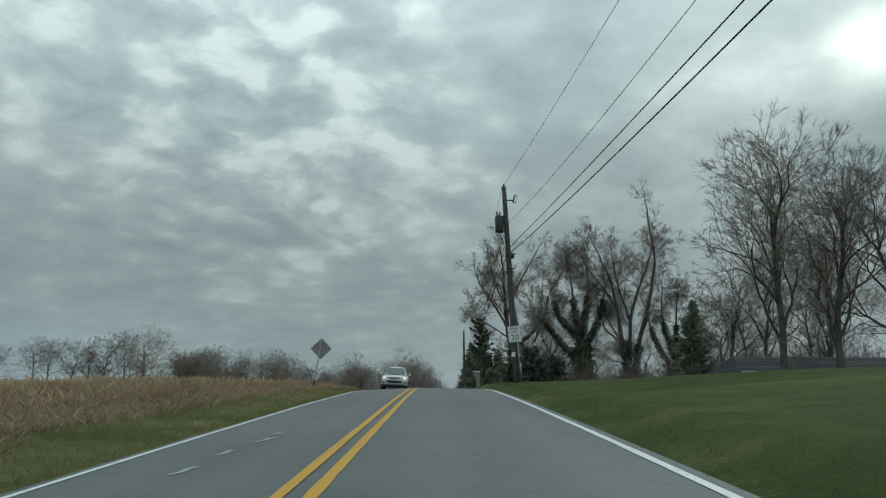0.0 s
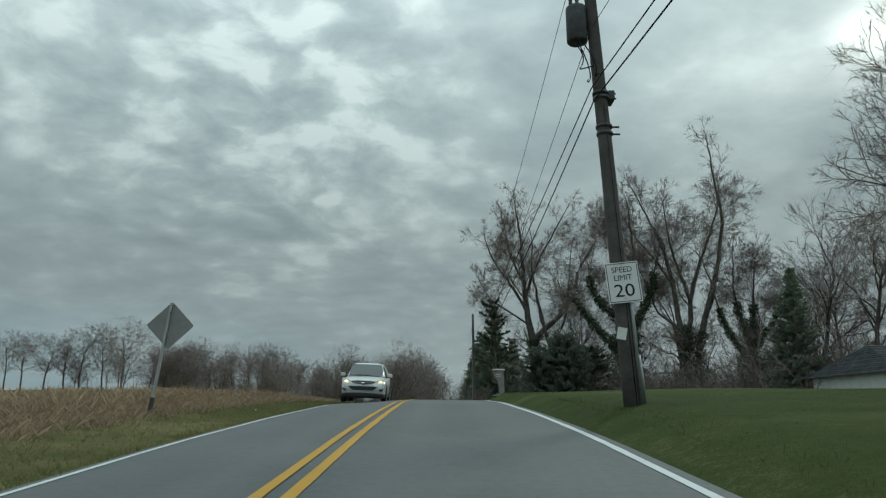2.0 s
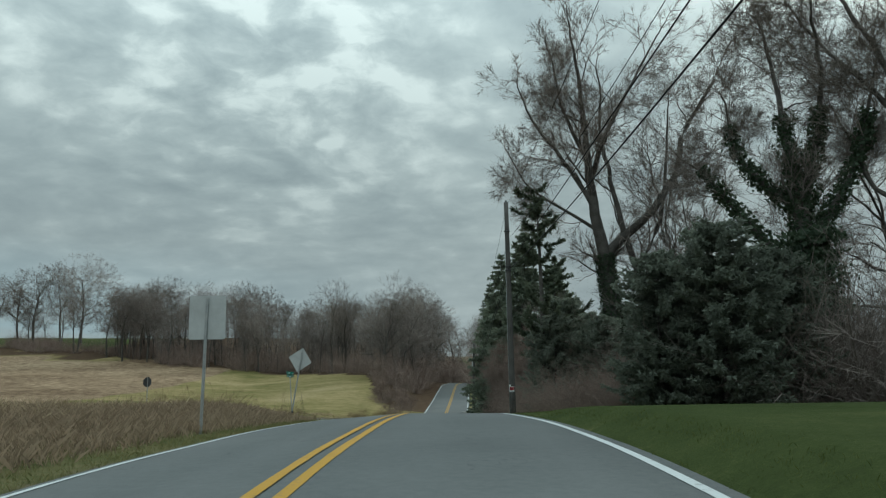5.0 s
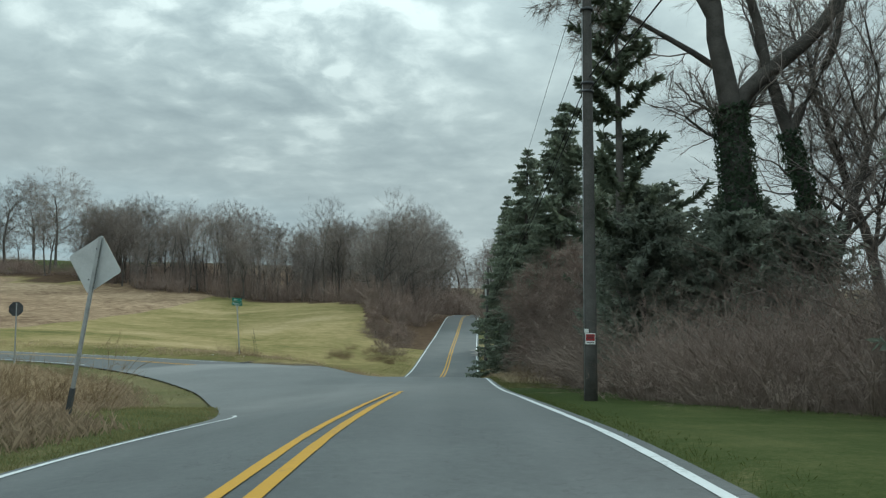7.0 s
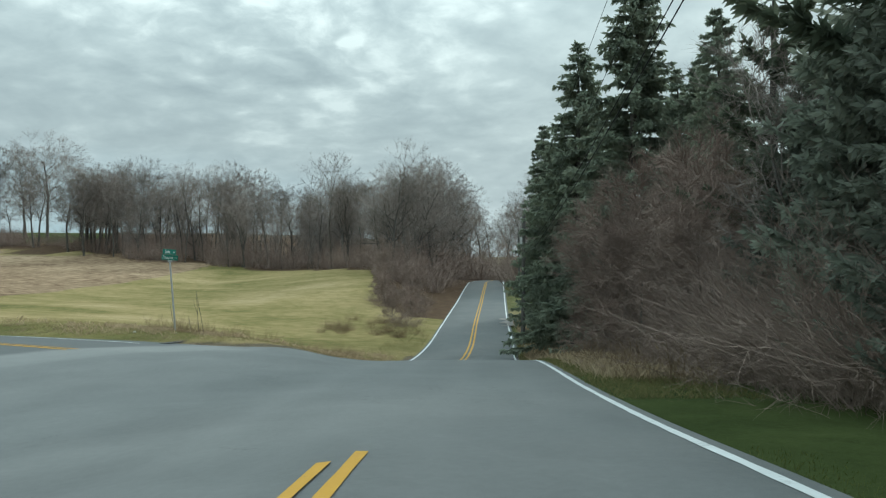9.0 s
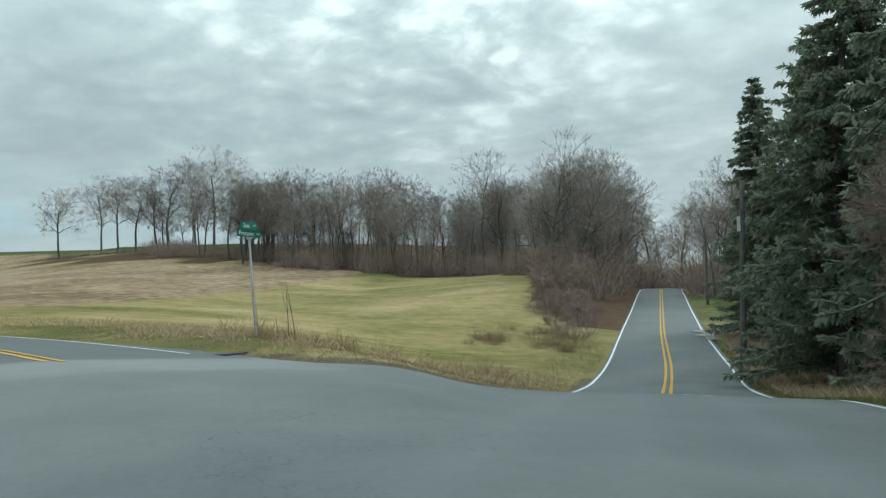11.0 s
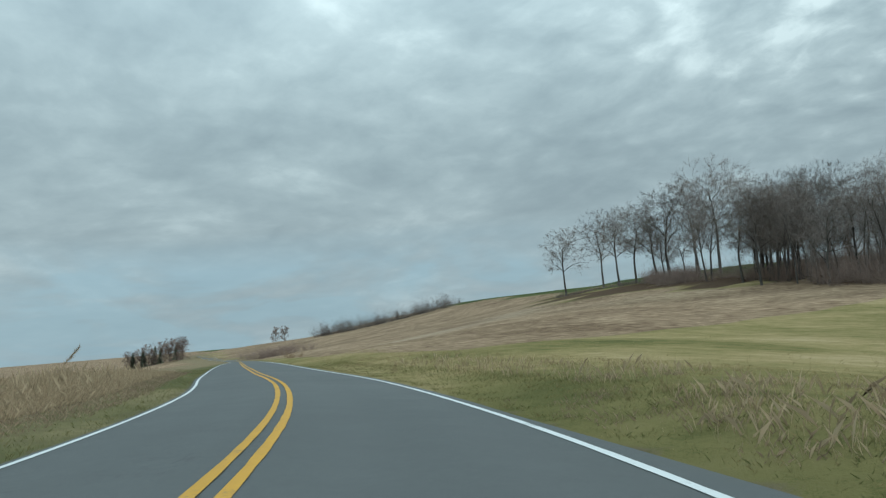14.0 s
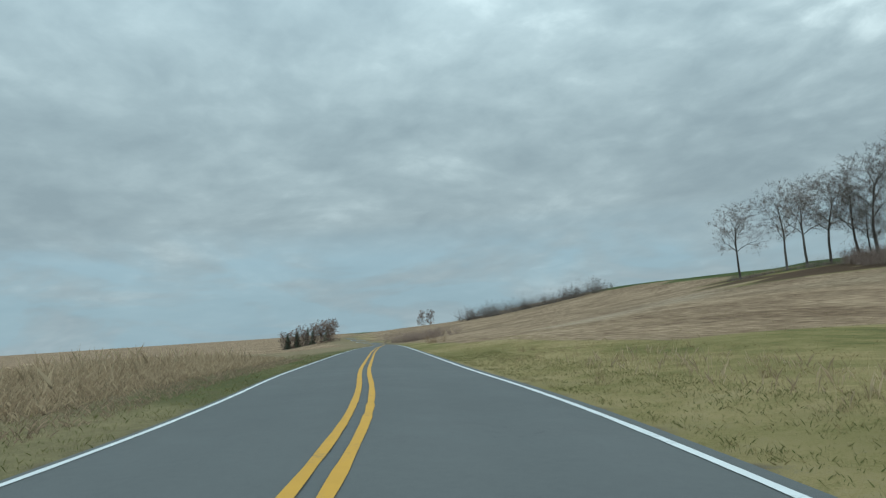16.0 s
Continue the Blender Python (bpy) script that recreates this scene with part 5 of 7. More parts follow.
# --- evergreens along the east side of the road
for x, y, k, sc in [(6.3, 119.4, 0, 1.42), (9.6, 115.0, 2, 1.0), (9.4, 119.0, 1, 1.15), (4.6, 126.0, 0, 1.34), (9.5, 122.0, 2, 1.05), (5.6, 133.0, 1, 1.2), (5.2, 146.5, 1, 1.36), (8.8, 141.0, 0, 1.0),
                    (7.5, 158.0, 1, 1.08), (12.0, 131.0, 2, 1.0), (7.4, 127.0, 2, 1.0), (6.6, 139.0, 2, 0.95)]:
    place_tree(FIRS[k], x, y, sc, (x * 71 + y * 31) % 360, "dark green spruce with drooping branches", "tree", "evergreens beside the road", name="spruce_tree")
place_tree(PINE, 5.5, 95.6, 1.0, 20, "scraggly dull-green pine behind the utility pole", "tree", name="pine_tree")
place_tree(PINE, 7.6, 106.0, 0.86, 140, "scraggly dull-green pine in the thicket", "tree", name="pine_tree")
place_tree(CONE, 25.2, 70.5, 1.0, 50, "dense dark cone-shaped evergreen beside the house", "tree", name="cone_evergreen")
for x, y, sc, turn in [(5.9, 94.6, 0.86, 10), (8.6, 93.6, 0.82, 80), (11.6, 94.8, 0.86, 130), (7.2, 98.6, 1.10, 250), (10.8, 98.8, 1.05, 300), (8.4, 102.8, 1.05, 160), (10.4, 107.0, 1.15, 220), (13.4, 102.0, 1.05, 280)]:
    place_tree(SHRUB, x, y, sc, turn, "dense dark green evergreen in the thicket", "tree", "evergreens in the thicket", name="evergreen_tree")
for x, y, sc, turn in [(7.9, 79.7, 0.84, 30), (9.9, 78.4, 0.96, 250), (10.4, 81.8, 0.90, 120), (12.4, 79.6, 0.86, 10)]:
    place_tree(SHRUB, x, y, sc, turn, "tall dense dark evergreen shrub beside the verge", "shrub", "evergreens in the thicket", name="evergreen_shrub")

# --- distant trees beyond the side road
for x, y, k, sc, fir in [(-436, 190, 0, 0.75, 0), (-425, 194, 2, 0.75, 0), (-414, 198, 1, 0.7, 0), (-400, 203, 2, 0.85, 0), (-390, 207, 0, 0.85, 0), (-430, 191, 0, 0.7, 1), (-422, 195, 2, 0.65, 1), (-407, 200, 1, 0.6, 1), (-458, 284, 2, 0.7, 0), (-452, 288, 0, 0.7, 0), (-433, 192, 1, 0.8, 0), (-419, 197, 0, 0.85, 0), (-410, 201, 2, 0.8, 0), (-404, 204, 1, 0.9, 0), (-394, 207, 2, 0.8, 0), (-428, 196, 1, 0.75, 1), (-415, 199, 0, 0.7, 1), (-398, 206, 2, 0.62, 1)]:
    place_tree(FIRS[k] if fir else SHOOTS[k % 2], x, y, sc if fir else sc * 2.2, (x * 7) % 360, "distant dark evergreen on the horizon" if fir else "distant leafless tree on the horizon", "tree", "trees on the horizon", name="spruce_tree" if fir else "bare_tree")
# --- saplings that stand up out of the skyline hedge
for k in range(13):
    x = -362 + k * 5.6 + RNG.normal(0, 1.2)
    place_tree(POLES[3], x, 276 + (x + 362) * 0.49, RNG.uniform(0.35, 0.62), RNG.uniform(0, 360), "small leafless tree in the skyline hedgerow", group="hedgerow saplings")

# ---------------------------------------------------------------- brush and grass
CLUMPS = [brush_clump(51, 2.2, 1.2), brush_clump(52, 2.0, 1.4, 50), brush_clump(53, 2.5, 1.0, 40)]
DENSE = [brush_clump(54, 2.0, 1.6, 70, 0.05, 8, 0.010), brush_clump(55, 2.2, 1.5, 70, 0.08, 8, 0.010)]
HEAPS = [brush_clump(62, 1.8, 1.7, 34, 0.12, 6, 0.010, 1.3), brush_clump(63, 1.6, 1.8, 34, 0.16, 6, 0.010, 1.3)]
FINE = [brush_clump(58, 1.7, 1.4, 100, 0.10, 10, 0.0045, 0.9), brush_clump(59, 1.5, 1.5, 100, 0.16, 10, 0.004, 1.0)]
WEEDS = [brush_clump(56, 1.0, 0.5, 22, 0.01, 7, 0.006), brush_clump(57, 0.8, 0.6, 26, 0.02, 7, 0.006)]


def spots(n, xr, yr, sr, rng, keep=lambda x, y: True):
    out = []
    while len(out) < n:
        x, y = rng.uniform(*xr), rng.uniform(*yr)
        if keep(x, y):
            out.append((x, y, rng.uniform(*sr), rng.uniform(0, 6.28)))
    return out


def clear(gap):
    return lambda x, y: float(paved(np.array([x]), np.array([y]))[0]) > gap


rb = np.random.default_rng(77)
# thickets behind the lawn and house take the stem colour darkened for shade
scatter_clumps("thicket", DENSE, spots(130, (12, 46), (76.5, 88), (2.0, 3.1), rb, lambda x, y: y > 80 or x > 16), MAT["shaded_brush"], "dense brown leafless thicket behind the lawn", "brush")
scatter_clumps("thicket", DENSE, spots(70, (23, 48), (71, 79), (3.2, 4.4), np.random.default_rng(78)), MAT["shaded_brush"], "dense brown leafless thicket behind the white house", "brush")
scatter_clumps("thicket", FINE, spots(80, (14, 50), (79, 88), (3.2, 4.6), np.random.default_rng(79)), MAT["shaded_brush"], "tall leafless saplings behind the lawn", "brush")
scatter_clumps("thicket", FINE, spots(84, (4.2, 13), (82.4, 91), (0.9, 1.8), rb, lambda x, y: x > 4.2 + 0.45 * max(0, 88 - y)), MAT["brush"], "tangled pinkish-brown brush behind the utility pole", "brush")
scatter_clumps("thicket", FINE, spots(30, (5.2, 7.0), (95, 101), (1.3, 2.4), rb), MAT["brush"], "tall arching brown brush in front of the evergreens", "brush")
for x, y, sc, turn in [(4.4, 109.4, 0.95, 20), (4.3, 111.6, 1.05, 95), (5.6, 110.4, 1.15, 160), (4.2, 114.0, 1.05, 230), (6.6, 112.4, 1.25, 300), (5.8, 106.8, 1.05, 350), (5.1, 104.4, 0.85, 70), (7.0, 108.4, 1.25, 120), (4.6, 116.6, 1.0, 200), (5.6, 114.8, 1.2, 15)]:
    place_tree(SHOOTS[int(turn) % 2], x, y, sc, turn, "tall tangled brown shrub in front of the evergreens", "shrub", "shrubs beside the road", name="arching_shrub")
scatter_clumps("thicket", FINE, spots(26, (3.8, 7.4), (101.5, 113.5), (0.7, 1.4), rb), MAT["brush"], "tangled brown brush in front of the evergreens", "brush")
scatter_clumps("thicket", FINE, spots(40, (10, 20), (86, 100), (2.0, 3.4), rb), MAT["brush"], "tall brown brush beneath the leafless trees", "brush")
for x, y, sc, turn in [(-9.0, 148.0, 0.5, 20), (-7.8, 153.0, 0.6, 95), (-10.8, 157.5, 0.68, 160), (-8.4, 161.0, 0.72, 230), (-12.0, 165.0, 0.75, 300), (-8.8, 169.0, 0.85, 350), (-12.6, 173.0, 0.85, 70)]:
    place_tree(SHOOTS[int(turn) % 2], x, y, sc, turn, "tall brown shrub between the meadow and the road", "shrub", "shrubs beside the road", name="arching_shrub")
scatter_clumps("thicket", FINE, spots(26, (-12.6, -6.8), (141, 168), (0.6, 1.2), rb, lambda x, y: x > -8.4 - 0.24 * (y - 142)), MAT["brush"], "brown roadside thicket beside the meadow", "brush")
scatter_clumps("thicket", FINE, spots(24, (-13.5, -6.0), (136, 147), (0.35, 0.75), rb, lambda x, y: x < -6.0), MAT["dry_brush"], "low dry weeds at the meadow edge", "brush")
scatter_clumps("thicket", CLUMPS, spots(70, (5, 22), (186, 240), (1.8, 3.4), rb), MAT["brush"], "brown undergrowth along the rising road", "brush")
scatter_clumps("thicket", CLUMPS, spots(40, (-14, -6), (176, 235), (1.5, 3.0), rb), MAT["brush"], "brown undergrowth along the rising road", "brush")
scatter_clumps("thicket", CLUMPS, spots(60, (-12, 14), (222, 262), (2.2, 3.6), rb, lambda x, y: abs(x - road1_x(y)) > 4.4), MAT["brush"], "brown thicket where the road bends out of sight", "brush")
under = []
for _ in range(240):
    x, y = wood_spot(34, 1.2)
    if abs(x - road1_x(y)) > 6:
        under.append((x, y, RNG.uniform(1.1, 2.4) * (1.35 if x > -80 else 0.8), RNG.uniform(0, 6.28)))
scatter_clumps("undergrowth", CLUMPS, under, MAT["brush"], "brown undergrowth along the foot of the wood", "brush")
under = [(x + RNG.normal(0, 1), y + RNG.normal(0, 1), RNG.uniform(0.4, 0.9), RNG.uniform(0, 6.28)) for x, y in zip(np.linspace(-172, -120, 46), np.interp(np.linspace(-172, -120, 46), [-172, -150, -120], [263, 263, 248]))]
# stem colour darkened to stand for shade under the trees
scatter_clumps("undergrowth", CLUMPS, under, MAT["shaded_brush"], "low dark scrub under the hilltop trees", "brush")
hedge = [(x + RNG.normal(0, 2), y + RNG.normal(0, 2), RNG.uniform(1.3, 3.8), RNG.uniform(0, 6.28)) for x, y in zip(np.linspace(-366, -292, 46), np.linspace(275, 311, 46))]
scatter_clumps("hedgerow", DENSE + CLUMPS, hedge, MAT["twig"], "dark leafless hedgerow along the skyline", "hedge")
scrub = [(-240 + RNG.normal(0, 9), 200 + RNG.normal(0, 4), RNG.uniform(1.2, 2.6), RNG.uniform(0, 6.28)) for _ in range(24)]
scatter_clumps("thicket", DENSE, scrub, MAT["brush"], "distant brown scrub where the side road dips", "brush")
scatter_clumps("thicket", CLUMPS, [(-110.6, 149.2, 0.7, 0), (-112.4, 150.5, 0.5, 1), (-108.2, 150, 0.45, 2)], MAT["dry_brush"], "tan bushes on the bank of the side road", "brush")
scatter_clumps("brush_heap", DENSE, spots(20, (-13.2, -8.6), (80.5, 86.5), (0.45, 0.78), rb, clear(2.0)), MAT["dry_brush"], "tangled brown brush at the grassy corner", "brush")
scatter_clumps("brush_heap", HEAPS, spots(110, (-9.6, -6.4), (2, 76), (0.20, 0.42), rb, clear(2.8)), MAT["dry_brush"], "low tangled brown weeds on the field bank", "brush")
scatter_clumps("brush_heap", HEAPS, spots(10, (-9.5, -7.2), (37, 60), (0.4, 0.6), rb, clear(2.6)), MAT["dry_brush"], "dry brown weeds beside the road signs", "brush")
scatter_clumps("weeds", WEEDS, spots(60, (-16.5, -6.2), (115.3, 121), (0.5, 1.0), rb, clear(1.6)), MAT["dry_brush"], "dry brown weed stalks at the junction corner", "weeds")
scatter_clumps("weeds", WEEDS, spots(60, (-60, -18), (116, 133), (0.18, 0.42), rb, lambda x, y: 1.2 < float(paved(np.array([x]), np.array([y]))[0]) < 7 and float(side_road([x], [y])[1][0]) > 0), MAT["dry_brush"], "scattered dry weed stalks beside the side road", "weeds")
scatter_clumps("weeds", WEEDS, spots(44, (2.4, 6.4), (98, 120), (0.7, 1.25), rb, clear(0.9)), MAT["dry_brush"], "tall dry seed-headed weeds on the verge", "weeds")


def verge(n, xr, yr, lo, hi, rng, side):
    """Random spots at a distance between lo and hi from the tarmac."""
    x, y = rng.uniform(*xr, n * 6), rng.uniform(*yr, n * 6)
    sd = paved(x, y)
    d1 = x - road1_x(y)
    north = side_road(x, y)[1]
    ok = (sd > lo) & (sd < hi)
    if side == "west":
        ok &= (d1 < 0) & (north < 0)
    elif side == "east":
        ok &= d1 > 0
    elif side == "north":
        ok &= (d1 < 0) & (north > 0)
    i = np.flatnonzero(ok)[:n]
    return x[i], y[i]


def patchy(x, y, share):
    """Keeps spots in drifts rather than evenly."""
    f = np.sin(x * 1.9 + np.sin(y * 1.3)) * np.sin(y * 2.3 + x * 0.7) * 0.6 + np.sin(x * 0.53 + 1.0) * np.sin(y * 0.61) * 0.7
    return f > np.quantile(f, 1 - share)


rg = np.random.default_rng(91)
x, y = verge(90000, (-9, -3.5), (-4, 92), 0.03, 2.4, rg, "west")
blades("verge_grass", x, y, 0.075, 0.0030, MAT["green_grass"], "ragged green verge grass beside the road")
x, y = verge(120000, (-16, -5), (-2, 104), 1.8, 9, rg, "west")
blades("field_grass", x, y, 0.18, 0.0035, MAT["brown_grass"], "matted brown grass on the field bank", bend=0.55)
x, y = verge(20000, (-20, -5), (0, 104), 3.4, 12, rg, "west")
blades("straw_grass", x, y, 0.28, 0.0022, MAT["straw"], "pale dry straw grass on the field bank", bend=0.35)
x, y = verge(26000, (-10, -4), (58, 82), 0.9, 4.6, rg, "west")
blades("straw_grass", x, y, 0.24, 0.0024, MAT["brown_grass"], "long brown grass on the bank past the crest", bend=0.4)
x, y = verge(110000, (-70, -14), (92, 128), 2.4, 8.5, rg, "west")
blades("straw_grass", x, y, 0.20, 0.0015, MAT["straw"], "tall pale straw grass on the roadside bank", bend=0.42)
x, y = verge(2600, (-70, -16), (96, 128), 3.0, 8.0, rg, "west")
blades("straw_stalks", x, y, 0.55, 0.0013, MAT["straw"], "tall seed stalks that stand above the roadside grass", bend=0.22)
x, y = verge(1200, (-46, -24), (112, 130), 2.2, 5.5, rg, "north")
blades("straw_stalks", x, y, 0.26, 0.0013, MAT["straw"], "pale tufts of dry grass in the meadow edge", bend=0.3)
x, y = verge(50000, (-90, -10), (88, 128), 0.1, 3.0, rg, "west")
blades("verge_grass", x, y, 0.07, 0.003, MAT["green_grass"], "ragged green and brown verge grass", bend=0.45)
x, y = verge(70000, (-70, -10), (88, 128), 1.2, 4.6, rg, "west")
blades("field_grass", x, y, 0.11, 0.0022, MAT["brown_grass"], "matted brown grass on the roadside bank", bend=0.55)
x, y = verge(70000, (1.4, 15), (2, 92), 0.12, 11, rg, "east")
blades("lawn_grass", x, y, 0.032, 0.0022, MAT["lawn_grass"], "short mown green lawn grass")
x, y = verge(24000, (1.4, 5), (0, 92), 0.0, 0.7, rg, "east")
blades("verge_grass", x, y, 0.045, 0.0025, MAT["lawn_grass"], "worn short grass along the road edge")
x, y = verge(50000, (0.8, 6), (97, 140), 0.05, 2.6, rg, "east")
blades("verge_grass", x, y, 0.11, 0.0024, MAT["green_grass"], "ragged green grass along the verge", bend=0.45)
x, y = verge(26000, (0.8, 6), (101, 150), 0.5, 3.2, rg, "east")
blades("straw_grass", x, y, 0.30, 0.0020, MAT["straw"], "dry straw grass along the verge", bend=0.4)
x, y = verge(26000, (-26, -5), (109, 126), 0.5, 4.6, rg, "north")
i = patchy(x, y, 0.35)
blades("straw_grass", x[i], y[i], 0.10, 0.0018, MAT["brown_grass"], "dry brown grass round the street sign", bend=0.5)
x, y = verge(9000, (-22, -6), (110, 126), 0.8, 4.4, rg, "north")
i = patchy(x + 7.0, y, 0.55)
blades("straw_grass", x[i], y[i], 0.22, 0.0016, MAT["straw"], "pale straw tufts round the street sign", bend=0.4)
x, y = verge(120000, (-80, -5), (108, 150), 0.3, 8, rg, "north")
blades("meadow_grass", x, y, 0.055, 0.0022, MAT["meadow_grass"], "yellowing meadow grass beside the side road", bend=0.5)
x, y = verge(40000, (-95, -5), (108, 175), 4, 26, rg, "north")
blades("meadow_grass", x, y, 0.06, 0.003, MAT["meadow_grass"], "yellowing meadow grass in tufts", bend=0.6)
x, y = verge(70000, (-60, -5), (108, 140), 0.25, 2.8, rg, "north")
blades("verge_grass", x, y, 0.065, 0.0024, MAT["green_grass"], "green grass along the meadow edge", bend=0.5)


def leaf_litter():
    x, y = verge(4500, (-16, -4.5), (108, 122), -0.10, 0.9, rg, "north")
    z = height(x, y) + 0.045
    n = len(x)
    a, s = rg.uniform(0, 6.28, n), rg.uniform(0.005, 0.014, n)
    c, d = np.cos(a) * s, np.sin(a) * s
    t = rg.uniform(-0.010, 0.016, (4, n))
    v = np.stack([np.stack([x - c, y - d, z + t[0]], 1), np.stack([x + d, y - c, z + t[1]], 1), np.stack([x + c, y + d, z + t[2]], 1), np.stack([x - d, y + c, z + t[3]], 1)], 1).reshape(-1, 3)
    ob = new("leaf_litter", array_mesh("leaf_litter", v, np.arange(len(v)).reshape(-1, 4), MAT["leaf"]))
    tagged(ob, "dead brown leaves along the edge of the asphalt", "leaves", kind="stuff")


leaf_litter()

# ---------------------------------------------------------------- poles, wires and signs
def utility_pole(x, y, tall, lean_x=0.0, lean_y=0.0, label="", z=None):
    root = thing("utility_pole", pose(x, y, at(x, y) if z is None else z), label, "utility pole", "utility poles")
    top = np.array([lean_x, lean_y, tall])
    pts = [top * t + np.array([0, 0, -0.4 * (1 - t)]) for t in np.linspace(0, 1, 9)]
    tube_part("post", pts, [0.165 - 0.055 * t for t in np.linspace(0, 1, 9)], MAT["pole_wood"], root, 14)

    def on(h, dx=0.0, dy=0.0):
        return Vector(top * (h / tall)) + Vector((dx, dy, 0))
    return root, on


def insulator(parent, p, size=1.0):
    bm = lathe_bm([(0.02, 0), (0.045, 0.02), (0.03, 0.05), (0.05, 0.08), (0.03, 0.11), (0.02, 0.14)], 10, None, Matrix.Translation(p) @ Matrix.Diagonal((size, size, size, 1)))
    return part("insulator", bm, MAT["dark_metal"], parent)


P1, P2, P3, P0 = Vector((3.45, 32.6, 0)), Vector((2.67, 87.05, 0)), Vector((1.95, 133.6, 0)), Vector((6.1, -20.0, 0))
for p, dz in ((P1, 0), (P2, 0), (P3, 0), (P0, 0)):
    p.z = at(p.x, p.y)

pole1, on1 = utility_pole(P1.x, P1.y, 9.45, -0.50, -0.25, "leaning weathered wooden utility pole with a transformer")
insulator(pole1, on1(9.45))
# transformer can on the side away from the lawn
can = part("transformer", lathe_bm([(0.19, 0), (0.21, 0.03), (0.21, 0.72), (0.20, 0.78), (0.12, 0.83), (0.05, 0.85)], 20, None, Matrix.Translation(on1(7.15, -0.36, -0.02))), MAT["dark_metal"], pole1, "grey steel transformer can")
for k in range(2):
    part("bushing", lathe_bm([(0.03, 0), (0.045, 0.04), (0.03, 0.08), (0.045, 0.12), (0.02, 0.2)], 8, None, Matrix.Translation(on1(7.98, -0.42 + 0.13 * k, -0.02))), MAT["dark_metal"], can)
for h in (7.35, 7.75):
    part("bracket", box_bm((0.30, 0.06, 0.05), on1(h, -0.16, 0), 0.008), MAT["dark_metal"], pole1)
# fused cut-out on the lawn side
arm = part("cutout_arm", box_bm((0.42, 0.06, 0.06), on1(8.75, 0.22, 0), 0.01), MAT["dark_metal"], pole1)
tube_part("fuse_tube", [on1(8.62, 0.40, -0.02), on1(8.86, 0.46, -0.02), on1(9.02, 0.50, -0.02)], 0.035, MAT["dark_metal"], pole1)
tube_part("fuse_hinge", [on1(8.62, 0.40, -0.02), on1(8.60, 0.52, -0.02), on1(8.98, 0.62, -0.02), on1(9.02, 0.50, -0.02)], 0.022, MAT["dark_metal"], pole1)
for k, (a, b, sag) in enumerate([((7.2, -0.40), (6.3, -0.12), 0.5), ((7.15, -0.30), (6.45, 0.12), 0.45), ((7.2, -0.5), (6.6, -0.14), 0.4)]):
    pts = []
    for t in np.linspace(0, 1, 12):
        q = on1(a[0] + (b[0] - a[0]) * t, a[1] + (b[1] - a[1]) * t, -0.12)
        q.z -= sag * math.sin(math.pi * t) * 0.8
        q.x += 0.12 * math.sin(math.pi * t * (1.5 + 0.3 * k))
        pts.append(q)
    tube_part("lead", pts, 0.013, MAT["wire"], pole1, 6)
for h in (6.05, 5.95, 5.35, 5.2):
    part("clamp", lathe_bm([(0.16, -0.03), (0.165, 0), (0.16, 0.03)], 14, None, Matrix.Translation(on1(h))), MAT["dark_metal"], pole1)
    part("bolt", lathe_bm([(0.02, 0), (0.02, 0.16)], 6, None, Matrix.Translation(on1(h, 0.14, 0)) @ Matrix.Rotation(radians(90), 4, "Y")), MAT["dark_metal"], pole1)
part("splice_box", box_bm((0.14, 0.36, 0.20), on1(6.0, 0.20, 0.1), 0.03), MAT["dark_metal"], pole1)
# guards and conduits at the foot
tube_part("conduit", [on1(0.0, 0.12, -0.14), on1(1.6, 0.12, -0.14), on1(2.5, 0.11, -0.13)], 0.035, MAT["galvanised"], pole1, 8, "grey conduit up the pole")
tube_part("conduit", [on1(-0.1, 0.19, -0.08), on1(0.5, 0.19, -0.08), on1(0.9, 0.17, -0.08)], 0.03, MAT["galvanised"], pole1, 8, "short grey conduit")
tube_part("ground_wire", [on1(0.0, 0.02, -0.17), on1(2.0, 0.02, -0.165), on1(5.8, 0.01, -0.145)], 0.008, MAT["wire"], pole1, 5)
notice = part("notice", box_bm((0.17, 0.01, 0.22), on1(1.28, -0.12, -0.175), 0.0, Matrix.Rotation(radians(12), 4, "Y")), MAT["litter"], pole1, "torn white notice")

# the speed sign, lettered
sign = thing("speed_limit_sign", pose(P1.x, P1.y, P1.z) @ Matrix.Translation(on1(2.22, 0.0, -0.20)) @ pose(0, 0, 0, 0, -5, -4), "white speed limit sign with black lettering on the pole", "sign")
part("plate", box_bm((0.61, 0.006, 0.76), (0, 0, 0), 0.0), MAT["white_sign"], sign)
for nm, sz, c in (("border", (0.57, 0.002, 0.012), (0, -0.005, 0.355)), ("border", (0.57, 0.002, 0.012), (0, -0.005, -0.355)), ("border", (0.012, 0.002, 0.70), (-0.28, -0.005, 0)), ("border", (0.012, 0.002, 0.70), (0.28, -0.005, 0))):
    part(nm, box_bm(sz, c), MAT["black_letter"], sign)
FACE = Matrix.Rotation(radians(90), 4, "X")
lettering("speed_word", "SPEED", 0.15, Matrix.Translation((0, -0.006, 0.235)) @ FACE, MAT["black_letter"], sign, 0.95)
lettering("limit_word", "LIMIT", 0.15, Matrix.Translation((0, -0.006, 0.085)) @ FACE, MAT["black_letter"], sign, 0.95)
lettering("speed_number", "20", 0.34, Matrix.Translation((0, -0.006, -0.165)) @ FACE, MAT["black_letter"], sign, 1.15)
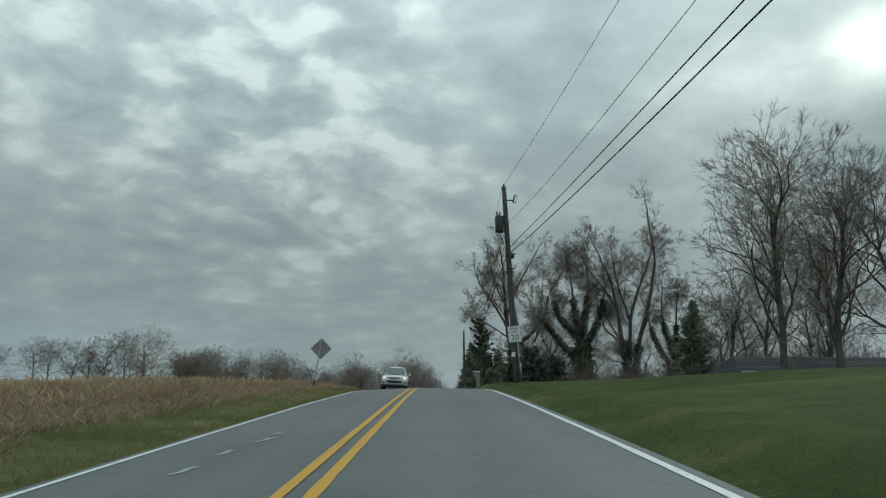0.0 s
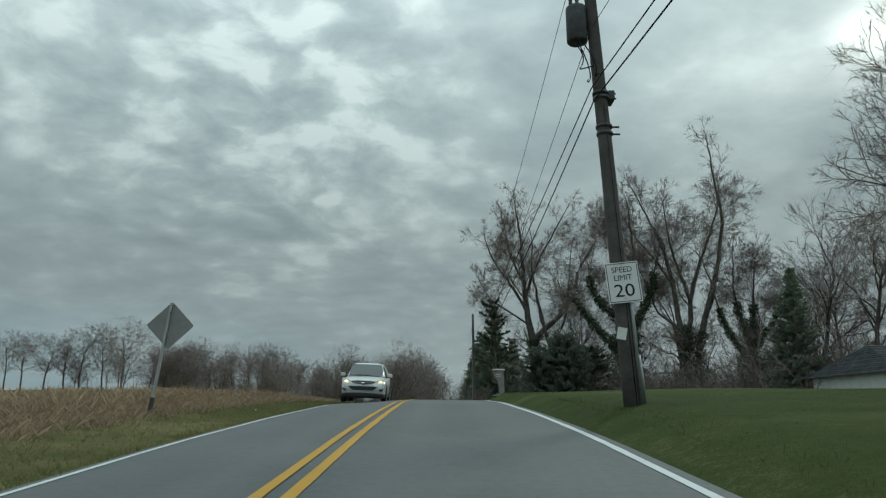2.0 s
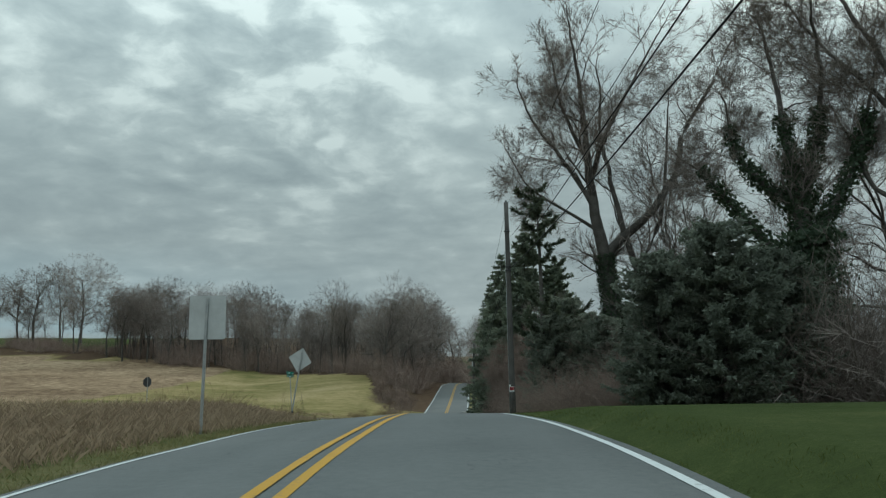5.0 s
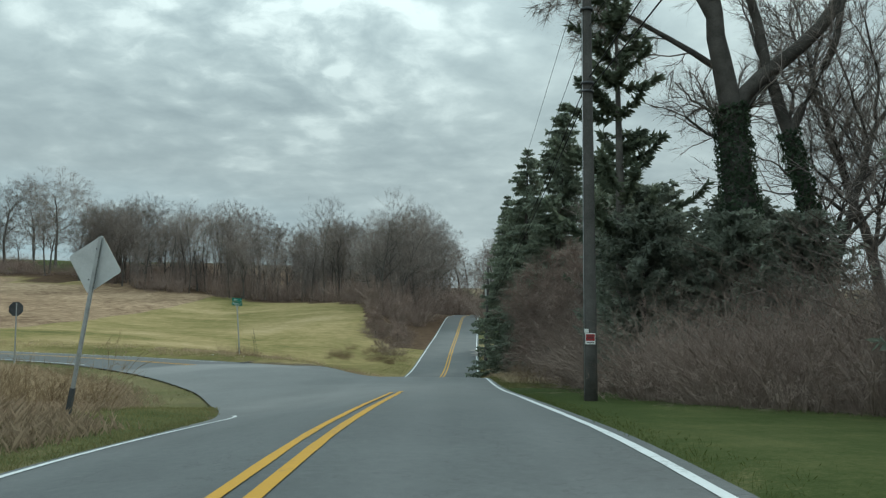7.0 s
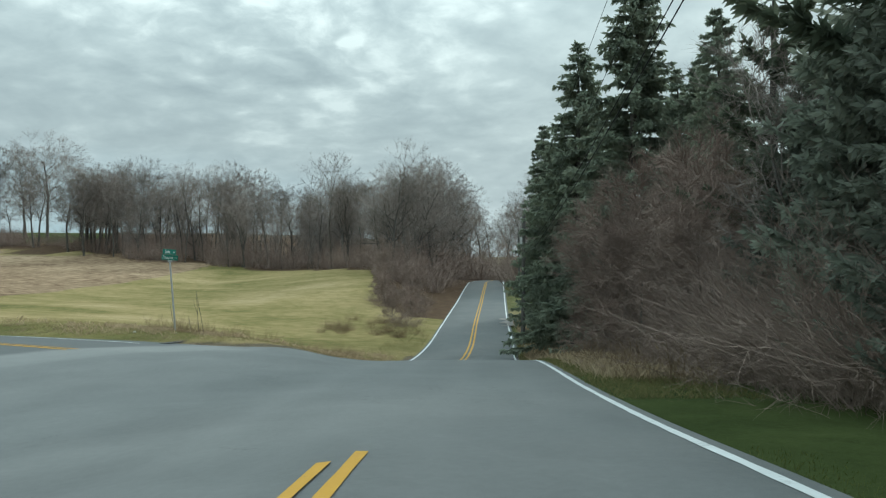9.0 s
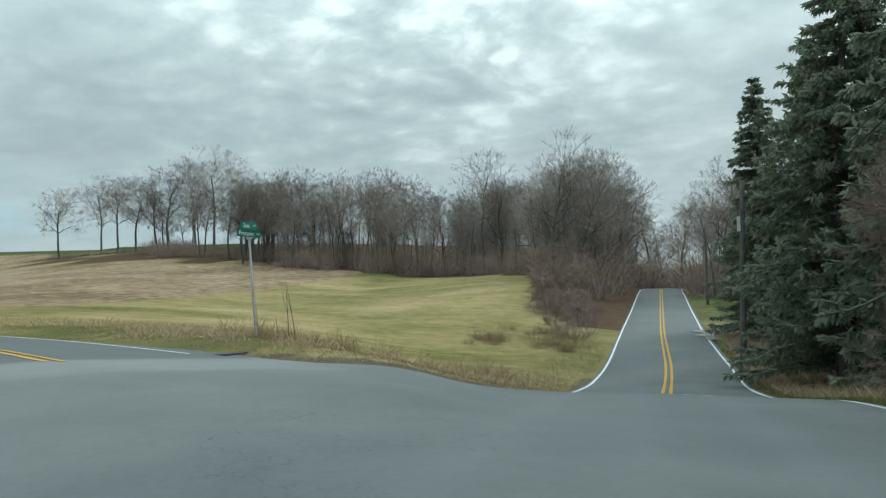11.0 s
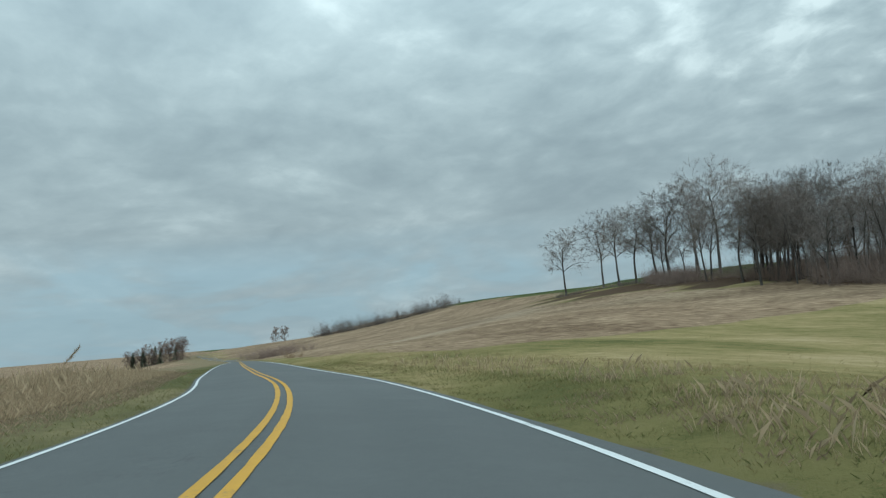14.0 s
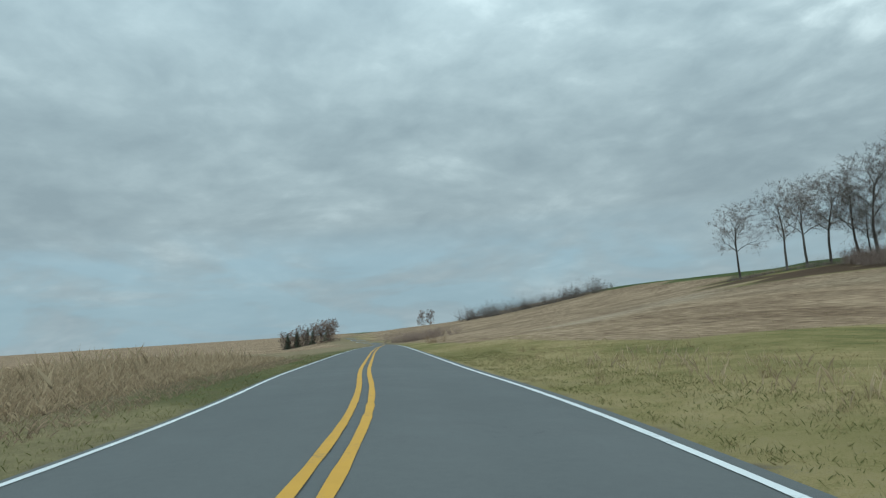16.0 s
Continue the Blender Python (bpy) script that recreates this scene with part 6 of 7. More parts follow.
for dz in (0.33, -0.31):
    part("bolt", lathe_bm([(0.012, 0), (0.012, 0.012)], 8, None, Matrix.Translation((0, -0.004, dz)) @ Matrix.Rotation(radians(90), 4, "X")), MAT["galvanised"], sign)

pole2, on2 = utility_pole(P2.x, P2.y, 10.9, -0.08, -0.1, "weathered wooden utility pole at the verge")
insulator(pole2, on2(10.9))
for h in (9.4, 7.6, 7.4):
    part("clamp", lathe_bm([(0.155, -0.03), (0.16, 0), (0.155, 0.03)], 14, None, Matrix.Translation(on2(h))), MAT["dark_metal"], pole2)
tube_part("ground_wire", [on2(0.0, -0.15, -0.05), on2(3.0, -0.15, -0.05), on2(10.2, -0.11, -0.05)], 0.010, MAT["galvanised"], pole2, 5)
red = thing("warning_plate", pose(P2.x, P2.y, P2.z) @ Matrix.Translation(on2(1.5, -0.03, -0.175)), "small red and white warning plate on the pole", "sign")
part("plate", box_bm((0.235, 0.005, 0.26), (0, 0, 0)), MAT["white_sign"], red)
part("red_panel", box_bm((0.205, 0.003, 0.155), (0, -0.004, 0.03)), MAT["red_sign"], red, "red printed panel")
for dz, w in ((0.07, 0.15), (0.035, 0.17), (0.0, 0.13)):
    part("text_bar", box_bm((w, 0.002, 0.014), (0, -0.007, dz)), MAT["dark_metal"], red)
part("text_bar", box_bm((0.17, 0.002, 0.016), (0, -0.005, -0.09)), MAT["dark_metal"], red)
part("tag", box_bm((0.10, 0.004, 0.09), (-0.09, -0.002, 0.185)), MAT["white_sign"], red, "small white tag")

pole3, on3 = utility_pole(P3.x, P3.y, 9.3, 0.25, 0.1, "wooden utility pole beside the evergreens")
part("meter_box", box_bm((0.16, 0.14, 0.75), on3(7.1, -0.17, -0.05), 0.02), MAT["sign_back"], pole3, "pale grey equipment box")
insulator(pole3, on3(9.3))
pole4, on4 = utility_pole(4.4, 178.0, 8.6, 0.0, 0.0, "wooden utility pole beyond the driveway")
insulator(pole4, on4(8.6))
pole0, on0 = utility_pole(P0.x, P0.y, 9.6, 0.0, 0.0, "wooden utility pole at the back of the verge")
insulator(pole0, on0(9.6))


def wire(a, b, sag, radius, label):
    pts = []
    for t in np.linspace(0, 1, 25):
        q = a.lerp(b, float(t))
        q.z -= sag * 4 * t * (1 - t)
        pts.append(q)
    v, f = tube_data([tuple(p) for p in pts], [radius] * 25, 6)
    ob = mesh_object("overhead_wire", v, [tuple(q) for q in f], MAT["wire"], None, "", True)
    tagged(ob, label, "wire", "overhead wires")


SPANS = [  # heights at poles 0, 1 and 2, height on poles 3 and 4, sideways place at poles 0 and 1, sags, radius
    (8.55, 12.06, 11.70, 9.40, 6.06, 2.85, 0.54, 0.86, 0.0075), (6.72, 10.19, 9.87, 7.50, 5.50, 3.02, 1.05, 0.95, 0.0075),
    (5.37, 8.86, 8.63, 6.20, 6.04, 2.95, 0.34, 0.20, 0.013), (5.11, 8.60, 8.33, 5.80, 6.04, 2.99, 0.46, 0.67, 0.015)]
for z0, z1, z2, h, x0, x1, sag0, sag1, r in SPANS:
    a, b, c, d = Vector((x0, P0.y, z0)), Vector((x1, P1.y - 0.2, z1)), Vector((P2.x - 0.02, P2.y, z2)), P3 + on3(h)
    e = Vector((4.4, 178.0, at(4.4, 178.0))) + on4(min(h, 8.7))
    words = "thin black overhead line between wooden poles" if r < 0.01 else "thick black overhead cable between wooden poles"
    wire(a, b, sag0, r, words)
    wire(b, c, sag1, r, words)
    wire(c, d, 0.5, r, words)
    wire(d, e, 0.4, r, words)


def plate_bm(outline, thick, radius=0.05):
    """A flat plate in the xz plane with rounded corners."""
    bm = bmesh.new()
    pts, n = [], len(outline)
    for i in range(n):
        p, a, b = Vector(outline[i]), Vector(outline[i - 1]), Vector(outline[(i + 1) % n])
        u, v = (a - p).normalized() * radius, (b - p).normalized() * radius
        for t in (0.0, 0.33, 0.67, 1.0):
            pts.append((p + u) * (1 - t) ** 2 + p * 2 * t * (1 - t) + (p + v) * t * t)
    front = [bm.verts.new((q.x, -thick / 2, q.y)) for q in pts]
    back = [bm.verts.new((q.x, thick / 2, q.y)) for q in pts]
    bm.faces.new(front)
    bm.faces.new(back[::-1])
    for i in range(len(pts)):
        j = (i + 1) % len(pts)
        bm.faces.new((front[j], front[i], back[i], back[j]))
    return bm


def square_post(name, parent, p0, p1, size, material, label="", holes=True):
    """A perforated square sign post between two points."""
    a, b = Vector(p0), Vector(p1)
    d = b - a
    m = Matrix.Translation((a + b) / 2) @ d.to_track_quat("Z", "Y").to_matrix().to_4x4()
    bm = bmesh.new()
    bmesh.ops.create_cube(bm, size=1.0, matrix=m @ Matrix.Diagonal((size, size, d.length, 1)))
    ob = part(name, bm, material, parent, label)
    if holes:
        bm = bmesh.new()
        n = int(d.length / 0.0762)
        for k in range(n):
            mm = m @ Matrix.Translation((0, -size / 2 - 0.0006, -d.length / 2 + (k + 0.5) * 0.0762)) @ Matrix.Rotation(radians(90), 4, "X")
            bmesh.ops.create_circle(bm, cap_ends=True, segments=7, radius=0.0085, matrix=mm)
        tagged(part("perforation", bm, MAT["dark_metal"], ob), kind="stuff")
    return ob


DIAMOND = [(0, -0.539), (0.539, 0), (0, 0.539), (-0.539, 0)]


def diamond_sign(x, y, mid, base_dx, base_dy, yaw, tilt, label, bright, foot=None):
    """A warning sign seen from behind; its face looks up the road."""
    z = at(x + base_dx, y + base_dy)
    root = thing("warning_sign", pose(x, y, mid), label, "road sign", "road signs")
    turn = Matrix.Rotation(radians(yaw), 4, "Z") @ Matrix.Rotation(radians(tilt), 4, "Y")
    bm = plate_bm(DIAMOND, 0.004, 0.055)
    bm.transform(turn)
    part("plate", bm, MAT["sign_back"] if bright else MAT["old_plate"], root, "bare metal back of the plate")
    bm = plate_bm(DIAMOND, 0.002, 0.055)
    bm.transform(Matrix.Translation((0.0, 0.0045, 0)) @ turn)
    part("face", bm, MAT["yellow_paint"], root, "yellow reflective face")
    top = turn @ Vector((0, -0.03, 0.50))
    foot_p = Vector((base_dx, base_dy, z - mid - 0.3))
    square_post("post", root, foot_p, top, 0.055, foot or MAT["galvanised"])
    for h in (0.28, -0.28):
        p = turn @ Vector((0, -0.062, h))
        part("bolt", lathe_bm([(0.014, 0), (0.014, 0.01)], 8, None, Matrix.Translation(p) @ Matrix.Rotation(radians(90), 4, "X")), MAT["dark_metal"], root)
    sl = foot_p.lerp(top, 0.10), foot_p.lerp(top, 0.24)
    square_post("post_sleeve", root, sl[0], sl[1], 0.075, MAT["dark_metal"], "rusted dark sleeve at the foot", False)
    return root


diamond_sign(-6.15, 35.2, 4.48, -0.32, 0.0, 0, 1, "diamond warning sign seen from its grey back", False)
diamond_sign(-6.90, 82.55, 3.98, -0.42, -0.08, -8, 14, "leaning diamond warning sign seen from its pale back", True)
rect = thing("regulatory_sign", pose(-5.31, 66.4, 5.0), "white rectangular sign on a thin steel post", "road sign", "road signs")
part("plate", plate_bm([(-0.38, -0.45), (0.38, -0.45), (0.38, 0.45), (-0.38, 0.45)], 0.004, 0.04), MAT["sign_back"], rect)
square_post("post", rect, (-0.05, -0.03, at(-5.3, 66.4) - 5.3), (0.0, -0.03, 0.40), 0.05, MAT["galvanised"])

stop = thing("stop_sign", pose(-24.54, 107.74, 2.2, 0, 0, 62), "octagonal stop sign seen from its dark back", "road sign", "road signs")
OCT = [(0.38 / math.cos(math.pi / 8) * math.cos(math.pi / 8 + i * math.pi / 4), 0.38 / math.cos(math.pi / 8) * math.sin(math.pi / 8 + i * math.pi / 4)) for i in range(8)]
part("plate", plate_bm(OCT, 0.004, 0.01), MAT["dark_metal"], stop, "dull dark back of the plate")
bm = plate_bm(OCT, 0.002, 0.01)
bm.transform(Matrix.Translation((0, 0.005, 0)))
part("face", bm, MAT["red_sign"], stop, "red face")
square_post("post", stop, (0, -0.03, at(-24.54, 107.74) - 2.5), (0, -0.03, 0.33), 0.05, MAT["galvanised"])

# --- the street name sign at the junction
sx, sy = -14.85, 116.05
street = thing("street_name_sign", pose(sx, sy, at(sx, sy)), "two green street name blades on a leaning perforated post", "road sign", "road signs")
foot, head = Vector((0, 0, -0.3)), Vector((-0.28, 0.10, 3.20))
square_post("post", street, foot, head, 0.055, MAT["galvanised"])
cap = part("bracket", box_bm((0.20, 0.05, 0.07), head + Vector((0, 0, 0.03)), 0.01), MAT["galvanised"], street)


def name_blade(words, small, width, at_p, yaw, lean, parent):
    h = 0.235
    m = Matrix.Translation(at_p) @ pose(0, 0, 0, 0, lean, yaw)
    bm = plate_bm([(-width / 2, -h / 2), (width / 2, -h / 2), (width / 2, h / 2), (-width / 2, h / 2)], 0.004, 0.03)
    bm.transform(m)
    blade = part("blade", bm, MAT["green_sign"], parent, "green reflective blade")
    for side in (0, 180):
        f = m @ pose(0, 0, 0, 0, 0, side) @ Matrix.Translation((0, -0.004, -0.005)) @ FACE
        lettering("street_word", words, 0.205, f @ Matrix.Translation((-0.09, 0, 0)), MAT["white_sign"], blade, 0.70, 0.001)
        lettering("street_word", small, 0.10, f @ Matrix.Translation((width / 2 - 0.095, 0.0, 0)), MAT["white_sign"], blade, 0.9, 0.001)
    return blade


name_blade("Prospect", "Rd", 0.80, head + Vector((0, 0, 0.19)), 54, 5, street)
name_blade("Seitz", "Rd", 0.72, head + Vector((-0.02, 0.01, 0.45)), -14, 5, street)

# dead saplings beside the sign
for dx, dy, h, lean in ((-0.35, 0.1, 1.35, -0.30), (-0.22, 0.0, 1.2, -0.22), (0.75, 0.25, 1.9, -0.12), (0.95, 0.35, 2.1, -0.35), (0.45, 0.1, 0.85, -0.3)):
    x, y = sx + dx, sy + dy + 0.5
    stalk = thing("dead_stalk", pose(x, y, at(x, y)), "bare dead stalk beside the street sign", "plant", "dead stalks")
    line = [(lean * h * t ** 1.2 * 0.5, 0.05 * t, h * t - 0.05) for t in np.linspace(0, 1, 7)]
    tube_part("stem", line, [0.014 - 0.009 * t for t in np.linspace(0, 1, 7)], MAT["bark"], stalk, 5)
    if h > 1.5:
        tube_part("side_shoot", [line[3], (line[3][0] - 0.15, 0.05, line[3][2] + 0.45), (line[3][0] - 0.2, 0.05, line[3][2] + 0.75)], [0.008, 0.006, 0.003], MAT["bark"], stalk, 4)

# storm drain grate at the edge of the tarmac
gx, gy = -13.55, 112.35
grate = thing("drain_grate", pose(gx, gy, at(gx, gy) + 0.022, 0, -4.0, -29), "cast iron storm drain grate at the edge of the asphalt", "drain")
for dy in (-0.29, 0.29):
    part("rim", box_bm((1.10, 0.05, 0.04), (0, dy, 0), 0.006), MAT["dark_metal"], grate)
for dx in (-0.53, 0.53):
    part("rim", box_bm((0.05, 0.53, 0.04), (dx, 0, 0), 0.006), MAT["dark_metal"], grate)
for k in range(11):
    part("bar", box_bm((0.030, 0.53, 0.03), (-0.42 + k * 0.084, 0, 0), 0.004), MAT["dark_metal"], grate)

# a lone reed that leans over the roadside bank
rx, ry = -35.4, 111.6
reed = thing("tall_reed", pose(rx, ry, at(rx, ry)), "tall dry reed with a feathery plume on the bank", "plant")
line = [(0.49 * t ** 1.5, 0.81 * t ** 1.5, (0.40 - at(rx, ry)) * t - 0.05) for t in np.linspace(0, 1, 9)]
tube_part("stem", line, [0.007 - 0.004 * t for t in np.linspace(0, 1, 9)], MAT["straw"], reed, 5)
rp = np.random.default_rng(8)
P = np.array([np.array(line[6]) + (np.array(line[8]) - np.array(line[6])) * t for t in np.repeat(np.linspace(0, 1.1, 30), 5)])
D = np.tile(unit(np.array(line[8]) - np.array(line[6])), (len(P), 1))
v, f = sliver(P, D, np.full(len(P), 0.13), np.full(len(P), 0.005), rp, 1)
ob = new("plume", array_mesh("plume", v, f, MAT["straw"]))
ob.parent = reed

# bits of litter
for x, y, s in ((-16.3, 115.15, 0.16), (-14.0, 114.2, 0.09), (-11.2, 116.2, 0.10), (-4.55, 21.0, 0.10), (-5.4, 40.0, 0.12)):
    lit = thing("litter_scrap", pose(x, y, at(x, y) + 0.03, 12, 8, (x * 57) % 360), "crumpled pale scrap of litter in the grass", "litter", "litter scraps")
    bm = bmesh.new()
    bmesh.ops.create_icosphere(bm, subdivisions=2, radius=s * 0.5)
    for v in bm.verts:
        v.co *= 0.7 + 0.6 * noise.noise(v.co * 14.0)
        v.co.z *= 0.45
    part("scrap", bm, MAT["litter"], lit)

# ---------------------------------------------------------------- mailbox, house, driveway
mx, my = 2.62, 53.9
mail = thing("mailbox_pillar", pose(mx, my, at(mx, my) + 0.06, 0, 0, 0) @ Matrix.Diagonal((0.78, 0.78, 1.0, 1)), "grey stucco mailbox pillar with a white cap", "mailbox")
bm = bmesh.new()
prof = [(-0.06, 0.28, -0.35), (-0.06, 0.27, 0.30), (-0.13, 0.26, 0.56), (-0.32, 0.25, 0.84), (-0.40, 0.25, 1.10)]
rings = []
for x0, x1, z in prof:
    rings.append([bm.verts.new(p) for p in ((x0, -0.24, z), (x1, -0.24, z), (x1, 0.24, z), (x0, 0.24, z))])
for a, b in zip(rings, rings[1:]):
    for i in range(4):
        bm.faces.new((a[i], a[(i + 1) % 4], b[(i + 1) % 4], b[i]))
bm.faces.new(rings[0][::-1])
bm.faces.new(rings[-1])
bmesh.ops.bevel(bm, geom=[e for e in bm.edges if abs(e.verts[0].co.z - e.verts[1].co.z) > 0.05], offset=0.025, segments=2, affect="EDGES")
part("pillar", bm, MAT["render"], mail)
part("cap", box_bm((0.74, 0.56, 0.07), (-0.07, 0, 1.135), 0.02), MAT["white_sign"], mail, "pale weathered cap")
part("flag", box_bm((0.26, 0.012, 0.07), (-0.24, -0.256, 1.05), 0.004), MAT["red_sign"], mail, "red signal flag")
part("number_plate", box_bm((0.26, 0.01, 0.11), (-0.12, -0.250, 0.86), 0.003), MAT["white_sign"], mail)
for k in range(4):
    part("number_bar", box_bm((0.035, 0.004, 0.075), (-0.21 + k * 0.06, -0.257, 0.86)), MAT["black_letter"], mail)
bm = bmesh.new()
bmesh.ops.create_icosphere(bm, subdivisions=3, radius=0.42)
for v in bm.verts:
    v.co.z *= 0.16
    v.co += v.co * 0.25 * noise.noise(v.co * 4)
    v.co.z -= 0.10
base = part("soil_mound", bm, MAT["gravel"], mail, "low mound of earth at the foot")

hx0, hx1, hy0, hy1 = 24.8, 43.0, 58.2, 67.5
hz = at(26, 58) - 0.35
house = thing("house", pose(0, 0, hz), "low white house with a dark shingle roof", "house")
EAVE, RIDGE = 3.75, 5.3
bm = bmesh.new()
t = 0.2
for (x0, y0, x1, y1) in ((hx0, hy0, hx1, hy0 + t), (hx0, hy1 - t, hx1, hy1), (hx0, hy0 + t, hx0 + t, hy1 - t), (hx1 - t, hy0 + t, hx1, hy1 - t)):
    box_bm((x1 - x0, y1 - y0, EAVE), ((x0 + x1) / 2, (y0 + y1) / 2, EAVE / 2), bm=bm)
part("wall", bm, MAT["white_wall"], house)
ym = (hy0 + hy1) / 2
bm = bmesh.new()
for x in (hx1 - 0.22,):
    vs = [bm.verts.new(p) for p in ((x, hy0, EAVE), (x, hy1, EAVE), (x, ym, RIDGE - 0.1), (x + 0.2, hy0, EAVE), (x + 0.2, hy1, EAVE), (x + 0.2, ym, RIDGE - 0.1))]
    for f in ((0, 2, 1), (3, 4, 5), (0, 1, 4, 3), (1, 2, 5, 4), (2, 0, 3, 5)):
        bm.faces.new([vs[i] for i in f])
part("gable", bm, MAT["white_wall"], house)
HIP = 1.6


def shingle_slab(corners):
    bm = bmesh.new()
    top = [bm.verts.new(p) for p in corners]
    bot = [bm.verts.new((p[0], p[1], p[2] - 0.06)) for p in corners]
    bm.faces.new(top)
    bm.faces.new(bot[::-1])
    for i in range(4):
        bm.faces.new((top[i], bot[i], bot[(i + 1) % 4], top[(i + 1) % 4]))
    part("shingle_course", bm, MAT["shingle"], roof)


roof = new("roof")
roof.parent = house
for side in (-1, 1):
    ye = hy0 - 0.5 if side < 0 else hy1 + 0.5
    slope = math.atan2(RIDGE - EAVE + 0.25, abs(ym - ye))
    run = math.hypot(RIDGE - EAVE + 0.25, abs(ym - ye))
    n = 14
    for k in range(n):
        a, b = k / n, (k + 1.12) / n
        y0, z0 = ye + (ym - ye) * a, EAVE - 0.25 + (RIDGE - EAVE + 0.25) * a
        y1, z1 = ye + (ym - ye) * min(b, 1), EAVE - 0.25 + (RIDGE - EAVE + 0.25) * min(b, 1)
        bm = bmesh.new()
        h0, h1 = hx0 - 0.4 + HIP * a, hx0 - 0.4 + HIP * min(b, 1)
        v = [(h0, y0, z0 + 0.03), (hx1 + 0.4, y0, z0 + 0.03), (hx1 + 0.4, y1, z1 + 0.005), (h1, y1, z1 + 0.005)]
        if side > 0:
            # the hipped end shares its courses with the back slope
            w = [(h0, 2 * ym - y0, z0 + 0.03), (h0, y0, z0 + 0.03), (h1, y1, z1 + 0.005), (h1, 2 * ym - y1, z1 + 0.005)]
            shingle_slab(w)
        top = [bm.verts.new(p) for p in v]
        bot = [bm.verts.new((p[0], p[1], p[2] - 0.06)) for p in v]
        bm.faces.new(top)
        bm.faces.new(bot[::-1])
        for i in range(4):
            bm.faces.new((top[i], bot[i], bot[(i + 1) % 4], top[(i + 1) % 4]))
        part("shingle_course", bm, MAT["shingle"], roof)
part("fascia", box_bm((hx1 - hx0 + 0.8, 0.04, 0.20), ((hx0 + hx1) / 2, hy0 - 0.53, EAVE - 0.30), 0.005), MAT["white_wall"], house, "white painted fascia board")
door = part("garage_door", box_bm((4.6, 0.06, 2.05), (hx0 + 3.6, hy0 - 0.032, 1.03), 0.01), MAT["white_wall"], house, "white panelled garage door")
for r in range(4):
    for c in range(6):
        part("panel", box_bm((0.64, 0.03, 0.38), (hx0 + 1.72 + c * 0.75, hy0 - 0.068, 0.30 + r * 0.49), 0.012), MAT["white_wall"], door)
for c in range(3):
    win = part("window", box_bm((1.3, 0.05, 1.1), (hx0 + 9.0 + c * 4.0, hy0 - 0.028, 1.55), 0.01), MAT["white_wall"], house, "white window frame")
    part("pane", box_bm((0.56, 0.02, 0.96), (hx0 + 8.68 + c * 4.0, hy0 - 0.056, 1.55)), MAT["dark_metal"], win)
    part("pane", box_bm((0.56, 0.02, 0.96), (hx0 + 9.32 + c * 4.0, hy0 - 0.056, 1.55)), MAT["dark_metal"], win)
lamp = part("wall_lamp", lathe_bm([(0.05, 0), (0.07, 0.05), (0.06, 0.2), (0.03, 0.26)], 10, None, Matrix.Translation((hx0 + 0.75, hy0 - 0.08, 1.95))), MAT["dark_metal"], house)

# gravel driveway, bins and a low post beyond the evergreens
xs, ys = np.meshgrid(np.linspace(1.15, 9.0, 26), np.linspace(146.0, 152.5, 16))
xs = xs + 0.35 * np.sin(ys * 2.1)
v = np.column_stack([xs.ravel(), ys.ravel(), height(xs, ys).ravel() + 0.075])
nx = 26
f = [(j * nx + i, j * nx + i + 1, (j + 1) * nx + i + 1, (j + 1) * nx + i) for j in range(15) for i in range(nx - 1)]
tagged(mesh_object("driveway", v, f, MAT["gravel"], None, "", True), "pale gravel driveway joining the road", "driveway", kind="structure")
for x, y, w in ((3.9, 147.6, 0.0), (4.7, 147.9, 8.0)):
    b = thing("trash_bin", pose(x, y, at(x, y) + 0.08, 0, 0, w), "dark red wheeled trash bin at the driveway", "bin", "trash bins")
    bm = bmesh.new()
    lo = [bm.verts.new(p) for p in ((-0.24, -0.26, 0.05), (0.24, -0.26, 0.05), (0.24, 0.26, 0.05), (-0.24, 0.26, 0.05))]
    hi = [bm.verts.new(p) for p in ((-0.30, -0.36, 1.0), (0.30, -0.36, 1.0), (0.30, 0.34, 1.0), (-0.30, 0.34, 1.0))]
    bm.faces.new(lo[::-1])
    bm.faces.new(hi)
    for i in range(4):
        bm.faces.new((lo[i], lo[(i + 1) % 4], hi[(i + 1) % 4], hi[i]))
    part("body", bm, MAT["red_sign"], b)
    part("lid", box_bm((0.64, 0.76, 0.07), (0, -0.01, 1.04), 0.025), MAT["dark_metal"], b, "dark lid")
    for sx_ in (-0.27, 0.27):
        part("wheel", lathe_bm([(0.10, -0.03), (0.11, 0), (0.10, 0.03)], 12, None, Matrix.Translation((sx_, 0.30, 0.11)) @ Matrix.Rotation(radians(90), 4, "Y")), MAT["wire"], b)

# ---------------------------------------------------------------- the oncoming car
def car_paint():
    m, nt, p = base_material("white_car_paint", 0.28, 0.5)
    c = object_coord(nt)
    grime = link_math(nt, "ADD", link_math(nt, "MULTIPLY", link_noise(nt, c, 2.5, 4.0), 0.6), link_math(nt, "MULTIPLY", link_noise(nt, c, 30.0, 3.0), 0.4))
    nt.links.new(link_ramp(nt, grime, [(0.3, (0.50, 0.51, 0.515)), (0.7, (0.64, 0.65, 0.655))]), p.inputs["Base Color"])
    p.inputs["Coat Weight"].default_value = 0.6
    p.inputs["Coat Roughness"].default_value = 0.08
    return m


def glass_dark():
    m, nt, p = base_material("tinted_car_glass", 0.06, 0.5)
    p.inputs["Base Color"].default_value = (0.045, 0.055, 0.055, 1)
    p.inputs["Coat Weight"].default_value = 0.4
    return m


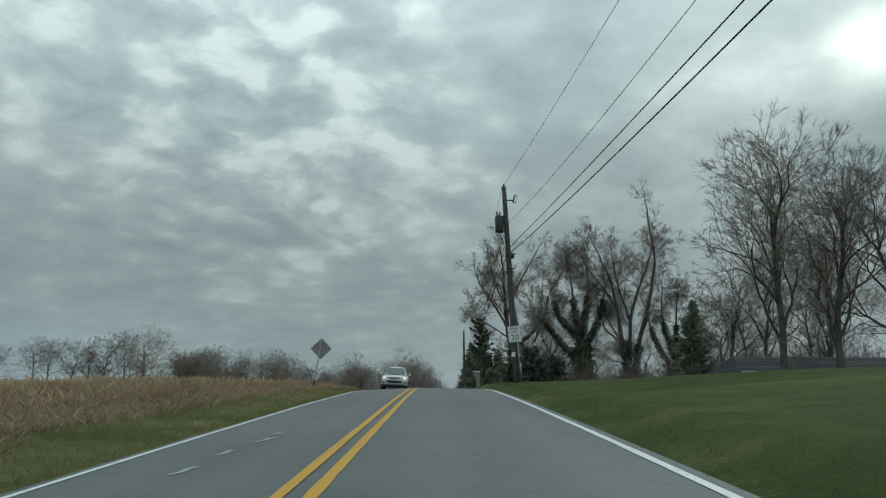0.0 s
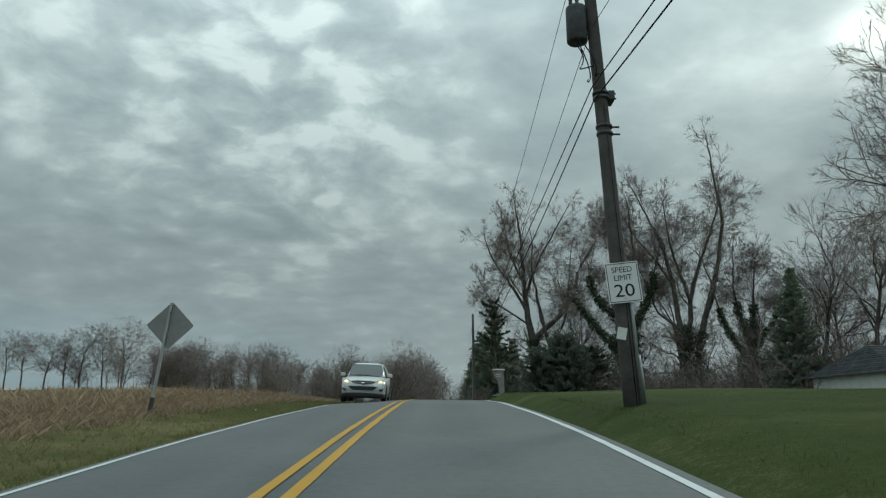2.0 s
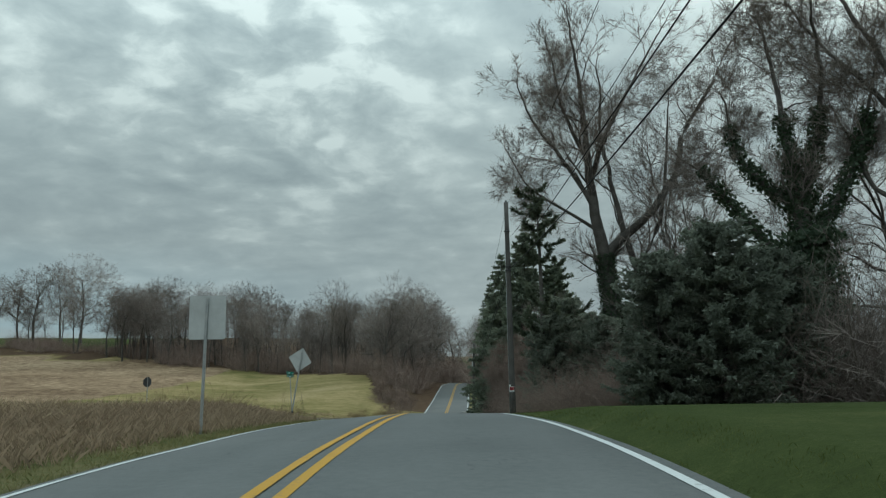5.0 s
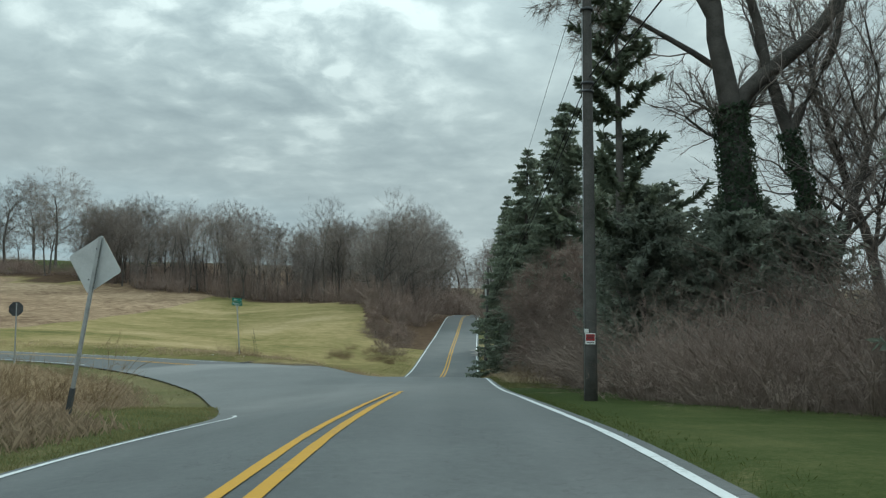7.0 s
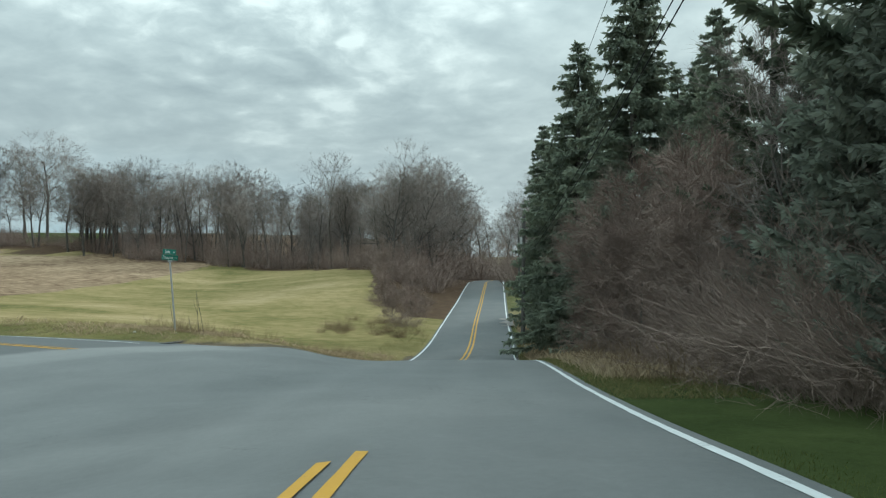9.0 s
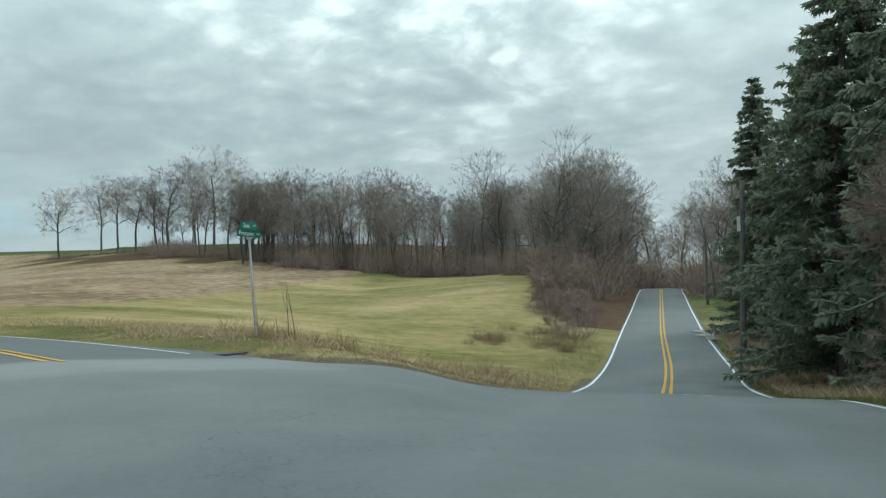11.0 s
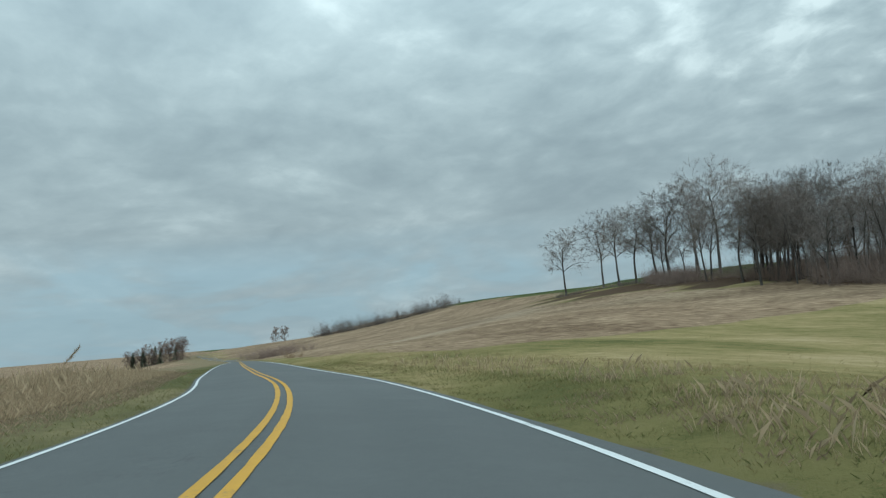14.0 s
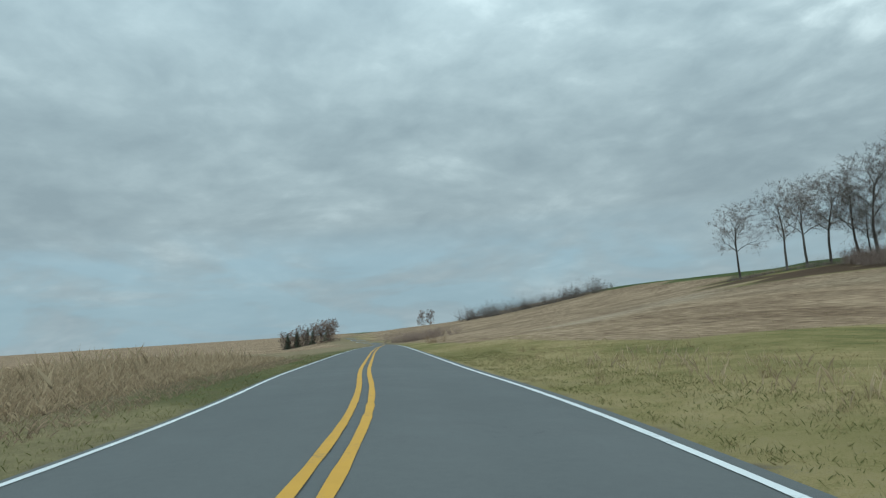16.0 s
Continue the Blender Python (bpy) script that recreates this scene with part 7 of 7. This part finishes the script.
def lamp_glow():
    m, nt, p = base_material("lit_headlamp", 0.2, 0.5)
    p.inputs["Base Color"].default_value = (0.9, 0.85, 0.7, 1)
    p.inputs["Emission Color"].default_value = (1.0, 0.74, 0.34, 1)
    p.inputs["Emission Strength"].default_value = 1.5
    return m


PAINT, GLASS, GLOW = car_paint(), glass_dark(), lamp_glow()
CHROME = speckled("bright_chrome", (0.55, 0.56, 0.57), (0.70, 0.71, 0.72), 5.0, 50.0, 0.18, 0.5, 0.9, bump=0.0)
ALLOY = speckled("silver_alloy_paint", (0.42, 0.43, 0.44), (0.55, 0.56, 0.57), 5.0, 50.0, 0.35, 0.5, 0.25, bump=0.0)
RUBBER = speckled("black_tyre_rubber", (0.014, 0.014, 0.015), (0.035, 0.035, 0.036), 8.0, 60.0, 0.85, 0.3, bump=0.2, distance=0.004)
TRIM = speckled("black_plastic_trim", (0.018, 0.018, 0.020), (0.040, 0.040, 0.042), 6.0, 60.0, 0.65, 0.35, bump=0.1, distance=0.003)
LENS = speckled("clear_lamp_lens", (0.46, 0.42, 0.33), (0.62, 0.57, 0.45), 8.0, 40.0, 0.12, 0.6, bump=0.0)


def loft(rings):
    """Join rings of points, each mirrored left to right, into a closed smooth skin."""
    bm = bmesh.new()
    vs = [[bm.verts.new(p) for p in r] for r in rings]
    n = len(vs[0])
    for a, b in zip(vs, vs[1:]):
        for i in range(n):
            fc = bm.faces.new((a[i], a[(i + 1) % n], b[(i + 1) % n], b[i]))
            fc.smooth = True
    bm.faces.new(vs[0][::-1])
    bm.faces.new(vs[-1])
    bmesh.ops.recalc_face_normals(bm, faces=bm.faces)
    return bm


def mirrored(half):
    return [(x, y, z) for x, y, z in half] + [(-x, y, z) for x, y, z in half[::-1]]


def panel(points, off, thick=0.012):
    """A slightly thick flat or gently bent panel; off: the way it stands proud."""
    bm = bmesh.new()
    o = Vector(off)
    top = [bm.verts.new(Vector(p) + o) for p in points]
    bot = [bm.verts.new(Vector(p) + o - o.normalized() * thick) for p in points]
    bm.faces.new(top)
    bm.faces.new(bot[::-1])
    for i in range(len(points)):
        j = (i + 1) % len(points)
        bm.faces.new((top[i], bot[i], bot[j], top[j]))
    bmesh.ops.recalc_face_normals(bm, faces=bm.faces)
    return bm


cx, cy = -3.40, 50.13
slope = math.degrees(math.atan2(at(cx, cy + 2) - at(cx, cy - 2), 4.0))
car = thing("car", pose(cx, cy, at(cx, cy) + 0.035, slope, 2.2, 2.0), "white compact sport utility car with lit headlamps", "car")
BODY = [  # station, half width, sill, shoulder, middle height
    (-2.20, 0.66, 0.42, 0.60, 0.66), (-2.14, 0.80, 0.34, 0.70, 0.80), (-1.98, 0.87, 0.28, 0.80, 0.90), (-1.70, 0.90, 0.26, 0.88, 0.98), (-1.30, 0.91, 0.26, 0.94, 1.04), (-0.95, 0.91, 0.26, 0.97, 1.08),
    (-0.4, 0.915, 0.26, 0.99, 1.09), (0.4, 0.915, 0.26, 1.01, 1.10), (1.2, 0.91, 0.26, 1.05, 1.12), (1.75, 0.895, 0.28, 1.07, 1.13), (2.08, 0.85, 0.34, 1.05, 1.12), (2.20, 0.76, 0.44, 0.94, 1.0)]
rings = []
for y, w, zl, zs, zm in BODY:
    rings.append(mirrored([(0.02, y, zm), (w * 0.55, y, zm - 0.01), (w * 0.86, y, (zs + zm) / 2), (w * 0.965, y, zs), (w, y, zs - 0.16), (w * 0.985, y, (zl + zs) / 2), (w * 0.99, y, zl + 0.10), (w * 0.93, y, zl), (0.02, y, zl)]))
part("body", loft(rings), PAINT, car)
CABIN = [  # station, half width at the belt, half width at the roof, belt height, roof height
    (-1.02, 0.74, 0.70, 1.05, 1.08), (-0.72, 0.80, 0.66, 1.05, 1.30), (-0.32, 0.83, 0.62, 1.06, 1.57), (0.05, 0.84, 0.61, 1.07, 1.655), (0.7, 0.84, 0.61, 1.08, 1.675), (1.35, 0.83, 0.59, 1.10, 1.64), (1.78, 0.80, 0.57, 1.10, 1.56), (2.06, 0.76, 0.62, 1.10, 1.20)]
rings = []
for y, wb, wt, zb, zr in CABIN:
    rings.append(mirrored([(0.02, y, zr), (wt * 0.7, y, zr - 0.01), (wt, y, zr - 0.05 * (zr - zb) / 0.6), ((wb + wt) / 2 + 0.02, y, (zb + zr) / 2), (wb, y, zb), (wb, y, zb - 0.08), (0.02, y, zb - 0.08)]))
part("cabin", loft(rings), PAINT, car)
part("windscreen", panel([(-0.58, -1.04, 1.065), (0.58, -1.04, 1.065), (0.68, -0.97, 1.11), (0.69, -0.72, 1.29), (0.60, -0.36, 1.53), (0.55, -0.30, 1.56), (-0.55, -0.30, 1.56), (-0.60, -0.36, 1.53), (-0.69, -0.72, 1.29), (-0.68, -0.97, 1.11)], (0, -0.014, 0.022)), GLASS, car, "dark tinted windscreen")
for s in (-1, 1):
    def sp(y, z, t):
        return (s * (0.865 - 0.235 * t), y, z)
    part("side_window", panel([sp(-0.62, 1.10, 0.0), sp(0.20, 1.12, 0.0), sp(0.20, 1.56, 0.86), sp(-0.16, 1.55, 0.86), sp(-0.40, 1.38, 0.55)], (s * 0.022, 0, 0.004)), GLASS, car, "dark tinted side window")
    part("side_window", panel([sp(0.28, 1.12, 0.0), sp(1.08, 1.15, 0.0), sp(1.10, 1.54, 0.86), sp(0.28, 1.57, 0.86)], (s * 0.022, 0, 0.004)), GLASS, car, "dark tinted side window")
    part("side_window", panel([sp(1.16, 1.17, 0.02), sp(1.66, 1.28, 0.25), sp(1.56, 1.47, 0.80), sp(1.18, 1.53, 0.86)], (s * 0.022, 0, 0.004)), GLASS, car, "small dark quarter window")
    mirror = part("mirror", box_bm((0.20, 0.12, 0.15), (s * 0.99, -0.66, 1.12), 0.045), PAINT, car, "white door mirror")
    part("mirror_stalk", box_bm((0.14, 0.06, 0.05), (s * 0.88, -0.64, 1.05), 0.015), TRIM, mirror)
    for y in (0.06, 0.98):
        part("door_handle", box_bm((0.03, 0.20, 0.035), (s * 0.915, y, 0.93), 0.012), CHROME, car, "chrome door handle")
    part("sill_trim", box_bm((0.05, 2.1, 0.16), (s * 0.895, 0.0, 0.31), 0.02), TRIM, car, "black sill trim")
    # swept headlamps and fog lamps
    lens = part("headlight", panel([(s * 0.38, -2.11, 0.775), (s * 0.58, -2.085, 0.705), (s * 0.78, -1.99, 0.715), (s * 0.855, -1.84, 0.80), (s * 0.872, -1.60, 0.965), (s * 0.76, -1.76, 0.945), (s * 0.64, -1.92, 0.905), (s * 0.50, -2.05, 0.845)], (s * 0.018, -0.034, 0.016), 0.03), LENS, car, "clear swept-back headlamp")
    part("bulb", lathe_bm([(0.001, -0.012), (0.080, -0.008), (0.090, 0.0), (0.080, 0.012), (0.001, 0.016)], 14, None, Matrix.Translation((s * 0.69, -2.07, 0.795)) @ Matrix.Rotation(radians(75), 4, "X") @ Matrix.Rotation(radians(s * 25), 4, "Y")), GLOW, lens, "lit warm headlamp bulb")
    fog = part("fog_lamp", panel([(s * 0.66, -2.195, 0.450), (s * 0.76, -2.160, 0.455), (s * 0.82, -2.10, 0.565), (s * 0.66, -2.195, 0.530)], (s * 0.014, -0.024, 0.0), 0.02), TRIM, car, "black fog lamp recess")
    part("fog_trim", panel([(s * 0.64, -2.20, 0.520), (s * 0.82, -2.10, 0.570), (s * 0.84, -2.08, 0.600), (s * 0.64, -2.20, 0.545)], (s * 0.014, -0.030, 0.0), 0.01), CHROME, fog)
    for y in (-1.33, 1.31):
        part("wheel_arch", lathe_bm([(0.375, -0.10), (0.382, 0.0), (0.374, 0.010), (0.30, 0.012)], 28, None, Matrix.Translation((s * 0.905, y, 0.355)) @ Matrix.Rotation(radians(s * 90), 4, "Y")), TRIM, car, "black wheel arch")
        wm = Matrix.Translation((s * 0.82, y, 0.345)) @ Matrix.Rotation(radians(s * 90), 4, "Y")
        wheel = new("wheel")
        wheel.parent = car
        part("tyre", lathe_bm([(0.24, -0.10), (0.32, -0.11), (0.345, -0.07), (0.345, 0.07), (0.32, 0.11), (0.24, 0.115)], 28, None, wm), RUBBER, wheel)
        part("rim", lathe_bm([(0.245, 0.06), (0.25, 0.112), (0.232, 0.118), (0.225, 0.07), (0.02, 0.05)], 28, None, wm), ALLOY, wheel, "bright alloy rim")
        bm = bmesh.new()
        for k in range(10):
            box_bm((0.20, 0.034, 0.02), (0, 0, 0), 0.0, bm=bm)
            for v in bm.verts[-8:]:
                v.co = wm @ (Matrix.Rotation(k * math.pi / 5, 4, "Z") @ (v.co + Vector((0.13, 0.012 * (1 if k % 2 else -1), 0.108))))
            bm.verts.ensure_lookup_table()
        part("spokes", bm, ALLOY, wheel, "bright alloy spokes")
part("grille", panel([(-0.20, -2.150, 0.735), (0.20, -2.150, 0.735), (0.42, -2.125, 0.765), (0.50, -2.085, 0.825), (0.30, -2.115, 0.850), (0.0, -2.125, 0.856), (-0.30, -2.115, 0.850), (-0.50, -2.085, 0.825), (-0.42, -2.125, 0.765)], (0, -0.045, 0.008), 0.03), TRIM, car, "black upper grille")
for k in range(3):
    part("grille_bar", box_bm((0.62 + 0.10 * k, 0.012, 0.010), (0, -2.205 + 0.008 * k, 0.772 + 0.024 * k), 0.003), CHROME, car)
part("air_intake", panel([(-0.36, -2.20, 0.475), (0.36, -2.20, 0.475), (0.48, -2.20, 0.535), (0.57, -2.20, 0.640), (-0.57, -2.20, 0.640), (-0.48, -2.20, 0.535)], (0, -0.024, 0), 0.03), TRIM, car, "black smile-shaped air intake")
for k in range(3):
    part("intake_slat", box_bm((0.80 + 0.12 * k, 0.010, 0.012), (0, -2.228, 0.515 + 0.040 * k), 0.003), MAT["dark_metal"], car)
part("intake_rim", panel([(-0.37, -2.20, 0.455), (0.37, -2.20, 0.455), (0.50, -2.20, 0.525), (0.60, -2.20, 0.650), (0.575, -2.20, 0.650), (0.485, -2.20, 0.540), (0.36, -2.20, 0.475), (-0.36, -2.20, 0.475), (-0.485, -2.20, 0.540), (-0.575, -2.20, 0.650), (-0.60, -2.20, 0.650), (-0.50, -2.20, 0.525)], (0, -0.030, 0), 0.012), CHROME, car, "chrome lip round the intake")
rings = []
for y, w, zl, zs in ((-2.205, 0.58, 0.28, 0.37), (-2.16, 0.74, 0.21, 0.375), (-2.04, 0.845, 0.18, 0.37), (-1.85, 0.89, 0.18, 0.35), (-1.72, 0.90, 0.19, 0.32)):
    rings.append(mirrored([(0.02, y, zs), (w * 0.6, y, zs), (w * 0.97, y, zs - 0.01), (w, y, zs - 0.05), (w * 0.98, y, zl + 0.03), (w * 0.9, y, zl), (0.02, y, zl)]))
part("lower_bumper", loft(rings), TRIM, car, "black lower bumper")
part("badge", lathe_bm([(0.001, 0), (0.085, 0.002), (0.09, 0.008), (0.001, 0.014)], 20, None, Matrix.Translation((0, -2.195, 0.755)) @ Matrix.Rotation(radians(90), 4, "X") @ Matrix.Diagonal((1, 0.55, 1, 1))), CHROME, car, "plain oval chrome badge")
for s in (-1, 1):
    part("wiper", box_bm((0.55, 0.02, 0.015), (s * 0.32 - 0.1, -1.02, 1.105), 0.0, Matrix.Rotation(radians(s * 5), 4, "Y")), TRIM, car)
    part("tail_light", box_bm((0.10, 0.20, 0.24), (s * 0.80, 2.02, 0.98), 0.03), MAT["red_sign"], car, "red tail lamp")
part("rear_window", panel([(-0.60, 1.86, 1.52), (0.60, 1.86, 1.52), (0.64, 2.05, 1.24), (-0.64, 2.05, 1.24)], (0, 0.02, 0.014)), GLASS, car)
